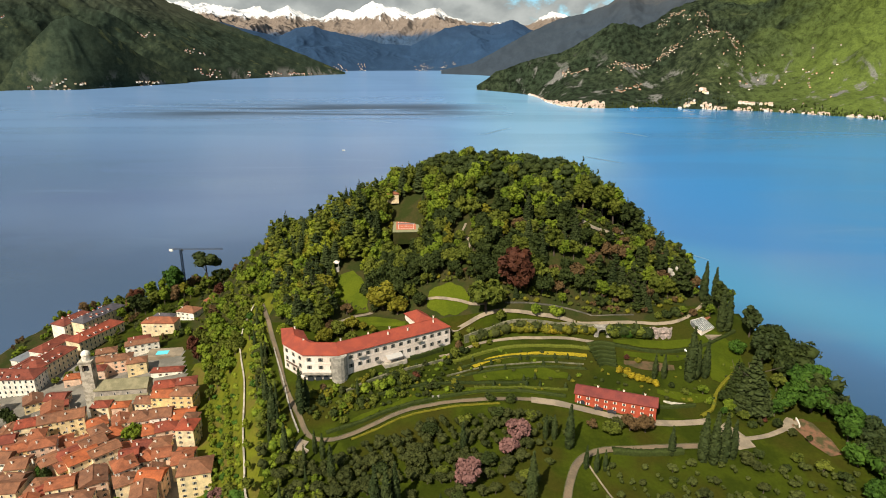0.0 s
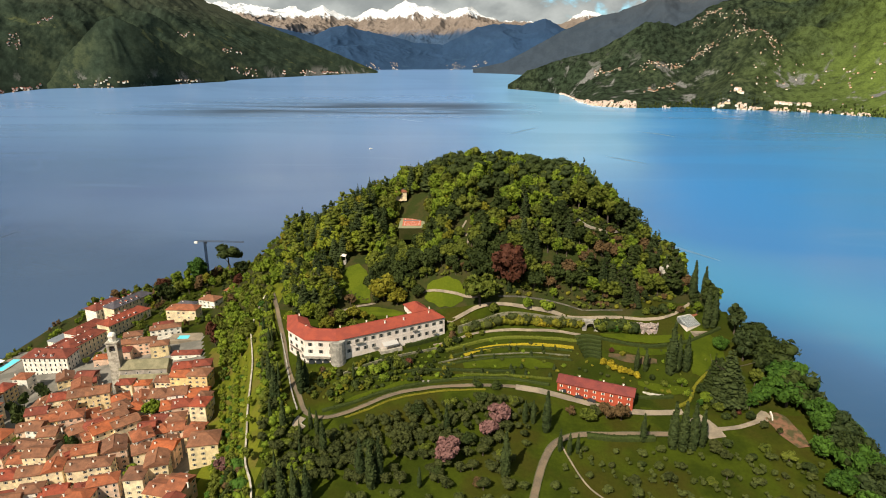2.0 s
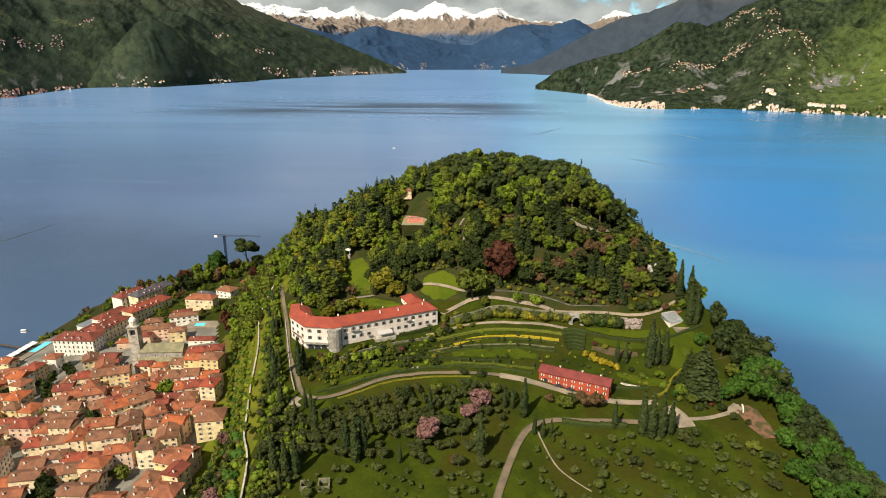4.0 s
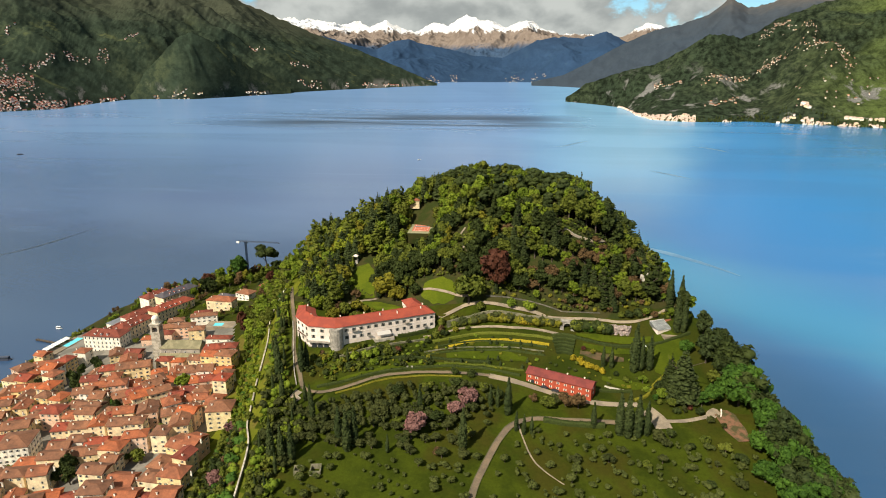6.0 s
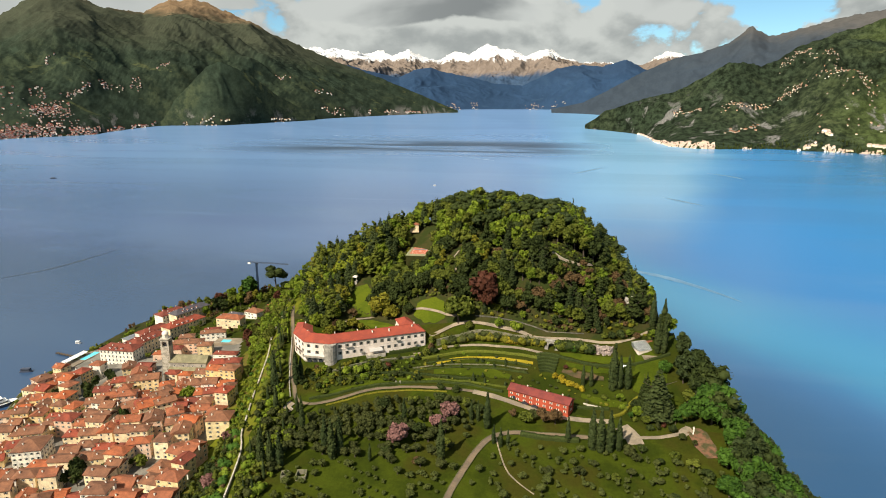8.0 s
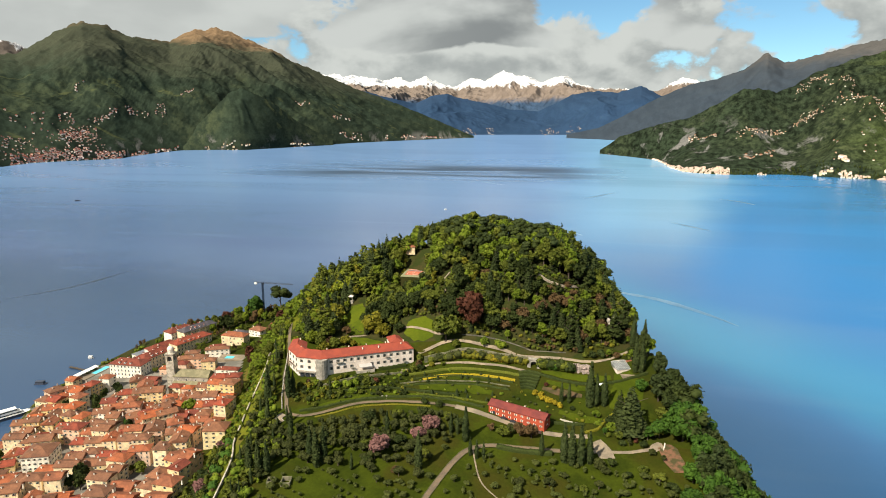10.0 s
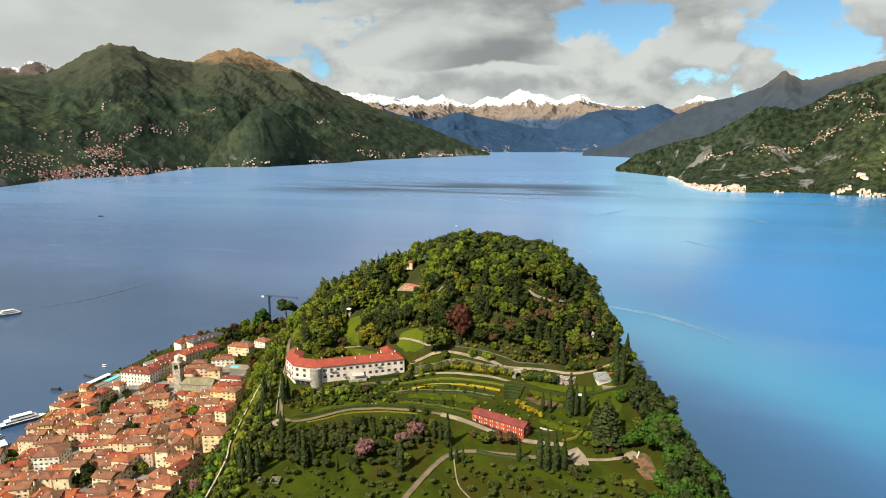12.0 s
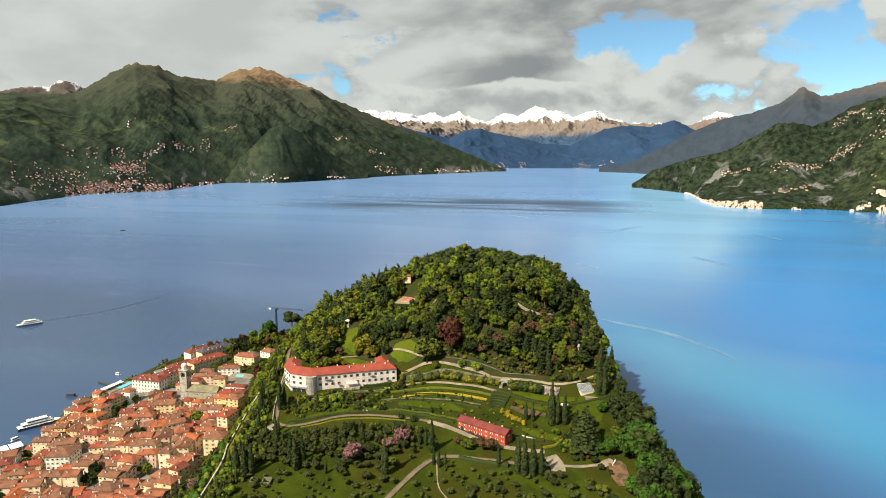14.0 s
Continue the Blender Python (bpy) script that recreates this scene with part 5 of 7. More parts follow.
    aw.face([m @ Vector(c) for c in ((-4.5, -3.2, 5.4), (4.5, -3.2, 5.4), (4.5, -0.1, 6.6), (-4.5, -0.1, 6.6))])
    aw.face([m @ Vector(c) for c in ((-4.5, -0.1, 6.5), (4.5, -0.1, 6.5), (4.5, -3.2, 5.3), (-4.5, -3.2, 5.3))])
    aw.face([m @ Vector(c) for c in ((-4.5, -3.2, 5.1), (4.5, -3.2, 5.1), (4.5, -3.2, 5.4), (-4.5, -3.2, 5.4))])
    part("awning", aw, AWNING, ob, "pale grey canvas awning")
    for along, zz, wide in ((13, 9.7, 5.0), (22, 4.8, 3.0), (47, 9.7, 3.4), (60, 4.8, 3.0)):
        at2 = Vector((-53, 272.5)) + d * along
        m2 = Matrix.Translation((at2.x, at2.y, 0)) @ Matrix.Rotation(math.atan2(d.y, d.x), 4, "Z")
        b2 = Shape()
        b2.box(-wide / 2, wide / 2, -1.2, 0.05, zz, zz + 0.2, 0, m2)
        b2.box(-wide / 2, wide / 2, -1.2, -1.08, zz + 1.05, zz + 1.15, 0, m2)
        for k in range(int(wide / 0.35)):
            b2.box(-wide / 2 + k * 0.35, -wide / 2 + 0.07 + k * 0.35, -1.18, -1.1, zz + 0.2, zz + 1.05, 0, m2)
        part("balcony", b2, STONE, ob, "small railed balcony")
    bloom = Shape()
    m3 = Matrix.Translation((-77, 279.25, 0)) @ Matrix.Rotation(math.atan2(-12.5, 13), 4, "Z")
    for k in range(16):
        bloom.box(-5 + k * 0.62, -4.5 + k * 0.62, -1.55, -1.3, 5.9 + 0.12 * (k % 3), 6.35 + 0.1 * (k % 2), 0, m3)
    part("flower_boxes", bloom, LEAF["red"], ob, "red flowers along the balcony")
    for k, (u, v) in enumerate(((0.06, 0.3), (0.3, 0.25), (0.44, -0.25), (0.5, 0.3), (0.62, -0.3), (0.72, 0.25), (0.88, -0.2), (0.93, 0.3))):
        c = Vector((-54.7, 279, 0)).lerp(Vector((0, 312.5, 0)), u)
        n = Vector((-d.y, d.x))
        part("chimney", CHIMNEY, None, roof, at=pose(c.x + n.x * v * 11, c.y + n.y * v * 11, 15.9 + 1.3 * (1 - abs(v) * 2)))
    part("chimney", CHIMNEY, None, roof, at=pose(-72, 282.5, 16.8))
    part("chimney", CHIMNEY, None, roof, at=pose(-80, 297, 17.2))
    return ob


villa()


# ---- the red house ----
def red_house():
    ob = house(85.5, 262.3, -20, 38.5, 9.0, 2, RED_PLASTER, RED_ROOF, "long two-storey red house with a dark tiled roof by the road", "red_house", 3.0, WIN_RED, 2.4, False, "se", 4.0, 0.6, "", 0, z=56.8, skip=0.0)
    for k, x in enumerate((-9, 3.5, 13.5)):
        part("chimney", CHIMNEY, None, ob, at=pose(x, 1.2, 8.0, 0, 0, 0))
    # one flat dark face for the shaded inside of the archway
    s = Shape()
    pts = [(1.3 * math.cos(a), 1.4 + 1.3 * math.sin(a)) for a in [j * math.pi / 8 for j in range(9)]] + [(-1.3, 0), (1.3, 0)]
    s.face([(-15.5 + x, -4.58, z + 0.3) for x, z in pts])
    part("archway", s, GLASS_DARK, ob, "arched entrance, its inner shade painted dark")


red_house()


def car(x, y, rot, mat, label):
    ob = empty("car", pose(x, y, rough_ground(x, y) + 0.3, 0, 0, rot), label, "car", "parked cars")
    s = Shape()
    s.box(-2.1, 2.1, -0.85, 0.85, 0.35, 0.85)
    n = len(s.v)
    s.v += [(-1.5, -0.8, 0.85), (1.1, -0.8, 0.85), (1.1, 0.8, 0.85), (-1.5, 0.8, 0.85), (-1.1, -0.65, 1.42), (0.5, -0.65, 1.42), (0.5, 0.65, 1.42), (-1.1, 0.65, 1.42)]
    for f in ((4, 5, 6, 7), (0, 1, 5, 4), (1, 2, 6, 5), (2, 3, 7, 6), (3, 0, 4, 7)):
        s.f.append(tuple(n + i for i in f))
        s.m.append(0 if f == (4, 5, 6, 7) else 1)
    part("body", s, [mat, GLASS_DARK], ob)
    for wx in (-1.3, 1.3):
        for wy in (-0.8, 0.8):
            t = Shape()
            t.tube((wx, wy - 0.12, 0.33), (wx, wy + 0.12, 0.33), 0.33, 0.33, 10)
            part("wheel", t, RUBBER, ob)


RUBBER = material("rubber", lambda g, p: (0.02, 0.02, 0.02), 0.8)
CAR_DARK = material("dark_car_paint", lambda g, p: (0.03, 0.035, 0.045), 0.25, spec=0.6)
car(76.5, 259.2, -20, CAR_DARK, "dark car parked before the red house")
car(82.5, 257.0, -20, CAR_DARK, "dark car parked before the red house")


# ---- church, hotels and marked buildings of the town ----
def church():
    ob = house(-197, 329.5, 8, 30, 11, 3, CHURCH_STONE, CHURCH_ROOF, "long stone church with a mossy pitched roof", "church", 4.0, WIN_PLAIN, 4.5, False, "s", 6.0, 0.5, "", 0, z=18, skip=0.0, category="church")
    s = Shape()
    s.box(-15, 15, -8.5, -5.4, -4, 6.5)
    s.face([(-15.3, -8.9, 6.4), (15.3, -8.9, 6.4), (15.3, -5.3, 8.6), (-15.3, -5.3, 8.6)], 1)
    part("aisle", s, [CHURCH_STONE, CHURCH_ROOF], ob)
    t = empty("bell_tower", Matrix.LocRotScale((-214.5, 325.5, 17.0), Euler((0, 0, radians(10))), (1.12, 1.12, 1.18)), "square grey stone bell tower with a domed lantern", "bell tower")
    s = Shape()
    s.box(-3.0, 3.0, -3.0, 3.0, -4, 22)
    part("shaft", s, PALE_WALL, t)
    for zz, w, h in ((7.5, 3.12, 0.4), (14.5, 3.12, 0.4), (25.6, 3.02, 1.4), (27, 3.4, 0.6)):
        s = Shape()
        s.box(-w, w, -w, w, zz, zz + h)
        part("cornice", s, PALE_WALL, t)
    for a in (-1, 1):
        for b in (-1, 1):
            s = Shape()
            s.box(min(a * 3, a * 1.7), max(a * 3, a * 1.7), min(b * 3, b * 1.7), max(b * 3, b * 1.7), 22, 25.6)
            part("pier", s, PALE_WALL, t)
    # a solid dark core gives the belfry openings their shade
    core = Shape()
    core.box(-1.6, 1.6, -1.6, 1.6, 22, 25.6)
    part("belfry", core, GLASS_DARK, t, "dark core painted for the shade inside the belfry")
    lan = Shape()
    ring = [(2.1 * math.cos(i * math.pi / 4 + 0.39), 2.1 * math.sin(i * math.pi / 4 + 0.39)) for i in range(8)]
    lan.prism(ring, 27.6, 30.6)
    part("lantern", lan, OFFWHITE, t)
    dome = Shape()
    for i in range(5):
        a0, a1 = i * math.pi / 10, (i + 1) * math.pi / 10
        dome.tube((0, 0, 30.6 + 2.2 * math.sin(a0)), (0, 0, 30.6 + 2.2 * math.sin(a1)), 2.4 * math.cos(a0), max(0.05, 2.4 * math.cos(a1)), 12)
    dome.tube((0, 0, 32.7), (0, 0, 34.2), 0.08, 0.05, 5)
    part("dome", dome, OFFWHITE, t, "small white dome with a finial")


church()


def dormer_mesh():
    s = Shape()
    s.box(-0.7, 0.7, -0.9, 1.2, -0.4, 1.1, 0)
    s.box(-0.45, 0.45, -0.95, -0.88, 0.1, 0.95, 1)
    s.face([(-0.9, -1.1, 1.05), (0, -1.1, 1.65), (0, 1.5, 1.65), (-0.9, 1.5, 1.05)], 2)
    s.face([(0, -1.1, 1.65), (0.9, -1.1, 1.05), (0.9, 1.5, 1.05), (0, 1.5, 1.65)], 2)
    s.face([(-0.9, -1.1, 1.05), (0.9, -1.1, 1.05), (0, -1.1, 1.65)], 0)
    return s.mesh("dormer", [WHITE, GLASS_DARK, TILE_C])


DORMER = dormer_mesh()


def grand(x, y, rot, w, d, floors, roof, label, z, sides="se", wall=CREAM):
    ob = hotel(x, y, rot, w, d, floors, roof, label, z, sides, wall)
    h = (floors + 1) * 3.7 + 0.3
    top = [c for c in ob.children if c.name.startswith("roof")][0]
    for k in range(int((w - d) / 5.5)):
        u = -w / 2 + d / 2 + 2.5 + 5.5 * k
        part("dormer", DORMER, None, top, at=pose(u, -d / 2 + 1.6, h + 0.75))
        if "n" not in sides:
            part("dormer", DORMER, None, top, at=pose(u, d / 2 - 1.6, h + 0.75, 0, 0, 180))
    return ob


def hotel(x, y, rot, w, d, floors, roof, label, z, sides, wall):
    return house(x, y, rot, w, d, floors + 1, wall, roof, label, "hotel", 3.7, WIN_HOTEL, 3.4, True, sides, 3.3, 0.8, "waterfront hotels", 2, z=z, skip=0.0, category="hotel")


grand(-285, 358, 3, 32, 15, 3, TILE_C, "white grand hotel with a red hipped roof", 7, "se", OFFWHITE)
grand(-276, 380, 78, 34, 14, 3, TILE_C, "long cream hotel wing with a red roof", 8, "se", CREAM)
grand(-268, 424, 70, 40, 14, 3, TILE_C, "cream hotel building with rows of windows", 8)
grand(-302, 452, 70, 28, 14, 3, TILE_C, "white hotel block with a red roof at the shore", 6, "se", OFFWHITE)
grand(-284, 458, 70, 40, 13, 3, SLATE, "long hotel wing with a dark slate roof", 8)
house(-218, 427, 0, 25, 11, 2, CREAM, TILE_A, "cream two-storey house with an orange hipped roof", "house", 4.0, WIN_TOWN, 3, True, "se", 3.4, z=22)
house(-218, 396, 25, 22, 8, 2, OFFWHITE, TILE_B, "pale house with a long terracotta roof", "house", 3.0, z=21)
house(-240, 388, 25, 13, 9, 2, ROSE, TILE_B, "small rose house with a worn tile roof", "house", 3.0, z=18)
house(-222, 372, 20, 16, 10, 3, ROSE, TILE_B, "rose house with stepped tile roofs", "house", 3.0, z=18)
house(-207, 366, 20, 12, 9, 3, YELLOW, TILE_B, "ochre house below the garden pool", "house", 3.0, z=19)
house(-232, 360, 15, 12, 9, 3, ROSE, TILE_C, "rose house behind the bell tower", "house", 3.0, z=16)
house(-184, 360, 8, 20, 7, 1, OFFWHITE, TILE_C, "low pavilion with a dark red roof", "house", 3.2, z=21)
house(-190, 470, -10, 17, 12, 2, OFFWHITE, TILE_A, "white villa with an orange roof among trees", "house", 3.2, z=24)
house(-205, 450, -15, 16, 12, 2, OFFWHITE, TILE_B, "pale house with a brown tile roof", "house", 3.2, z=23)
house(-176, 492, -8, 22, 11, 2, OFFWHITE, TILE_C, "white house with a long red roof among trees", "house", 3.2, z=27)
house(-224, 446, -5, 16, 8, 2, OFFWHITE, SLATE, "pale annexe with a flat slate roof", "house", 3.0, z=20)
house(-226, 408, 28, 15, 8, 2, OFFWHITE, TILE_C, "white house with a red roof on the lane", "house", 3.0, z=18)
house(-238, 374, 22, 14, 9, 3, YELLOW, TILE_B, "ochre house with a brown roof behind the tower", "house", 3.0, z=15)
house(-248, 360, 15, 10, 8, 2, ROSE, TILE_A, "small rose house with an orange roof", "house", 3.0, z=13)
house(-118, 243, 14, 15, 13, 4, YELLOW, TILE_B, "pale yellow tall house with a hipped brown roof", "house", 3.1, WIN_TOWN, 3.2, True, "se", 3.6, z=24)
house(-230, 209, 22, 17, 18, 4, OFFWHITE, TILE_B, "white four-storey block with rows of windows", "house", 3.3, WIN_TOWN, 3.0, True, "se", 2.8, z=10.0, skip=0.0)
house(-204, 315.5, 8, 10, 8, 3, CREAM, TILE_C, "cream house with a red roof beside the church", "house", 2.9, z=16.5)
house(-191, 313.5, 10, 9, 7, 3, ROSE, TILE_A, "rose house with an orange roof beside the church", "house", 2.9, z=17.5)
house(-301, 388, 82, 26, 12, 2, OFFWHITE, TILE_C, "white waterfront hotel wing with a red roof", "hotel", 3.6, WIN_HOTEL, 2.6, True, "sew", 3.4, group="waterfront hotels", z=5, category="hotel")
house(-297, 416, 75, 30, 13, 3, OFFWHITE, TILE_C, "white waterfront hotel with a dark red roof", "hotel", 3.6, WIN_HOTEL, 3.0, True, "sew", 3.4, group="waterfront hotels", z=5, chimneys=1, category="hotel")
house(-313, 410, 75, 22, 9, 2, OFFWHITE, METAL, "low white lakeside pavilion with a flat grey roof", "hotel", 3.4, WIN_HOTEL, 0.5, True, "sew", 3.4, group="waterfront hotels", z=3, chimneys=0, category="hotel")
house(-312, 326, 25, 29, 12, 1, CREAM, TILE_A, "low cream restaurant with an orange roof by the water", "house", 3.4, z=4)


def garden_pool():
    ob = empty("garden_pool", pose(-196, 388, 22.6, 0, 0, 8), "turquoise swimming pool in a pale paved terrace", "swimming pool")
    s = Shape()
    s.box(-14, 10, -6, 7, -6, 0.2)
    part("terrace", s, GRAVEL, ob)
    s = Shape()
    s.box(-8, 0, -3, 3, 0.2, 0.24)
    part("pool_water", s, POOL, ob)
    s = Shape()
    s.box(-16, 10, -20, -6.4, -6, -2.2)
    part("courtyard", s, PAVE, ob, "grey paved court below the pool")


garden_pool()


def lido():
    ob = empty("lido", pose(-331, 366, 4.4, 0, 0, 88), "turquoise lido pool beside white awnings on the shore", "swimming pool")
    s = Shape()
    s.box(-22, 13, -5.5, 7, -5, 0.6)
    part("deck", s, GRAVEL, ob)
    s = Shape()
    s.box(-6, 12, -4.5, 1.5, 0.6, 0.66)
    part("pool_water", s, POOL, ob)
    for k in range(6):
        a = Shape()
        a.face([(-21 + k * 4.4, 2, 3.4), (-17 + k * 4.4, 2, 3.4), (-17 + k * 4.4, 6.5, 4.2), (-21 + k * 4.4, 6.5, 4.2)])
        a.box(-21 + k * 4.4, -17 + k * 4.4, 6.3, 6.5, 0.6, 4.2)
        part("awning", a, CANVAS, ob)


lido()

# houses of the old town in uneven rows between the shore and the hill
TAKEN = [(-283, 357, 24), (-277, 380, 24), (-199, 329, 21), (-219, 337, 10), (-118, 243, 12), (-230, 209, 15), (-223, 193, 4), (-180, 190, 8), (-254, 284, 8), (-331, 366, 14), (-312, 326, 15), (-184, 352, 14), (-222, 366, 18), (-262, 315, 12), (-270, 303, 9), (-150, 206, 7), (-196, 388, 16)]
WALLS = [CREAM, YELLOW, OFFWHITE, ROSE, CREAM, ROSE, YELLOW, CREAM]
WALL_WORD = {CREAM: "cream", YELLOW: "ochre yellow", OFFWHITE: "off-white", ROSE: "rose"}
ROOFS = [TILE_A, TILE_B, TILE_C, TILE_A, TILE_B, TILE_B]
ROOF_WORD = {TILE_A: "orange", TILE_B: "weathered brown", TILE_C: "dark red"}


def old_town():
    """Short terraces of touching houses with lanes between them."""
    y = 112.0
    while y < 352:
        xl, te, hl, hr, xr = edges(y)
        x = te - 3 - 3 * rng.uniform()
        depth = rng.uniform(8.5, 11.5)
        left, rot, turned = 0, 0.0, False
        while x > xl + 14:
            if left == 0:
                left, rot = int(rng.integers(1, 4)), 14 + 46 * noise.noise((x * 0.014, y * 0.018, 2.0)) + rng.uniform(-9, 9)
                turned = rng.uniform() < 0.34
                tall = int(rng.integers(2, 5))
                x0, drop = x, rng.uniform(-2.8, 2.8)
                if turned:
                    left = 1
            w = rng.uniform(7.5, 14.5) if not turned else rng.uniform(9.5, 12.5)
            cx = x - w / 2
            cy = y + drop + (cx - x0) * math.tan(radians(rot * 0.45))
            left -= 1
            x -= w * (math.cos(radians(rot)) if not turned else 1.0) + (rng.uniform(2.4, 5.0) if left == 0 else 0.05)
            if any(math.hypot(cx - tx, cy - ty) < r + 4 for tx, ty, r in TAKEN) or (y > 339 and cx < -240) or (y > 330 and cx > -205):
                continue
            if rng.uniform() < 0.065:
                YARDS.append((cx, cy, y))
                continue
            wall, roof = WALLS[int(rng.integers(8))], ROOFS[int(rng.integers(6))]
            floors = min(4, max(2, tall + int(rng.integers(-1, 2))))
            d = depth + rng.uniform(-1.2, 1.5)
            label = f"{WALL_WORD[wall]} {('two', 'three', 'four')[max(0, floors - 2)]}-storey town house with {ROOF_WORD[roof]} tiles"
            ww, dd = (w, w * 0.9) if turned else (w, d)
            house(cx, cy, rot + (90 if turned else 0), ww, dd, floors, wall, roof, label, storey=2.95, win=WIN_TOWN if rng.uniform() < 0.7 else WIN_PLAIN, hip=rng.uniform() < 0.35, rise=dd * rng.uniform(0.19, 0.26),
                  sides="se" if not turned else "sew", gap=3.0, chimneys=int(rng.integers(1, 4)), over=0.55, skip=0.18)
        y += depth + rng.uniform(0.4, 2.6)


YARDS = []
old_town()
for k, (x, y, row) in enumerate(YARDS):
    leaf = ("dark", "lush", "mid", "bright")[k % 4]
    plant("broadleaf_tree", ("broad", "round")[k % 2], leaf, x, y, 7 + 4 * ((k * 0.618) % 1), f"{WORDS[leaf]} tree in a yard between town houses", "tree", "town trees")
    plant("shrub", "shrub", "mid", x + 3.2, y - 2.4, 2.6, "mid green garden shrub in a town yard", "shrub", "town trees")
for k, (x, y, h) in enumerate(((-262, 315, 12), (-256, 311, 10), (-268, 306, 11), (-272, 299, 9), (-182, 192, 15), (-178, 187, 12), (-186, 187, 10), (-256, 287, 15), (-251, 281, 12), (-222, 192, 8), (-150, 206, 8), (-157, 208, 7), (-255, 366, 6), (-250, 372, 7), (-262, 362, 5))):
    plant("broadleaf_tree", "broad" if k < 9 else "round", "dark" if k < 9 else "mid", x, y, h, "dark green tree among the town's roofs", "tree", "town trees")
for k, (x, y, h, leaf) in enumerate(((-282, 488, 13, "mid"), (-272, 496, 15, "red"), (-262, 505, 17, "bright"), (-250, 512, 18, "bright"), (-240, 505, 12, "dark"), (-268, 480, 10, "bright"), (-258, 486, 9, "bright"), (-230, 498, 13, "gold"), (-246, 495, 12, "dark"),
                                     (-243, 488, 14, "bright"), (-222, 492, 10, "bright"), (-262, 474, 17, "dark"), (-252, 470, 14, "dark"), (-268, 462, 12, "bright"), (-258, 452, 9, "gold"), (-226, 462, 8, "mid"), (-174, 381, 15, "red"), (-168, 372, 11, "red"), (-176, 396, 12, "mid"), (-200, 412, 7, "bright"), (-240, 440, 6, "mid"), (-182, 430, 10, "mid"), (-290, 478, 11, "brown"), (-276, 470, 8, "mid"), (-196, 505, 12, "dark"), (-180, 452, 13, "red"), (-172, 418, 12, "brown"), (-178, 404, 9, "red"))):
    plant("broadleaf_tree", "broad", leaf, x, y, h * (1.1 if y > 465 else 1.0), f"{WORDS[leaf]} broadleaf tree in the lakeside park", "tree", "park trees")


def park_growth():
    """Gardens along the shore and behind the hotels."""
    spots = {}
    for k in range(330):
        y = 392 + 165 * ((k * 0.6180339) % 1)
        xl, te, hl, hr, xr = edges(y)
        x = xl + 4 + (te - xl - 2) * ((k * 0.7548777) % 1)
        if (y < 475 and -322 < x < -258) or math.hypot(x + 218, y - 427) < 17 or math.hypot(x + 196, y - 390) < 19 or math.hypot(x + 190, y - 470) < 13 or math.hypot(x + 205, y - 450) < 12 or math.hypot(x + 218, y - 398) < 14:
            continue
        leaf = ("mid", "bright", "dark", "brown", "bright", "olive")[k % 6]
        tall = y > 480
        spots.setdefault(leaf, []).append((("broad", "round", "shrub")[k % 3], x, y, (11 if tall else 6, 8 if tall else 5, 3)[k % 3] * (0.8 + 0.5 * ((k * 0.37) % 1))))
    for k in range(60):
        y = 205 + 190 * ((k * 0.6180339) % 1)
        xl = edges(y)[0]
        spots.setdefault("mid", []).append((("shrub", "round")[k % 2], xl + 5 + 5 * ((k * 0.7548777) % 1), y, 2.5 + 2.5 * ((k * 0.37) % 1)))
    for leaf, some in spots.items():
        thicket("park_growth", f"{WORDS[leaf]} trees and shrubs of the lakeside gardens", "park trees", some, leaf)


park_growth()
plant("broadleaf_tree", "broad", "lush", -244, 510, 31, "tall rich green tree beside the crane", "tree", "park trees", z=15)
plant("umbrella_pine", "pine", "dark", -216, 520, 35, "tall dark umbrella pine standing above the lakeside park", "tree")


def crane():
    ob = empty("tower_crane", pose(-236, 516, 12), "dark blue tower crane with a long thin jib", "crane")
    s = Shape()
    for k in range(16):
        for a, b in (((-0.8, -0.8), (0.8, -0.8)), ((0.7, -0.7), (0.7, 0.7)), ((0.7, 0.7), (-0.7, 0.7)), ((-0.7, 0.7), (-0.7, -0.7))):
            s.tube((*a, k * 3), (*b, k * 3 + 3), 0.2, 0.2, 4)
            s.tube((*a, k * 3), (*a, k * 3 + 3), 0.26, 0.26, 4)
    part("mast", s, CRANE_PAINT, ob)
    j = Shape()
    for k in range(12):
        x = -10 + k * 4
        for y0 in (-0.5, 0.5):
            j.tube((x, y0, 48), (x + 4, y0, 48), 0.24, 0.24, 4)
        j.tube((x, -0.5, 48), (x + 2, 0, 49.2), 0.16, 0.16, 4)
        j.tube((x + 2, 0, 49.2), (x + 4, 0.5, 48), 0.16, 0.16, 4)
        j.tube((x, 0, 49.2), (x + 4, 0, 49.2), 0.2, 0.2, 4)
    part("jib", j, CRANE_PAINT, ob)
    c = Shape()
    c.box(-10, -7, -0.8, 0.8, 46.2, 48.2)
    part("counterweight", c, WHITE, ob)
    c = Shape()
    c.box(0.4, 2.0, -0.8, 0.8, 46.4, 48.2)
    part("cab", c, GLASS_DARK, ob)


crane()


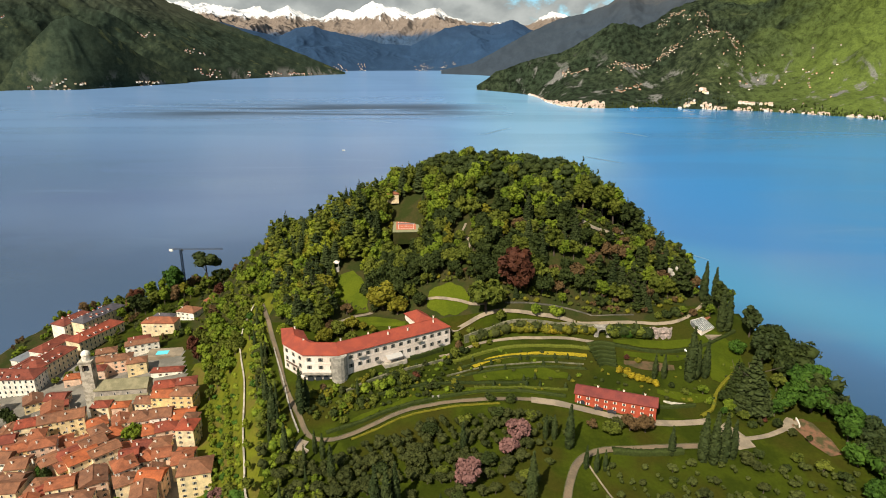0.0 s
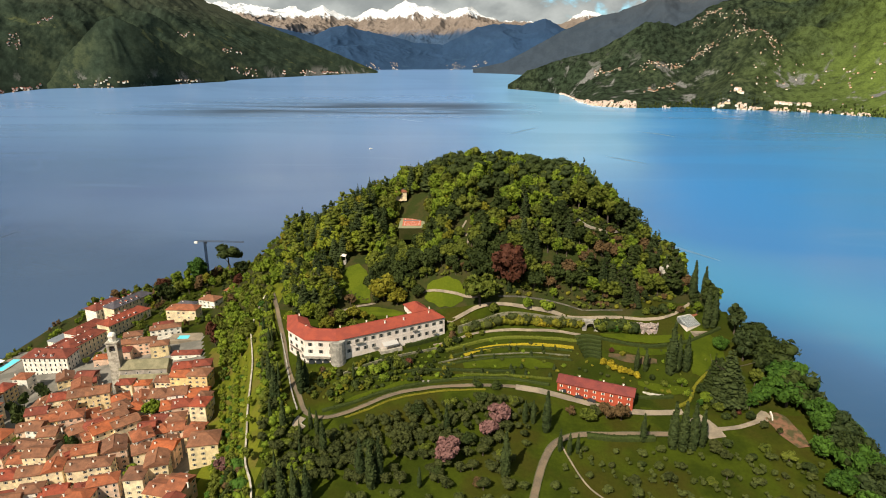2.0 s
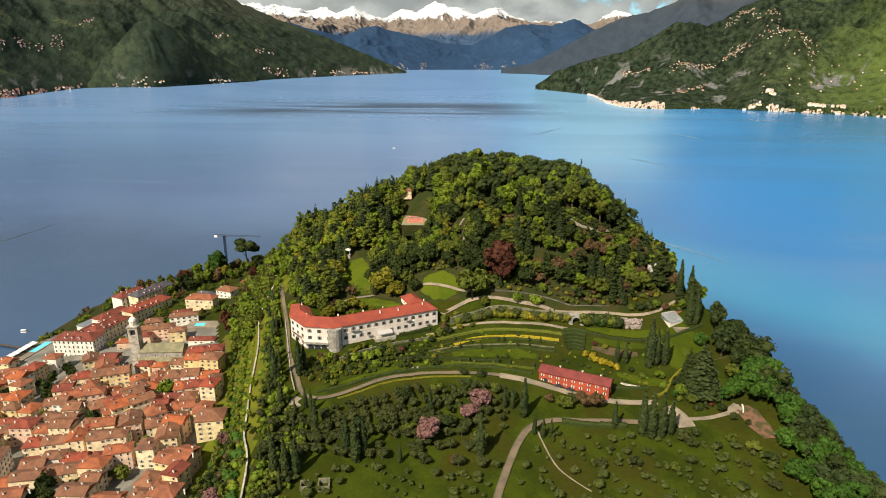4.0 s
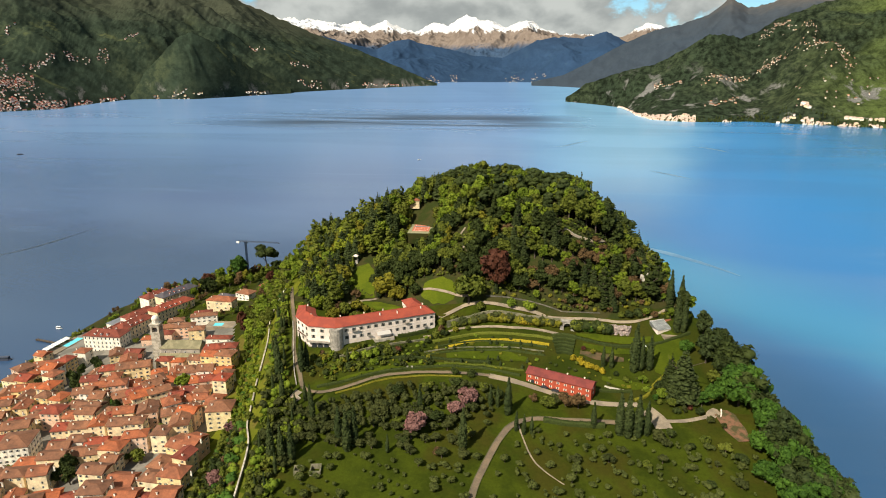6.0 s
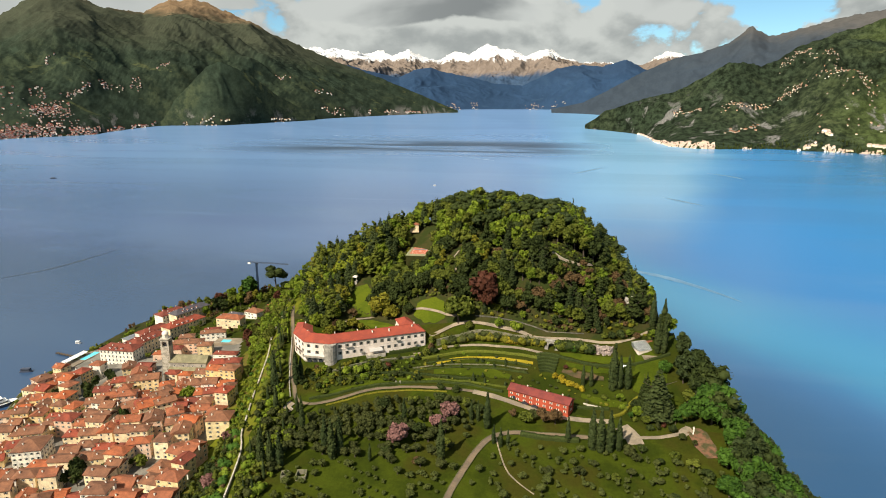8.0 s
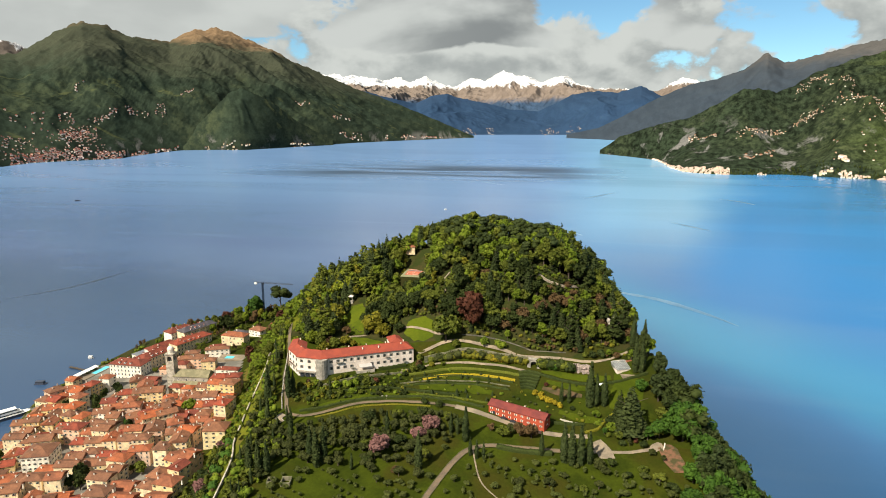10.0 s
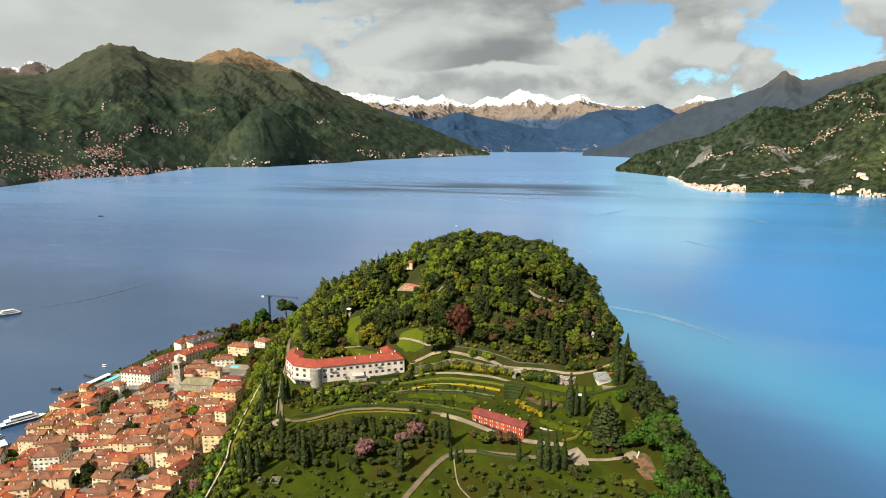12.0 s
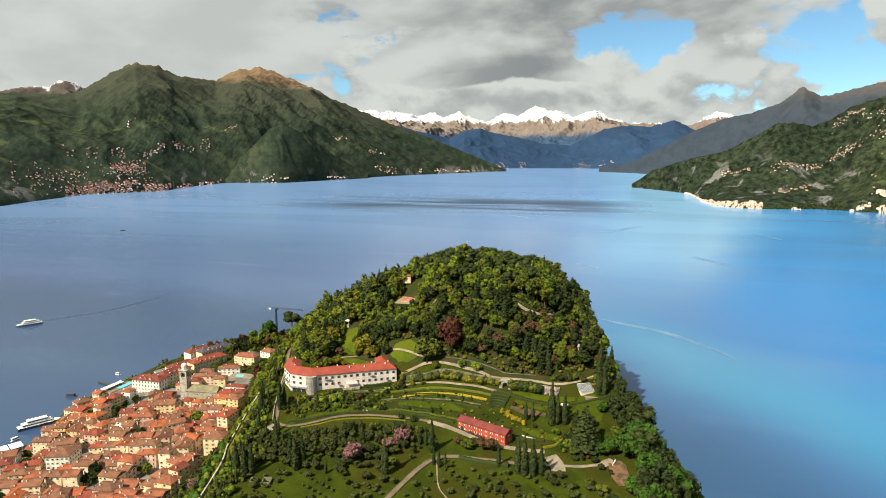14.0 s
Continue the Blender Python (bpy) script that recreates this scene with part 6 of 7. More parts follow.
def vessel(name, x, y, rot, ln, beam, decks, label, paint=None):
    ob = empty(name, pose(x, y, 0, 0, 0, rot), label, "boat", "boats on the lake")
    s = Shape()
    h = 0.075 * ln
    out = [(-ln / 2, -beam / 2), (ln * 0.3, -beam / 2), (ln * 0.44, -beam * 0.3), (ln / 2, 0), (ln * 0.44, beam * 0.3), (ln * 0.3, beam / 2), (-ln / 2, beam / 2)]
    s.prism(out, -0.6, h, 0, 1)
    part("hull", s, [HULL, paint or CANVAS], ob)
    for k in range(decks):
        c = Shape()
        a, b, z = ln * (0.40 - 0.12 * k), beam * (0.42 - 0.05 * k), h + k * 2.5
        c.box(-a, a * 0.7, -b, b, z, z + 2.3)
        c.box(-a + 0.4, a * 0.7 + 0.06, -b - 0.06, b + 0.06, z + 0.9, z + 1.7, 1)
        part("deckhouse", c, [paint or CANVAS, GLASS_DARK], ob)
    return ob


HULL = material("dark_hull_paint", lambda g, p: (0.05, 0.06, 0.09), 0.4)
vessel("ferry", -662, 530, 240, 32, 9, 2, "white car ferry with a dark hull under way")
vessel("ferry", -337, 276, 60, 34, 8, 2, "white passenger ferry moored at the pier")
vessel("motor_boat", -368, 338, 15, 11, 4, 1, "dark motor boat near the shore", HULL)
vessel("motor_boat", -372, 402, 10, 6, 2, 1, "small white motor boat at anchor")
vessel("motor_boat", -330, 247, 80, 7, 2.4, 1, "small boat at the landing stage")
vessel("motor_boat", -1440, 1500, 30, 18, 6, 1, "dark work boat far out on the lake", HULL)
vessel("motor_boat", -260, 1580, 30, 9, 3, 1, "small motor boat far out on the lake")


def landing():
    ob = empty("landing_stage", pose(-312, 232, 0, 0, 0, 62), "flat white-roofed ferry landing on the shore", "pier")
    s = Shape()
    s.box(-24, 8, -7, 7, -2, 1.3)
    part("deck", s, PAVE, ob)
    for k in range(3):
        r = Shape()
        r.box(-23 + k * 10, -14 + k * 10, -6, 6, 4.4, 4.8)
        for px in (-22, -15):
            for py in (-5, 5):
                r.box(px + k * 10 - 0.15, px + k * 10 + 0.15, py - 0.15, py + 0.15, 1.3, 4.4)
        part("roof", r, CANVAS, ob, "flat white roof")
    p = empty("jetty", pose(-348, 372, 0.8, 0, 0, 170), "thin timber jetty on the water", "pier")
    d = Shape()
    d.box(-2, 26, -1.2, 1.2, 0, 0.4)
    for k in range(7):
        d.tube((k * 4, -1.1, -3), (k * 4, -1.1, 1.2), 0.15, 0.15, 5)
        d.tube((k * 4, 1.1, -3), (k * 4, 1.1, 1.2), 0.15, 0.15, 5)
    part("deck", d, BARK, p)


landing()


# ---- roads, walls, hedges and garden ----
def curve_points(pts, step=2.5):
    """Evenly spaced places along a smooth line through the given ones."""
    P = [Vector(p) for p in pts]
    P = [P[0] * 2 - P[1]] + P + [P[-1] * 2 - P[-2]]
    out = []
    for i in range(1, len(P) - 2):
        a, b, c, d = P[i - 1:i + 3]
        n = max(2, int((c - b).length / step))
        for k in range(n):
            t = k / n
            out.append(0.5 * ((2 * b) + (c - a) * t + (2 * a - 5 * b + 4 * c - d) * t * t + (3 * b - a - 3 * c + d) * t ** 3))
    out.append(P[-2])
    return out


def sides_of(line):
    out = []
    for i, p in enumerate(line):
        d = line[min(i + 1, len(line) - 1)] - line[max(i - 1, 0)]
        d = d.normalized()
        out.append((p, Vector((-d.y, d.x))))
    return out


def ribbon(name, pts, width, mat, label, lift=0.3, across=4, edge=None, ragged=0.0):
    """A road or strip that follows the ground; edge: material of its raised borders."""
    s = Shape()
    line = sides_of(curve_points(pts, 1.5 if ragged else 2.5))
    across = 10 if ragged else across
    rows = []
    for p, n in line:
        i, wide = len(rows), width
        if ragged:
            wide *= (0.45 + 0.55 * math.sin(math.pi * (i + 0.6) / (len(line) + 0.2))) * (1 + ragged * noise.noise((i * 0.22, width, 0)))
        rows.append([(p.x + n.x * wide * (k / across - 0.5), p.y + n.y * wide * (k / across - 0.5)) for k in range(across + 1)])
    zs = [[max(rough_ground(x, y), -1e9 if ragged else rough_ground(*r[across // 2]) - 0.4) + lift for x, y in r] for r in rows]
    for i in range(len(rows) - 1):
        for k in range(across):
            s.face([(*rows[i][k + 1], zs[i][k + 1]), (*rows[i][k], zs[i][k]), (*rows[i + 1][k], zs[i + 1][k]), (*rows[i + 1][k + 1], zs[i + 1][k + 1])])
    if edge:
        for i in range(len(rows) - 1):
            for k, o in ((0, -1), (across, 1)):
                (ax, ay), (bx, by) = rows[i][k], rows[i + 1][k]
                n0, n1 = line[i][1] * 0.3 * o, line[i + 1][1] * 0.3 * o
                za, zb = zs[i][k], zs[i + 1][k]
                up = [(ax, ay, za + 0.22), (bx, by, zb + 0.22), (bx + n1.x, by + n1.y, zb + 0.22), (ax + n0.x, ay + n0.y, za + 0.22)]
                s.face(up if o < 0 else list(reversed(up)), 1)
                s.face([(ax, ay, za - 0.1), (bx, by, zb - 0.1), (bx, by, zb + 0.22), (ax, ay, za + 0.22)], 1)
    me = s.mesh(name, [mat] + ([edge] if edge else []))
    return tagged(new(name, me), label, name.replace("_", " "), kind="structure")


def long_wall(name, pts, thick, height, mat, label, kind="structure", step=2.5):
    """A wall along a line, its top stepped with the ground."""
    s = Shape()
    line = sides_of(curve_points(pts, step))
    sec = []
    for p, n in line:
        z = ground(p.x, p.y)
        a, b = p + n * thick / 2, p - n * thick / 2
        sec.append([(a.x, a.y, z - 3), (a.x, a.y, z + height), (b.x, b.y, z + height), (b.x, b.y, z - 3)])
    for q, r in zip(sec, sec[1:]):
        for k in range(3):
            s.face([q[k], q[k + 1], r[k + 1], r[k]])
    s.face(list(reversed(sec[0])))
    s.face(sec[-1])
    return tagged(new(name, s.mesh(name, [mat])), label, "wall", kind=kind)


def hedge(pts, wide, high, leaf, label, name="hedge", ragged=0.18):
    """A clipped hedge along a line: an uneven body with leaf tufts."""
    c = Crown(False)
    vs, fs = [], []
    line = sides_of(curve_points(pts, 1.0))
    for p, n in line:
        z = rough_ground(p.x, p.y)
        for k, (o, h) in enumerate(((0.5, -0.4), (0.52, 0.7), (0.4, 1.0), (-0.4, 1.0), (-0.52, 0.7), (-0.5, -0.4))):
            j = 1 + rng.uniform(-ragged, ragged)
            vs.append((p.x + n.x * wide * o * j, p.y + n.y * wide * o * j, z + (high * h * (1 + rng.uniform(-ragged, ragged) * 0.6) if h > 0 else h)))
    m = len(line)
    for i in range(m - 1):
        for k in range(5):
            a = i * 6 + k
            fs += [(a, a + 1, a + 7), (a, a + 7, a + 6)]
    v = np.array(vs)
    q, t = [], []
    for i in range(m * 5):
        p, n = line[int(rng.integers(m))]
        z = rough_ground(p.x, p.y)
        o = rng.uniform(-0.55, 0.55)
        b = np.array((p.x + n.x * wide * o, p.y + n.y * wide * o, z + high * (1.0 if abs(o) < 0.42 else rng.uniform(0.2, 1.0))))
        d = rng.normal(size=(3, 3)) * 0.28
        k = len(vs) + len(q)
        q += [b + d[0], b + d[1], b + d[2]]
        t.append((k, k + 1, k + 2))
    me = mesh_from(name, np.concatenate([v, np.array(q)]), np.array(fs + t), LEAF[leaf])
    return tagged(new(name, me), label, "hedge", "garden hedges")


MAIN = [(-112, 345), (-100, 318), (-90, 296), (-80, 270), (-69, 251), (-62, 239), (-53, 236), (-43, 239), (-33, 245), (-20, 253), (-4, 259), (13, 263), (30, 265), (44, 265), (58, 263), (69, 259.5), (83, 254.5), (100, 251), (114, 251), (128, 253)]
ribbon("road_main", MAIN[:14], 2.1, ASPHALT, "narrow grey-brown estate road with low kerbs", edge=KERB)
ribbon("road_forecourt", MAIN[13:], 4.0, GRAVEL, "pale gravel forecourt before the red house")
ribbon("road_lower", [(24, 40), (32, 80), (40, 118), (44, 150), (44, 175), (48, 194), (54, 214), (61, 226), (72, 231.5), (88, 233), (107, 235), (123, 236)], 3.1, ASPHALT, "curving grey-brown lane with low kerbs", edge=KERB)
ribbon("path_quay", [(-284, 182), (-292, 212), (-297, 240), (-314, 270), (-329, 300), (-336, 326), (-339, 345)], 5, PAVE, "grey paved quay along the shore")
ribbon("path_gate", [(123, 236), (134, 240), (146, 242), (158, 246), (172, 254)], 2.6, GRAVEL, "pale gravel drive to the gate")
ribbon("path_lookout", [(164, 247), (167, 252), (170, 257)], 5, GRAVEL, "pale gravel lookout", ragged=0.3)
ribbon("path_yard", [(132, 249), (137, 242), (139, 235)], 9, GRAVEL, "pale gravel turning place")
ribbon("path_hairpin", [(-63, 236), (-64.5, 231), (-61, 228)], 4.0, GRAVEL, "gravel bend of the lane", edge=STONE)
ribbon("path_meadow", [(63, 225), (66, 215), (71, 202), (77, 195), (86, 188)], 0.8, GRAVEL, "trodden path across the meadow")
ribbon("path_upper", [(5, 315), (24, 320), (38, 321), (57, 320), (70, 320), (86, 319), (106, 319.5), (126, 319), (139, 322), (151, 332), (162, 343)], 2.0, GRAVEL, "pale gravel walk above the terrace wall")
ribbon("path_terrace", [(-2, 296), (6, 299), (21, 307), (37, 310.5), (56, 311), (72, 310.5), (85, 308)], 1.8, GRAVEL, "pale gravel terrace walk")
ribbon("path_lawn", [(-60, 322), (-53, 327), (-44, 332), (-38, 340)], 2.4, GRAVEL, "pale lawn path")
ribbon("path_park", [(-16, 333), (-4, 331), (8, 328), (18, 325), (26, 325)], 1.6, GRAVEL, "pale park path", lift=0.45)
ribbon("path_belvedere", [(84, 371), (94, 366), (103, 366), (110, 369), (118, 378)], 2.2, GRAVEL, "pale winding path on the hilltop", edge=STONE)
ribbon("path_slope", [(15, 379), (12, 370), (17, 362), (15, 354)], 1.6, GRAVEL, "pale path in the woods")
ribbon("lawn_back", [(-63, 369), (-59, 354), (-54, 342), (-50, 332)], 19, LAWN, "bright mown lawn among trees", ragged=0.5)
ribbon("lawn_villa", [(-58, 319), (-46, 323), (-30, 322), (-22, 320)], 9, LAWN, "bright mown lawn behind the villa", ragged=0.5)
ribbon("lawn_upper", [(-9, 332), (2, 330), (15, 326)], 15, LAWN, "bright mown lawn between paths", ragged=0.5)
ribbon("lawn_east", [(150, 314), (154, 302), (151, 290), (146, 279)], 21, TERRACE, "bright sloping lawn by the greenhouse", ragged=0.4)
SOIL = material("garden_soil", two_tone((0.095, 0.060, 0.030), (0.050, 0.044, 0.016), 0.3, 1.2), 0.95, 0.1, 1.5)
ribbon("lawn_grotto", [(96, 308.5), (112, 307), (128, 306), (143, 309)], 6.5, TERRACE, "mown lawn under the ivied wall", ragged=0.4)
ribbon("lawn_middle", [(100, 300), (118, 296.5), (136, 297)], 5.5, TERRACE, "mown lawn of the middle terrace", ragged=0.4)
ribbon("bed_middle", [(98, 293), (110, 290.5), (124, 289)], 6, SOIL, "brown planted bed of the middle terrace", ragged=0.4)
ribbon("lawn_lower", [(110, 273), (124, 269), (137, 270)], 6, TERRACE, "mown lawn behind the red house", ragged=0.4)
ribbon("path_alpine", [(111, 266.5), (117, 264.5), (123, 264)], 2.2, PALE_WALL, "pale gravel of the small rock garden", ragged=0.6)
ribbon("lawn_verge", [(-44, 247), (-28, 255), (-12, 262), (5, 267.5), (19, 270), (39, 271), (62, 269)], 4.5, TERRACE, "bright grass bank above the road", ragged=0.5)
ribbon("lawn_terrace", [(16, 279), (30, 283), (48, 284.5), (66, 283)], 9, TERRACE, "mown terrace lawn", ragged=0.5)
ribbon("flower_bed", [(16, 288), (26, 294.5), (39, 298), (55, 299.5), (67, 299), (79, 298)], 3.2, LEAF["yellow"], "bed of yellow flowers on the terrace", lift=0.5)
ribbon("earth_slip", [(173, 256), (175, 245), (178, 232)], 12, EARTH, "bare reddish earth bank", ragged=0.5)

long_wall("wall_boundary", [(-119, 353), (-123, 338), (-120, 322), (-106, 285), (-96, 250), (-88, 226), (-82, 208), (-72, 188), (-62, 150)], 0.8, 1.9, PALE_WALL, "long pale stone boundary wall down the slope")
long_wall("wall_road", [(-94, 303), (-86, 284), (-74, 255), (-67, 241)], 0.6, 1.0, STONE, "low stone wall beside the estate road")
long_wall("wall_terrace", [(12, 307.5), (22, 312), (38, 315.5), (56, 316), (72, 315.8), (86, 314.5)], 1.0, 4.6, MOSSY, "tall stone terrace wall with climbers")
long_wall("wall_terrace_east", [(95, 313.5), (108, 313), (117, 312.5)], 1.0, 4.4, MOSSY, "ivied stone terrace wall")
long_wall("wall_garden", [(2, 279), (14, 285), (26, 289), (41, 291.5), (57, 293), (76, 291.5)], 0.45, 0.7, MOSSY, "low pale terrace wall")
long_wall("wall_villa", [(-48, 264), (-34, 272), (-16, 283), (0, 292)], 0.8, 1.4, MOSSY, "garden retaining wall below the villa")
long_wall("wall_gate", [(171, 250), (172, 253), (172.5, 256)], 0.6, 1.2, PALE, "pale wall of the lookout")
long_wall("wall_upper", [(36, 325), (60, 325), (90, 325), (112, 325.5)], 0.45, 0.5, ROCK, "mossy stone wall above the walk")

for pts, wide, high, leaf, label in (
        ([(-54, 240), (-40, 246), (-25, 254), (-10, 260.5), (6, 266), (22, 269.5), (40, 270.5), (62, 268)], 1.4, 1.3, "dark", "dark clipped hedge along the road bank"),
        ([(-34, 262), (-18, 268), (0, 273), (20, 275.5), (44, 277)], 1.3, 1.2, "dark", "dark clipped hedge on the garden bank"),
        ([(5, 291), (21, 299.5), (37, 304.5), (53, 305.5), (68, 305), (82, 303.5)], 1.6, 1.2, "mid", "clipped green hedge on the terrace"),
        ([(8, 285), (20, 292), (36, 296.5), (54, 297.5), (78, 296)], 1.2, 1.0, "dark", "dark box hedge along the flower bed"),
        ([(4, 277), (18, 283), (36, 287.5), (57, 289.5), (76, 288)], 1.2, 1.0, "dark", "dark box hedge along the terrace wall"),
        ([(16, 272), (40, 273.5), (64, 273)], 1.0, 0.9, "mid", "low clipped hedge of the lower lawn"),
        ([(94, 306), (120, 301), (140, 303.5), (156, 310), (167, 315)], 1.6, 1.3, "dark", "curved dark hedge of the eastern terrace"),
        ([(76, 270), (92, 264), (108, 262), (126, 264)], 1.5, 1.6, "dark", "tall dark hedge behind the red house"),
        ([(76, 231), (90, 230), (108, 231.5)], 2.6, 2.2, "dark", "thick dark hedge below the lane"),
        ([(126, 256), (134, 262), (140, 272), (150, 282), (160, 288)], 1.6, 1.2, "gold", "yellow-green hedge along the garden path"),
        ([(-42, 236.5), (-32, 242), (-19, 250), (-3, 256), (13, 260), (28, 262)], 0.8, 0.6, "gold", "yellow flowering border along the road"),
        ([(-86, 270), (-76, 248), (-68, 237)], 0.7, 0.7, "gold", "yellow flowering border along the road"),
        ([(-17.5, 291.1), (-9, 296.3), (-0.3, 301.5)], 1.2, 2.4, "dark", "tall dark hedge against the villa's foot"),
        ([(-94, 296), (-104, 318), (-114, 342)], 1.2, 1.6, "bright", "green hedge beside the estate road")):
    hedge(pts, wide, high, leaf, label)

for k in range(6):
    y0 = 306.5 - 3.1 * k
    hedge([(80.5 + 0.6 * k, y0 - 0.6), (88, y0 + 0.9), (96 - 0.5 * k, y0 - 0.6)], 1.7, 1.5 + 0.2 * (k % 2), "dark", "dark clipped hedge of the stepped garden")

# climbers on the terrace wall
def climbers():
    for leaf, x0, x1, y, h in (("gold", 38, 52, 314.4, 6.4), ("gold", 30, 86, 314.0, 5.6), ("yellow", 60, 72, 314.2, 5.6), ("olive", 20, 84, 314.2, 6.4), ("mid", 16, 34, 314, 5), ("dark", 94, 117, 311.6, 7.6), ("mid", 96, 116, 311.4, 6.8), ("dark", 95, 117, 310.6, 4.6), ("lush", 95, 117, 310.8, 5.6)):
        spots, x = [], x0
        while x < x1:
            dy = float(np.interp(x, [12, 22, 38, 56, 86, 95, 120], [306.5, 311, 314.6, 315, 313.6, 312.4, 311.4])) - 314
            spots.append(("shrub", x, 314 + dy + rng.uniform(-0.5, 0.5), h * rng.uniform(0.6, 1.1)))
            x += rng.uniform(1.6, 3.6) * (1 if leaf != "olive" else 1.6)
        thicket("climbing_plants", f"{WORDS[leaf]} climbers covering the terrace wall", "climbers", spots, leaf)


climbers()


def grotto():
    ob = empty("grotto", pose(90.5, 312.2, 69.6, 0, 0, -3), "stone grotto arch with pale steps in the terrace wall", "grotto")
    s = Shape()
    s.box(-4.6, -2.2, -1, 3, -3, 7.2)
    s.box(2.2, 4.6, -1, 3, -3, 7.2)
    for k in range(8):
        a0, a1 = math.pi * k / 8, math.pi * (k + 1) / 8
        p = [(2.2 * math.cos(a0), 4.2 + 2.2 * math.sin(a0)), (2.2 * math.cos(a1), 4.2 + 2.2 * math.sin(a1))]
        s.face([(p[0][0], -1, p[0][1]), (p[0][0], -1, 7.2), (p[1][0], -1, 7.2), (p[1][0], -1, p[1][1])])
        s.face([(p[0][0], -1, p[0][1]), (p[1][0], -1, p[1][1]), (p[1][0], 2.6, p[1][1]), (p[0][0], 2.6, p[0][1])])
    s.box(-4.9, 4.9, -1.2, 3.2, 7.2, 7.6)
    part("arch", s, STONE, ob)
    b = Shape()
    b.box(-2.4, 2.4, 2.4, 2.8, 0, 7)
    part("niche", b, ROCK, ob)
    for k in range(7):
        t = Shape()
        t.box(-2.1, 2.1, -1.4 + k * 0.5, 2.4, 0.4 * k, 0.4 * k + 0.4)
        part("step", t, PALE, ob)


grotto()


def rock_face():
    """A low cliff: a crooked slab with ledges and cracks, thick behind."""
    nx, nz = 46, 30
    v, f = [], []
    for j in range(nz):
        for i in range(nx):
            a, b = i / (nx - 1), j / (nz - 1)
            x, z = 116.5 + 14.5 * a, 64.5 + 11.0 * b + 0.8 * noise.noise((a * 6, 3.0, 0))
            crack = abs(noise.noise((x * 0.55, 7.0, z * 0.16)))
            y = 311.6 - 2.2 * (1 - b) - 1.3 * noise.fractal((x * 0.32, z * 0.42, 1.0), 0.8, 2.1, 5) + 1.6 * max(0.0, 0.16 - crack) * 5
            edge = min(a, 1 - a, 1.6 * (1 - b)) * 7
            v.append((x, y + 3.0 * max(0.0, 1 - edge) ** 2, z))
    n = len(v)
    v += [(x, 314.5, z) for x, y, z in v]
    for j in range(nz - 1):
        for i in range(nx - 1):
            k = j * nx + i
            f.append((k, k + 1, k + nx + 1, k + nx))
            f.append((n + k, n + k + nx, n + k + nx + 1, n + k + 1))
    rim = [i for i in range(nx)] + [j * nx + nx - 1 for j in range(1, nz)] + [(nz - 1) * nx + i for i in range(nx - 2, -1, -1)] + [j * nx for j in range(nz - 2, 0, -1)]
    for k, q in zip(rim, rim[1:] + rim[:1]):
        f.append((q, k, n + k, n + q))
    me = bpy.data.meshes.new("rock_outcrop")
    me.from_pydata(v, [], f)
    me.materials.append(PALE_ROCK)
    tagged(new("rock_outcrop", me), "pale rough rock face below the walk", "rock")


PALE_ROCK = material("pale_rock", two_tone((0.36, 0.28, 0.25), (0.20, 0.165, 0.14), 0.5, 1.5), 0.95, 0.3, 1.2)
rock_face()


def greenhouse():
    ob = empty("greenhouse", pose(149.5, 318, ground(149.5, 315) - 0.9, 0, 0, 28), "glass-roofed greenhouse on a pale base", "greenhouse")
    s = Shape()
    s.box(-5, 5, -4, 4, -4, 2.6)
    part("wall", s, PALE, ob)
    r = Shape()
    r.face([(-5.2, -4.3, 2.6), (5.2, -4.3, 2.6), (5.2, 4.2, 6.0), (-5.2, 4.2, 6.0)])
    r.box(-5, 5, 3.9, 4.3, 2.6, 6.0, 1)
    r.face([(5.1, -4.2, 2.6), (5.1, 4.1, 2.6), (5.1, 4.1, 5.9)])
    r.face([(-5.1, 4.1, 2.6), (-5.1, -4.2, 2.6), (-5.1, 4.1, 5.9)])
    part("glazing", r, [PANE, PALE], ob)
    for k in range(9):
        b = Shape()
        x = -5.1 + k * 1.275
        b.tube((x, -4.35, 2.66), (x, 4.2, 6.06), 0.07, 0.07, 4)
        part("glazing_bar", b, WHITE, ob)
    house(155, 325, 28, 8, 5, 1, PALE, TILE_A, "small pale shed with an orange roof", "shed", 3.0, chimneys=0, group="", z=73)
    t = Shape()
    t.box(-4.5, 4.5, -2.5, 2.5, -3, 0.3)
    part("yard", t, GRAVEL, ob, "paved yard", at=pose(1.5, -6.6, -0.4))


PANE = material("greenhouse_glass", two_tone((0.16, 0.17, 0.17), (0.09, 0.10, 0.10), 0.6, 2.0), 0.35, spec=0.4)
greenhouse()
house(176, 334, 20, 5, 5, 1, ROSE, TILE_A, "small pink kiosk with an orange roof", "kiosk", 3.2, chimneys=0, group="", z=62)


def pavilion():
    ob = empty("garden_tent", pose(136, 299, ground(136, 299)), "white canvas garden tent on thin posts", "tent")
    s = Shape()
    e = [(-2.6, -2.2, 2.6), (2.6, -2.2, 2.6), (2.6, 2.2, 2.6), (-2.6, 2.2, 2.6)]
    for i in range(4):
        s.face([e[i], e[(i + 1) % 4], (0, 0, 3.6)])
        a, b = e[i], e[(i + 1) % 4]
        s.face([(a[0], a[1], 2.2), (b[0], b[1], 2.2), b, a])
    part("canopy", s, CANVAS, ob)
    for x, y, z in e:
        p = Shape()
        p.tube((x * 0.95, y * 0.95, -0.4), (x * 0.95, y * 0.95, 2.6), 0.06, 0.06, 6)
        part("post", p, WHITE, ob)


pavilion()


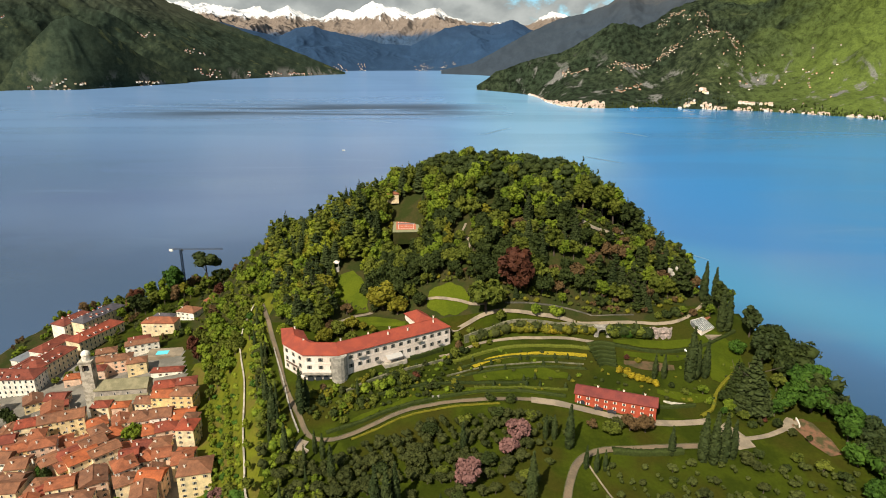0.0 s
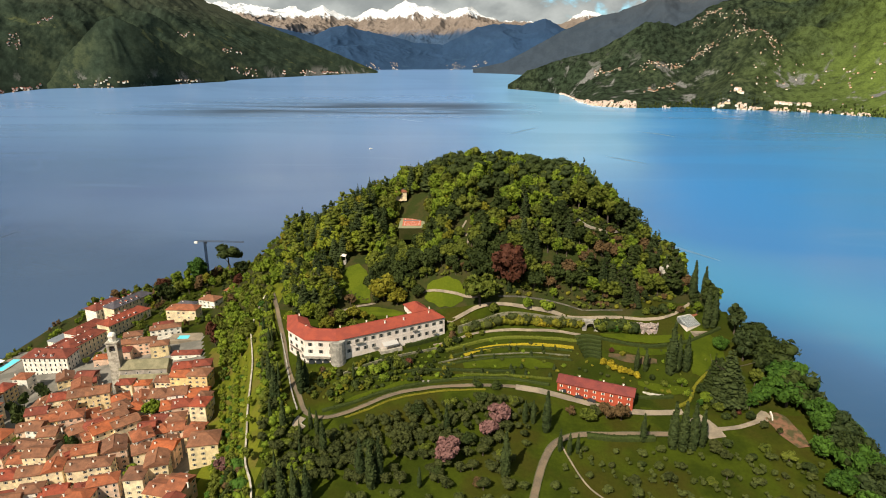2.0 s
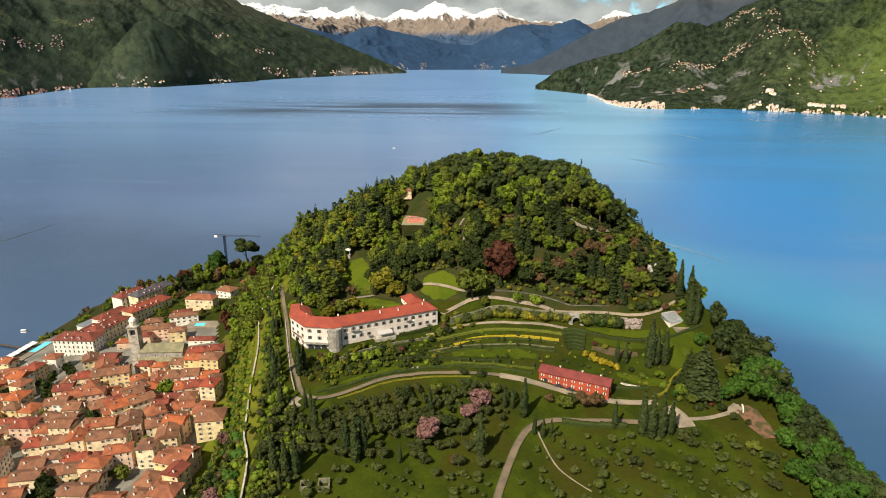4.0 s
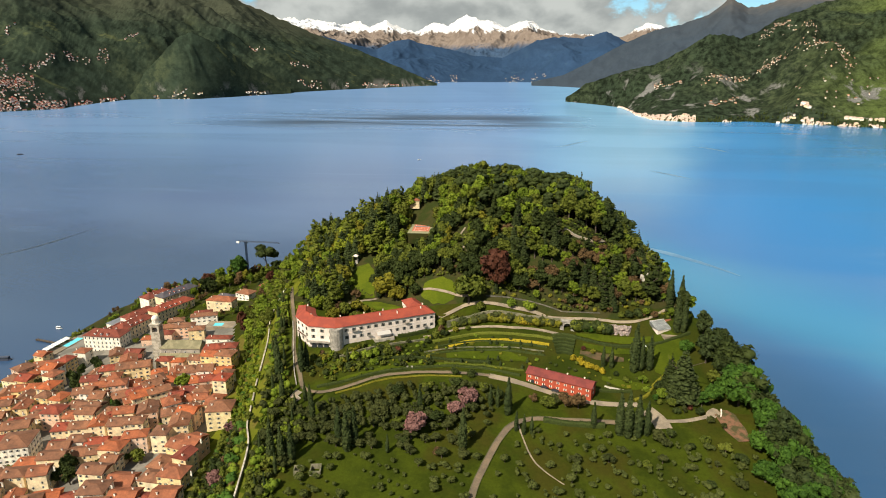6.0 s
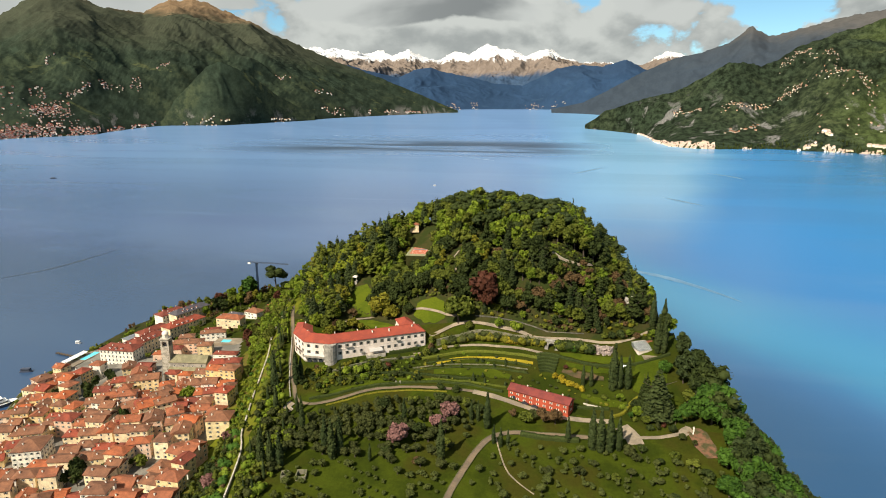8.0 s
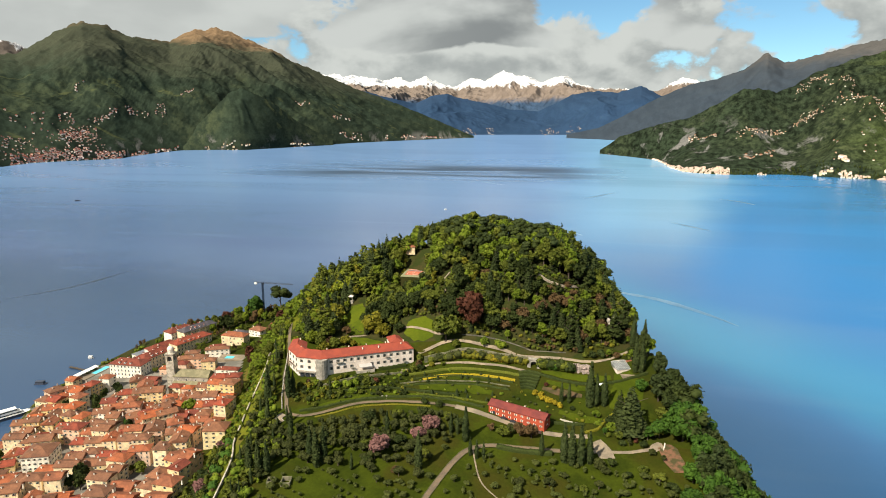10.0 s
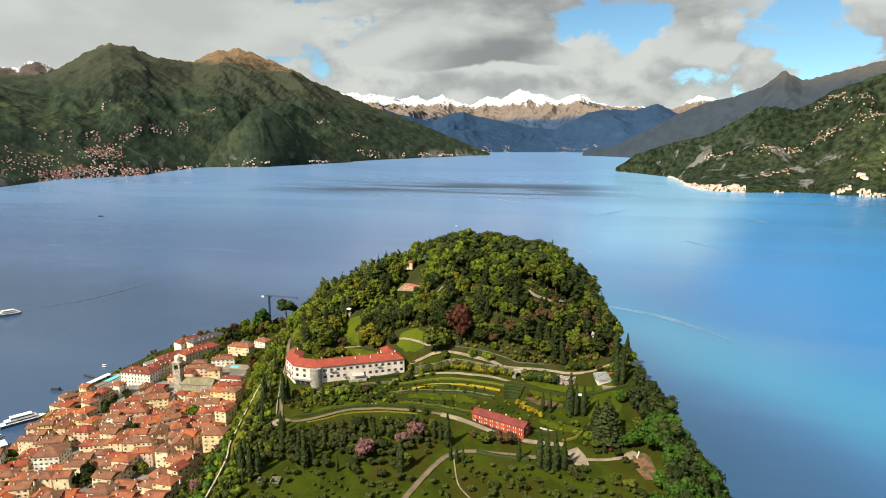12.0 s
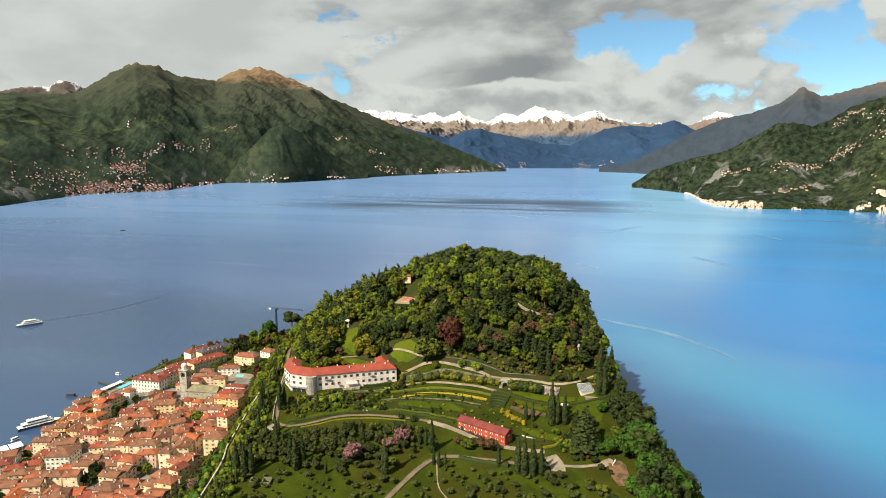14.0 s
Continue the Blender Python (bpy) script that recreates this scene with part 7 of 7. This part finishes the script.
def small_ruin(x, y, w, label):
    ob = empty("ruin", pose(x, y, ground(x, y), 0, 0, 12), label, "ruin", "stone ruins")
    for k, (a, b, c, d, h) in enumerate(((-w, w, -w, -w + 0.6, 2.0), (-w, w, w - 0.6, w, 2.8), (-w, -w + 0.6, -w + 0.6, w - 0.6, 2.4), (w - 0.6, w, -w + 0.6, w - 0.6, 1.8))):
        s = Shape()
        s.box(a, b, c, d, -1, h)
        part("wall", s, MOSSY, ob)
    s = Shape()
    s.box(-w + 0.6, w - 0.6, -w + 0.6, w - 0.6, -0.6, 0.15)
    part("floor", s, FLOOR, ob)


small_ruin(-32.5, 179, 2.6, "small roofless stone ruin in the meadow")
small_ruin(-41, 177.5, 1.9, "smaller roofless stone ruin in the meadow")


def castle():
    c = Crown(True)
    for k in range(7):
        c.lump((143 + 2.4 * math.sin(k * 2.4), 353 + 1.5 * math.cos(k * 2.4), 89 + k * 1.4), (2.4 - 0.2 * k, 1.8, 2.0), 2, 0.5)
    v, f = c.arrays()
    tagged(new("tower_ruin", mesh_from("tower_ruin", v, f, STONE)), "weathered stump of a stone tower among trees", "ruin")


castle()


def tennis():
    z = ground(-27, 427)
    ob = empty("tennis_court", pose(-27, 424, z + 2.4, 0, 0, 4), "red clay tennis court with a pale surround", "tennis court")
    s = Shape()
    s.box(-9.5, 9.5, -20, 20, -0.3, 0)
    part("surround", s, COURT_EDGE, ob)
    s = Shape()
    s.box(-9.3, 9.3, -19.8, 19.8, -9, -0.3)
    part("bank", s, FLOOR, ob)
    s = Shape()
    s.box(-7.0, 7.0, -14, 14, 0, 0.06)
    part("court", s, CLAY, ob)
    for a, b, c, d in ((-5.5, 5.5, -11.95, -11.7), (-5.5, 5.5, 11.7, 11.95), (-5.5, -5.3, -11.7, 11.7), (5.3, 5.5, -11.7, 11.7), (-4.1, 4.1, -6.5, -6.3), (-4.1, 4.1, 6.3, 6.5), (-0.1, 0.1, -6.3, 6.3)):
        s = Shape()
        s.box(a, b, c, d, 0.06, 0.1)
        part("line", s, WHITE, ob)
    s = Shape()
    s.box(-6.2, 6.2, -0.04, 0.04, 0.06, 1.0)
    part("net", s, METAL, ob)


tennis()
house(-38, 448, 10, 8, 6, 1, CREAM, TILE_A, "small cream hut with an orange roof by the tennis court", "hut", 3.0, chimneys=0, group="", z=ground(-38, 448) + 5, category="hut")


def temple():
    ob = empty("garden_temple", pose(-70, 374, ground(-70, 374) + 2), "small white garden temple at the edge of the lawn", "temple")
    s = Shape()
    s.box(-2, 2, -2, 2, -6, 0.4)
    part("base", s, STONE, ob)
    for a in (-1.6, 1.6):
        for b in (-1.6, 1.6):
            t = Shape()
            t.tube((a, b, 0.4), (a, b, 3.4), 0.25, 0.22, 8)
            part("column", t, STONE, ob)
    s = Shape()
    s.box(-2, 2, -2, 2, 3.4, 3.9)
    for i in range(4):
        e = [(-2, -2, 3.9), (2, -2, 3.9), (2, 2, 3.9), (-2, 2, 3.9)]
        s.face([e[i], e[(i + 1) % 4], (0, 0, 5)])
    part("roof", s, PALE, ob)


temple()


def gate_pillars():
    for x, y in ((-5, 262.4), (-2.4, 263)):
        ob = Shape()
        ob.box(-0.4, 0.4, -0.4, 0.4, -1, 1.6)
        ob.box(-0.55, 0.55, -0.55, 0.55, 1.6, 1.85)
        m = ob.mesh("gate_pillar", [STONE])
        p = new("gate_pillar", m)
        p.matrix_world = pose(x, y, ground(x, y))
        tagged(p, "pale stone gate pillar by the road", "pillar", "gate pillars")


gate_pillars()

# shrubs of the villa garden and the beds
BEDS = [(-64, 262, 4, "mid"), (-60, 266, 3, "brown"), (-56, 262, 4.5, "gold"), (-50, 264, 3.5, "olive"), (-58, 256, 3, "dark"), (-46, 258, 4, "mid"), (-40, 256, 4.5, "dark"), (-38, 264, 5, "bright"), (-32, 266, 5.5, "bright"), (-27, 269, 5, "bright"),
        (-33, 259, 4, "mid"), (-26, 262, 4, "bright"), (-20, 271, 5, "mid"), (-14, 276, 3.5, "red"), (-60, 249, 3.5, "mid"), (-52, 250, 4, "dark"), (-47, 247, 3, "mid"), (-20, 276, 4, "mid"), (-24, 273, 4.5, "dark"), (6, 297, 5, "mid")]
BEDS_EAST = [(12, 300, 4, "dark"), (9, 304, 4, "brown"), (18, 304, 3.5, "gold"), (26, 307, 3, "mid"), (8, 310, 5, "mid"), (16, 314, 4, "mid"), (130, 324, 5, "dark"), (136, 326, 5.5, "dark"), (126, 323, 4, "mid"), (142, 330, 4, "mid"),
             (118, 276, 3, "dark"), (124, 272, 3.5, "mid"), (134, 266, 3, "bright"), (140, 256, 3, "mid"), (148, 250, 3.5, "dark"), (156, 254, 3, "red"), (106, 293, 3, "gold"), (100, 296, 2.5, "red"), (24, 264, 4, "dark"), (34, 263, 4.5, "dark")]
for x, y, h, leaf in BEDS + BEDS_EAST:
    plant("shrub", "shrub", leaf, x, y, h, f"{WORDS[leaf]} rounded shrub in the terraced garden", "shrub", "garden shrubs")


def rock_garden():
    """Low mixed growth above the upper walk and beside the lawns."""
    spots = {}
    for k in range(360):
        x = -20 + 178 * ((k * 0.6180339) % 1)
        y = 323.5 + 20 * ((k * 0.7548777) % 1)
        if is_clear(x, y, 0.5) or (x < 14 and y < 336):
            continue
        leaf = ("dark", "mid", "brown", "olive", "gold", "mid")[k % 6]
        spots.setdefault(leaf, []).append((("shrub", "shrub", "round")[k % 3], x, y, (1.6, 2.6, 4.0)[k % 3] * (0.7 + 0.6 * ((k * 0.37) % 1))))
    for k in range(150):
        x = -64 + 74 * ((k * 0.6180339) % 1)
        lo = float(np.interp(x, [-64, -50, -30, 0, 10], [248, 246, 256, 266, 268]))
        hi = float(np.interp(x, [-64, -52, 4, 10], [268, 266, 298, 300]))
        y = lo + (hi - lo) * ((k * 0.7548777) % 1)
        leaf = ("mid", "dark", "bright", "mid", "olive", "dark", "gold")[k % 7]
        spots.setdefault(leaf, []).append((("shrub", "shrub", "round")[k % 3], x, y, (1.4, 2.4, 3.6)[k % 3] * (0.7 + 0.6 * ((k * 0.37) % 1))))
    for k in range(150):
        x = -46 + 205 * ((k * 0.6180339) % 1)
        y = float(np.interp(x, [-46, 0, 60, 100, 160], [252, 266, 274, 268, 262])) + 34 * ((k * 0.7548777) % 1) ** 1.5
        if x < 10 and y > 272 or (62 < x < 110 and y < 270):
            continue
        leaf = ("dark", "mid", "olive", "bright", "gold")[k % 5]
        spots.setdefault(leaf, []).append(("shrub", x, y, 0.9 + 1.3 * ((k * 0.37) % 1)))
    for k in range(150):
        x, y = 80 + 42 * ((k * 0.6180339) % 1), 360 + 20 * ((k * 0.7548777) % 1)
        if abs(y - float(np.interp(x, [80, 94, 103, 110, 122], [372, 366, 366, 369, 380]))) > 1.8:
            leaf = ("dark", "mid", "dark", "olive", "bright")[k % 5]
            spots.setdefault(leaf, []).append((("shrub", "round")[k % 2], x, y, (1.8, 3.4)[k % 2] * (0.7 + 0.6 * ((k * 0.37) % 1))))
    for leaf, some in spots.items():
        thicket("rock_garden", f"{WORDS[leaf]} low shrubs of the rock garden", "shrubs", some, leaf)


rock_garden()


# ---- villages on the far shores ----
def village(name, label, side, lines, walls, roof):
    """Small far-off houses strung along a hillside. lines: number, size, spread, and places as bearing and height share."""
    s = Shape()
    for n, size, spread, places in lines:
        A, U = [p[0] for p in places], [p[1] for p in places]
        for k in range(n):
            if k % 5 == 0:
                mid = rng.uniform(A[0], A[-1])
            az = min(A[-1], max(A[0], mid + rng.normal(0, 0.22)))
            u = min(0.97, max(0.003, float(np.interp(az, A, U)) + rng.normal(0, spread)))
            p, q = side_place(side, az, u)
            w, d, h = size * q * rng.uniform(0.7, 1.6), size * q * rng.uniform(0.6, 1.0), size * q * rng.uniform(0.35, 0.65)
            m = Matrix.Translation((p[0], p[1], p[2])) @ Matrix.Rotation(radians(-az + rng.uniform(-25, 25)), 4, "Z")
            mat = int(rng.integers(len(walls)))
            s.box(-w / 2, w / 2, -d / 2, d / 2, -h, h, mat, m)
            e = [m @ Vector((x, y, h)) for x, y in ((-w * 0.55, -d * 0.58), (w * 0.55, -d * 0.58), (w * 0.55, d * 0.58), (-w * 0.55, d * 0.58))]
            r = [m @ Vector((-w * 0.3, 0, h * 1.75)), m @ Vector((w * 0.3, 0, h * 1.75))]
            for f in ((e[0], e[1], r[1], r[0]), (e[2], e[3], r[0], r[1]), (e[1], e[2], r[1]), (e[3], e[0], r[0])):
                s.face(f, len(walls))
    tagged(new(name, s.mesh(name, walls + [roof])), label, "village", kind="stuff")


village("village_east", "bright lakeside village along the eastern shore", "mountain_east",
        [(300, 12, 0.018, [(8.2, 0.026), (12.9, 0.032)]), (36, 10, 0.006, [(6.6, 0.012), (8.2, 0.014)]), (110, 11, 0.006, [(13, 0.008), (34, 0.010)]), (14, 13, 0.003, [(20.7, 0.055), (22.6, 0.052)]), (16, 13, 0.002, [(23.8, 0.050), (26.3, 0.056)])],
        [OFFWHITE, CREAM, ROSE, OFFWHITE, WHITE], FADED)
village("village_hill", "pale hillside village on the eastern mountain", "mountain_east",
        [(230, 5.5, 0.026, [(13.2, 0.54), (16.2, 0.53), (18.4, 0.47), (21.4, 0.32), (24.0, 0.24)]), (110, 5.5, 0.022, [(17.2, 0.84), (18.2, 0.78), (20.4, 0.50), (22.5, 0.43)]), (34, 7, 0.015, [(9.2, 0.66), (11.6, 0.60)]),
         (50, 7, 0.07, [(20, 0.14), (31, 0.20)]), (20, 9, 0.04, [(13.5, 0.25), (19, 0.22)])], [ROSE, CHURCH_STONE, STONE, CHURCH_STONE, OFFWHITE], TILE_B)
# duller walls here carry the cloud shade over this town
village("village_west", "lakeside town under the western mountain", "mountain_west",
        [(330, 9.5, 0.012, [(-48.5, 0.012), (-44.5, 0.018), (-40.6, 0.008)]), (190, 7, 0.030, [(-52, 0.09), (-49, 0.07), (-44.5, 0.075), (-42, 0.06)]), (110, 9, 0.02, [(-45, 0.10), (-42.5, 0.11)]),
         (80, 9, 0.012, [(-43, 0.18), (-40.4, 0.236), (-37.2, 0.196)]), (34, 10, 0.03, [(-49, 0.20), (-44, 0.19)]), (8, 11, 0.01, [(-43.6, 0.40), (-42.2, 0.41)]), (14, 11, 0.008, [(-35.8, 0.25), (-34.8, 0.25)]),
         (12, 13, 0.008, [(-26.4, 0.25), (-25.0, 0.25)]), (14, 13, 0.01, [(-23, 0.20), (-21.4, 0.20)]), (40, 12, 0.006, [(-40, 0.008), (-36.4, 0.008)]), (70, 14, 0.02, [(-23, 0.03), (-18, 0.05), (-11.4, 0.12)])],
        [ROSE, CHURCH_STONE, OFFWHITE, STONE, CHURCH_STONE], TILE_C)
village("village_spur", "few pale houses at the foot of the dark spur", "mountain_west_spur",
        [(34, 12, 0.02, [(-35.5, 0.03), (-31, 0.02), (-24.5, 0.05)])], [OFFWHITE, STONE, CREAM], TILE_B)
village("village_north", "pale far village at the lake's end", "backdrop_blue_ridge",
        [(36, 15, 0.05, [(-12, 0.06), (-8, 0.06)]), (40, 15, 0.05, [(-4, 0.06), (0.5, 0.06)])], [OFFWHITE, ROSE, CREAM], TILE_B)


def far_trees():
    """Dark waterside trees between the far houses."""
    spots = []
    for k in range(420):
        az = rng.uniform(8.4, 34)
        u = 0.001 + 0.05 * rng.uniform(0, 1) ** 2
        p, q = side_place("mountain_east", az, u)
        spots.append((("cypress", "broad", "round")[k % 3], *p, (17, 14, 11)[k % 3] * q))
    vs, fs, ts, n = [], [], [], 0
    v0, f0 = BALL[1]
    for i, (habit, x, y, z, h) in enumerate(spots):
        slim = 0.16 if habit == "cypress" else 0.42
        for k in range(3):
            j = 1 + 0.35 * rng.normal(size=(len(v0), 1)) * 0.4
            v = v0 * j * (h * slim * (0.8 - 0.15 * k), h * slim * (0.8 - 0.15 * k), h * 0.3) + (x + rng.uniform(-1, 1), y + rng.uniform(-1, 1), z + h * (0.3 + 0.22 * k))
            vs.append(v)
            fs.append(f0 + n)
            ts.append(np.full(len(v), (i * 0.7548) % 1))
            n += len(v)
    me = mesh_from("shore_trees", np.concatenate(vs), np.concatenate(fs), LEAF["dark"], np.concatenate(ts))
    tagged(new("shore_trees", me), "dark trees along the far shores", "woodland", kind="stuff")


far_trees()


# ---- marks on the water ----
def water_mark(name, pts, width, label, mat=None):
    s = Shape()
    line = sides_of(curve_points(pts, 8.0))
    n = len(line)
    for i in range(n - 1):
        (p, a), (q, b) = line[i], line[i + 1]
        w0, w1 = (width * math.sin(math.pi * (k + 0.3) / n) * (1 + 0.5 * noise.noise((k * 0.6, width, 1.0))) for k in (i, i + 1))
        s.face([(p.x - a.x * w0, p.y - a.y * w0, 0.12), (q.x - b.x * w1, q.y - b.y * w1, 0.12), (q.x + b.x * w1, q.y + b.y * w1, 0.12), (p.x + a.x * w0, p.y + a.y * w0, 0.12)])
    tagged(new(name, s.mesh(name, [mat or FOAM])), label, "wake", kind="structure")


FOAM = material("broken_water", two_tone((0.145, 0.265, 0.39), (0.095, 0.205, 0.33), 0.02, 0.2), 0.3, spec=0.5)
CHURN = material("churned_water", two_tone((0.040, 0.062, 0.090), (0.028, 0.046, 0.070), 0.05, 0.3), 0.35, spec=0.4)
water_mark("wake_streak", [(134, 816), (176, 792), (223, 769), (258, 737), (289, 700), (311, 667)], 6.5, "pale streak of broken water")
water_mark("wake_ferry", [(-664, 541), (-645, 580), (-618, 639), (-606, 754)], 2.6, "dull dark wake behind the ferry", CHURN)

for pts, wide in (([(100, 1960), (138, 1972), (190, 2075), (240, 2160)], 6.0), ([(340, 1490), (372, 1440), (412, 1379)], 7.0), ([(-330, 2510), (-250, 2410), (-170, 2330)], 3.5), ([(70, 1300), (100, 1283), (126, 1250)], 2.4), ([(560, 2050), (610, 1980), (640, 1900)], 7.0)):
    water_mark("wind_streak", pts, wide, "faint pale streak on the lake")
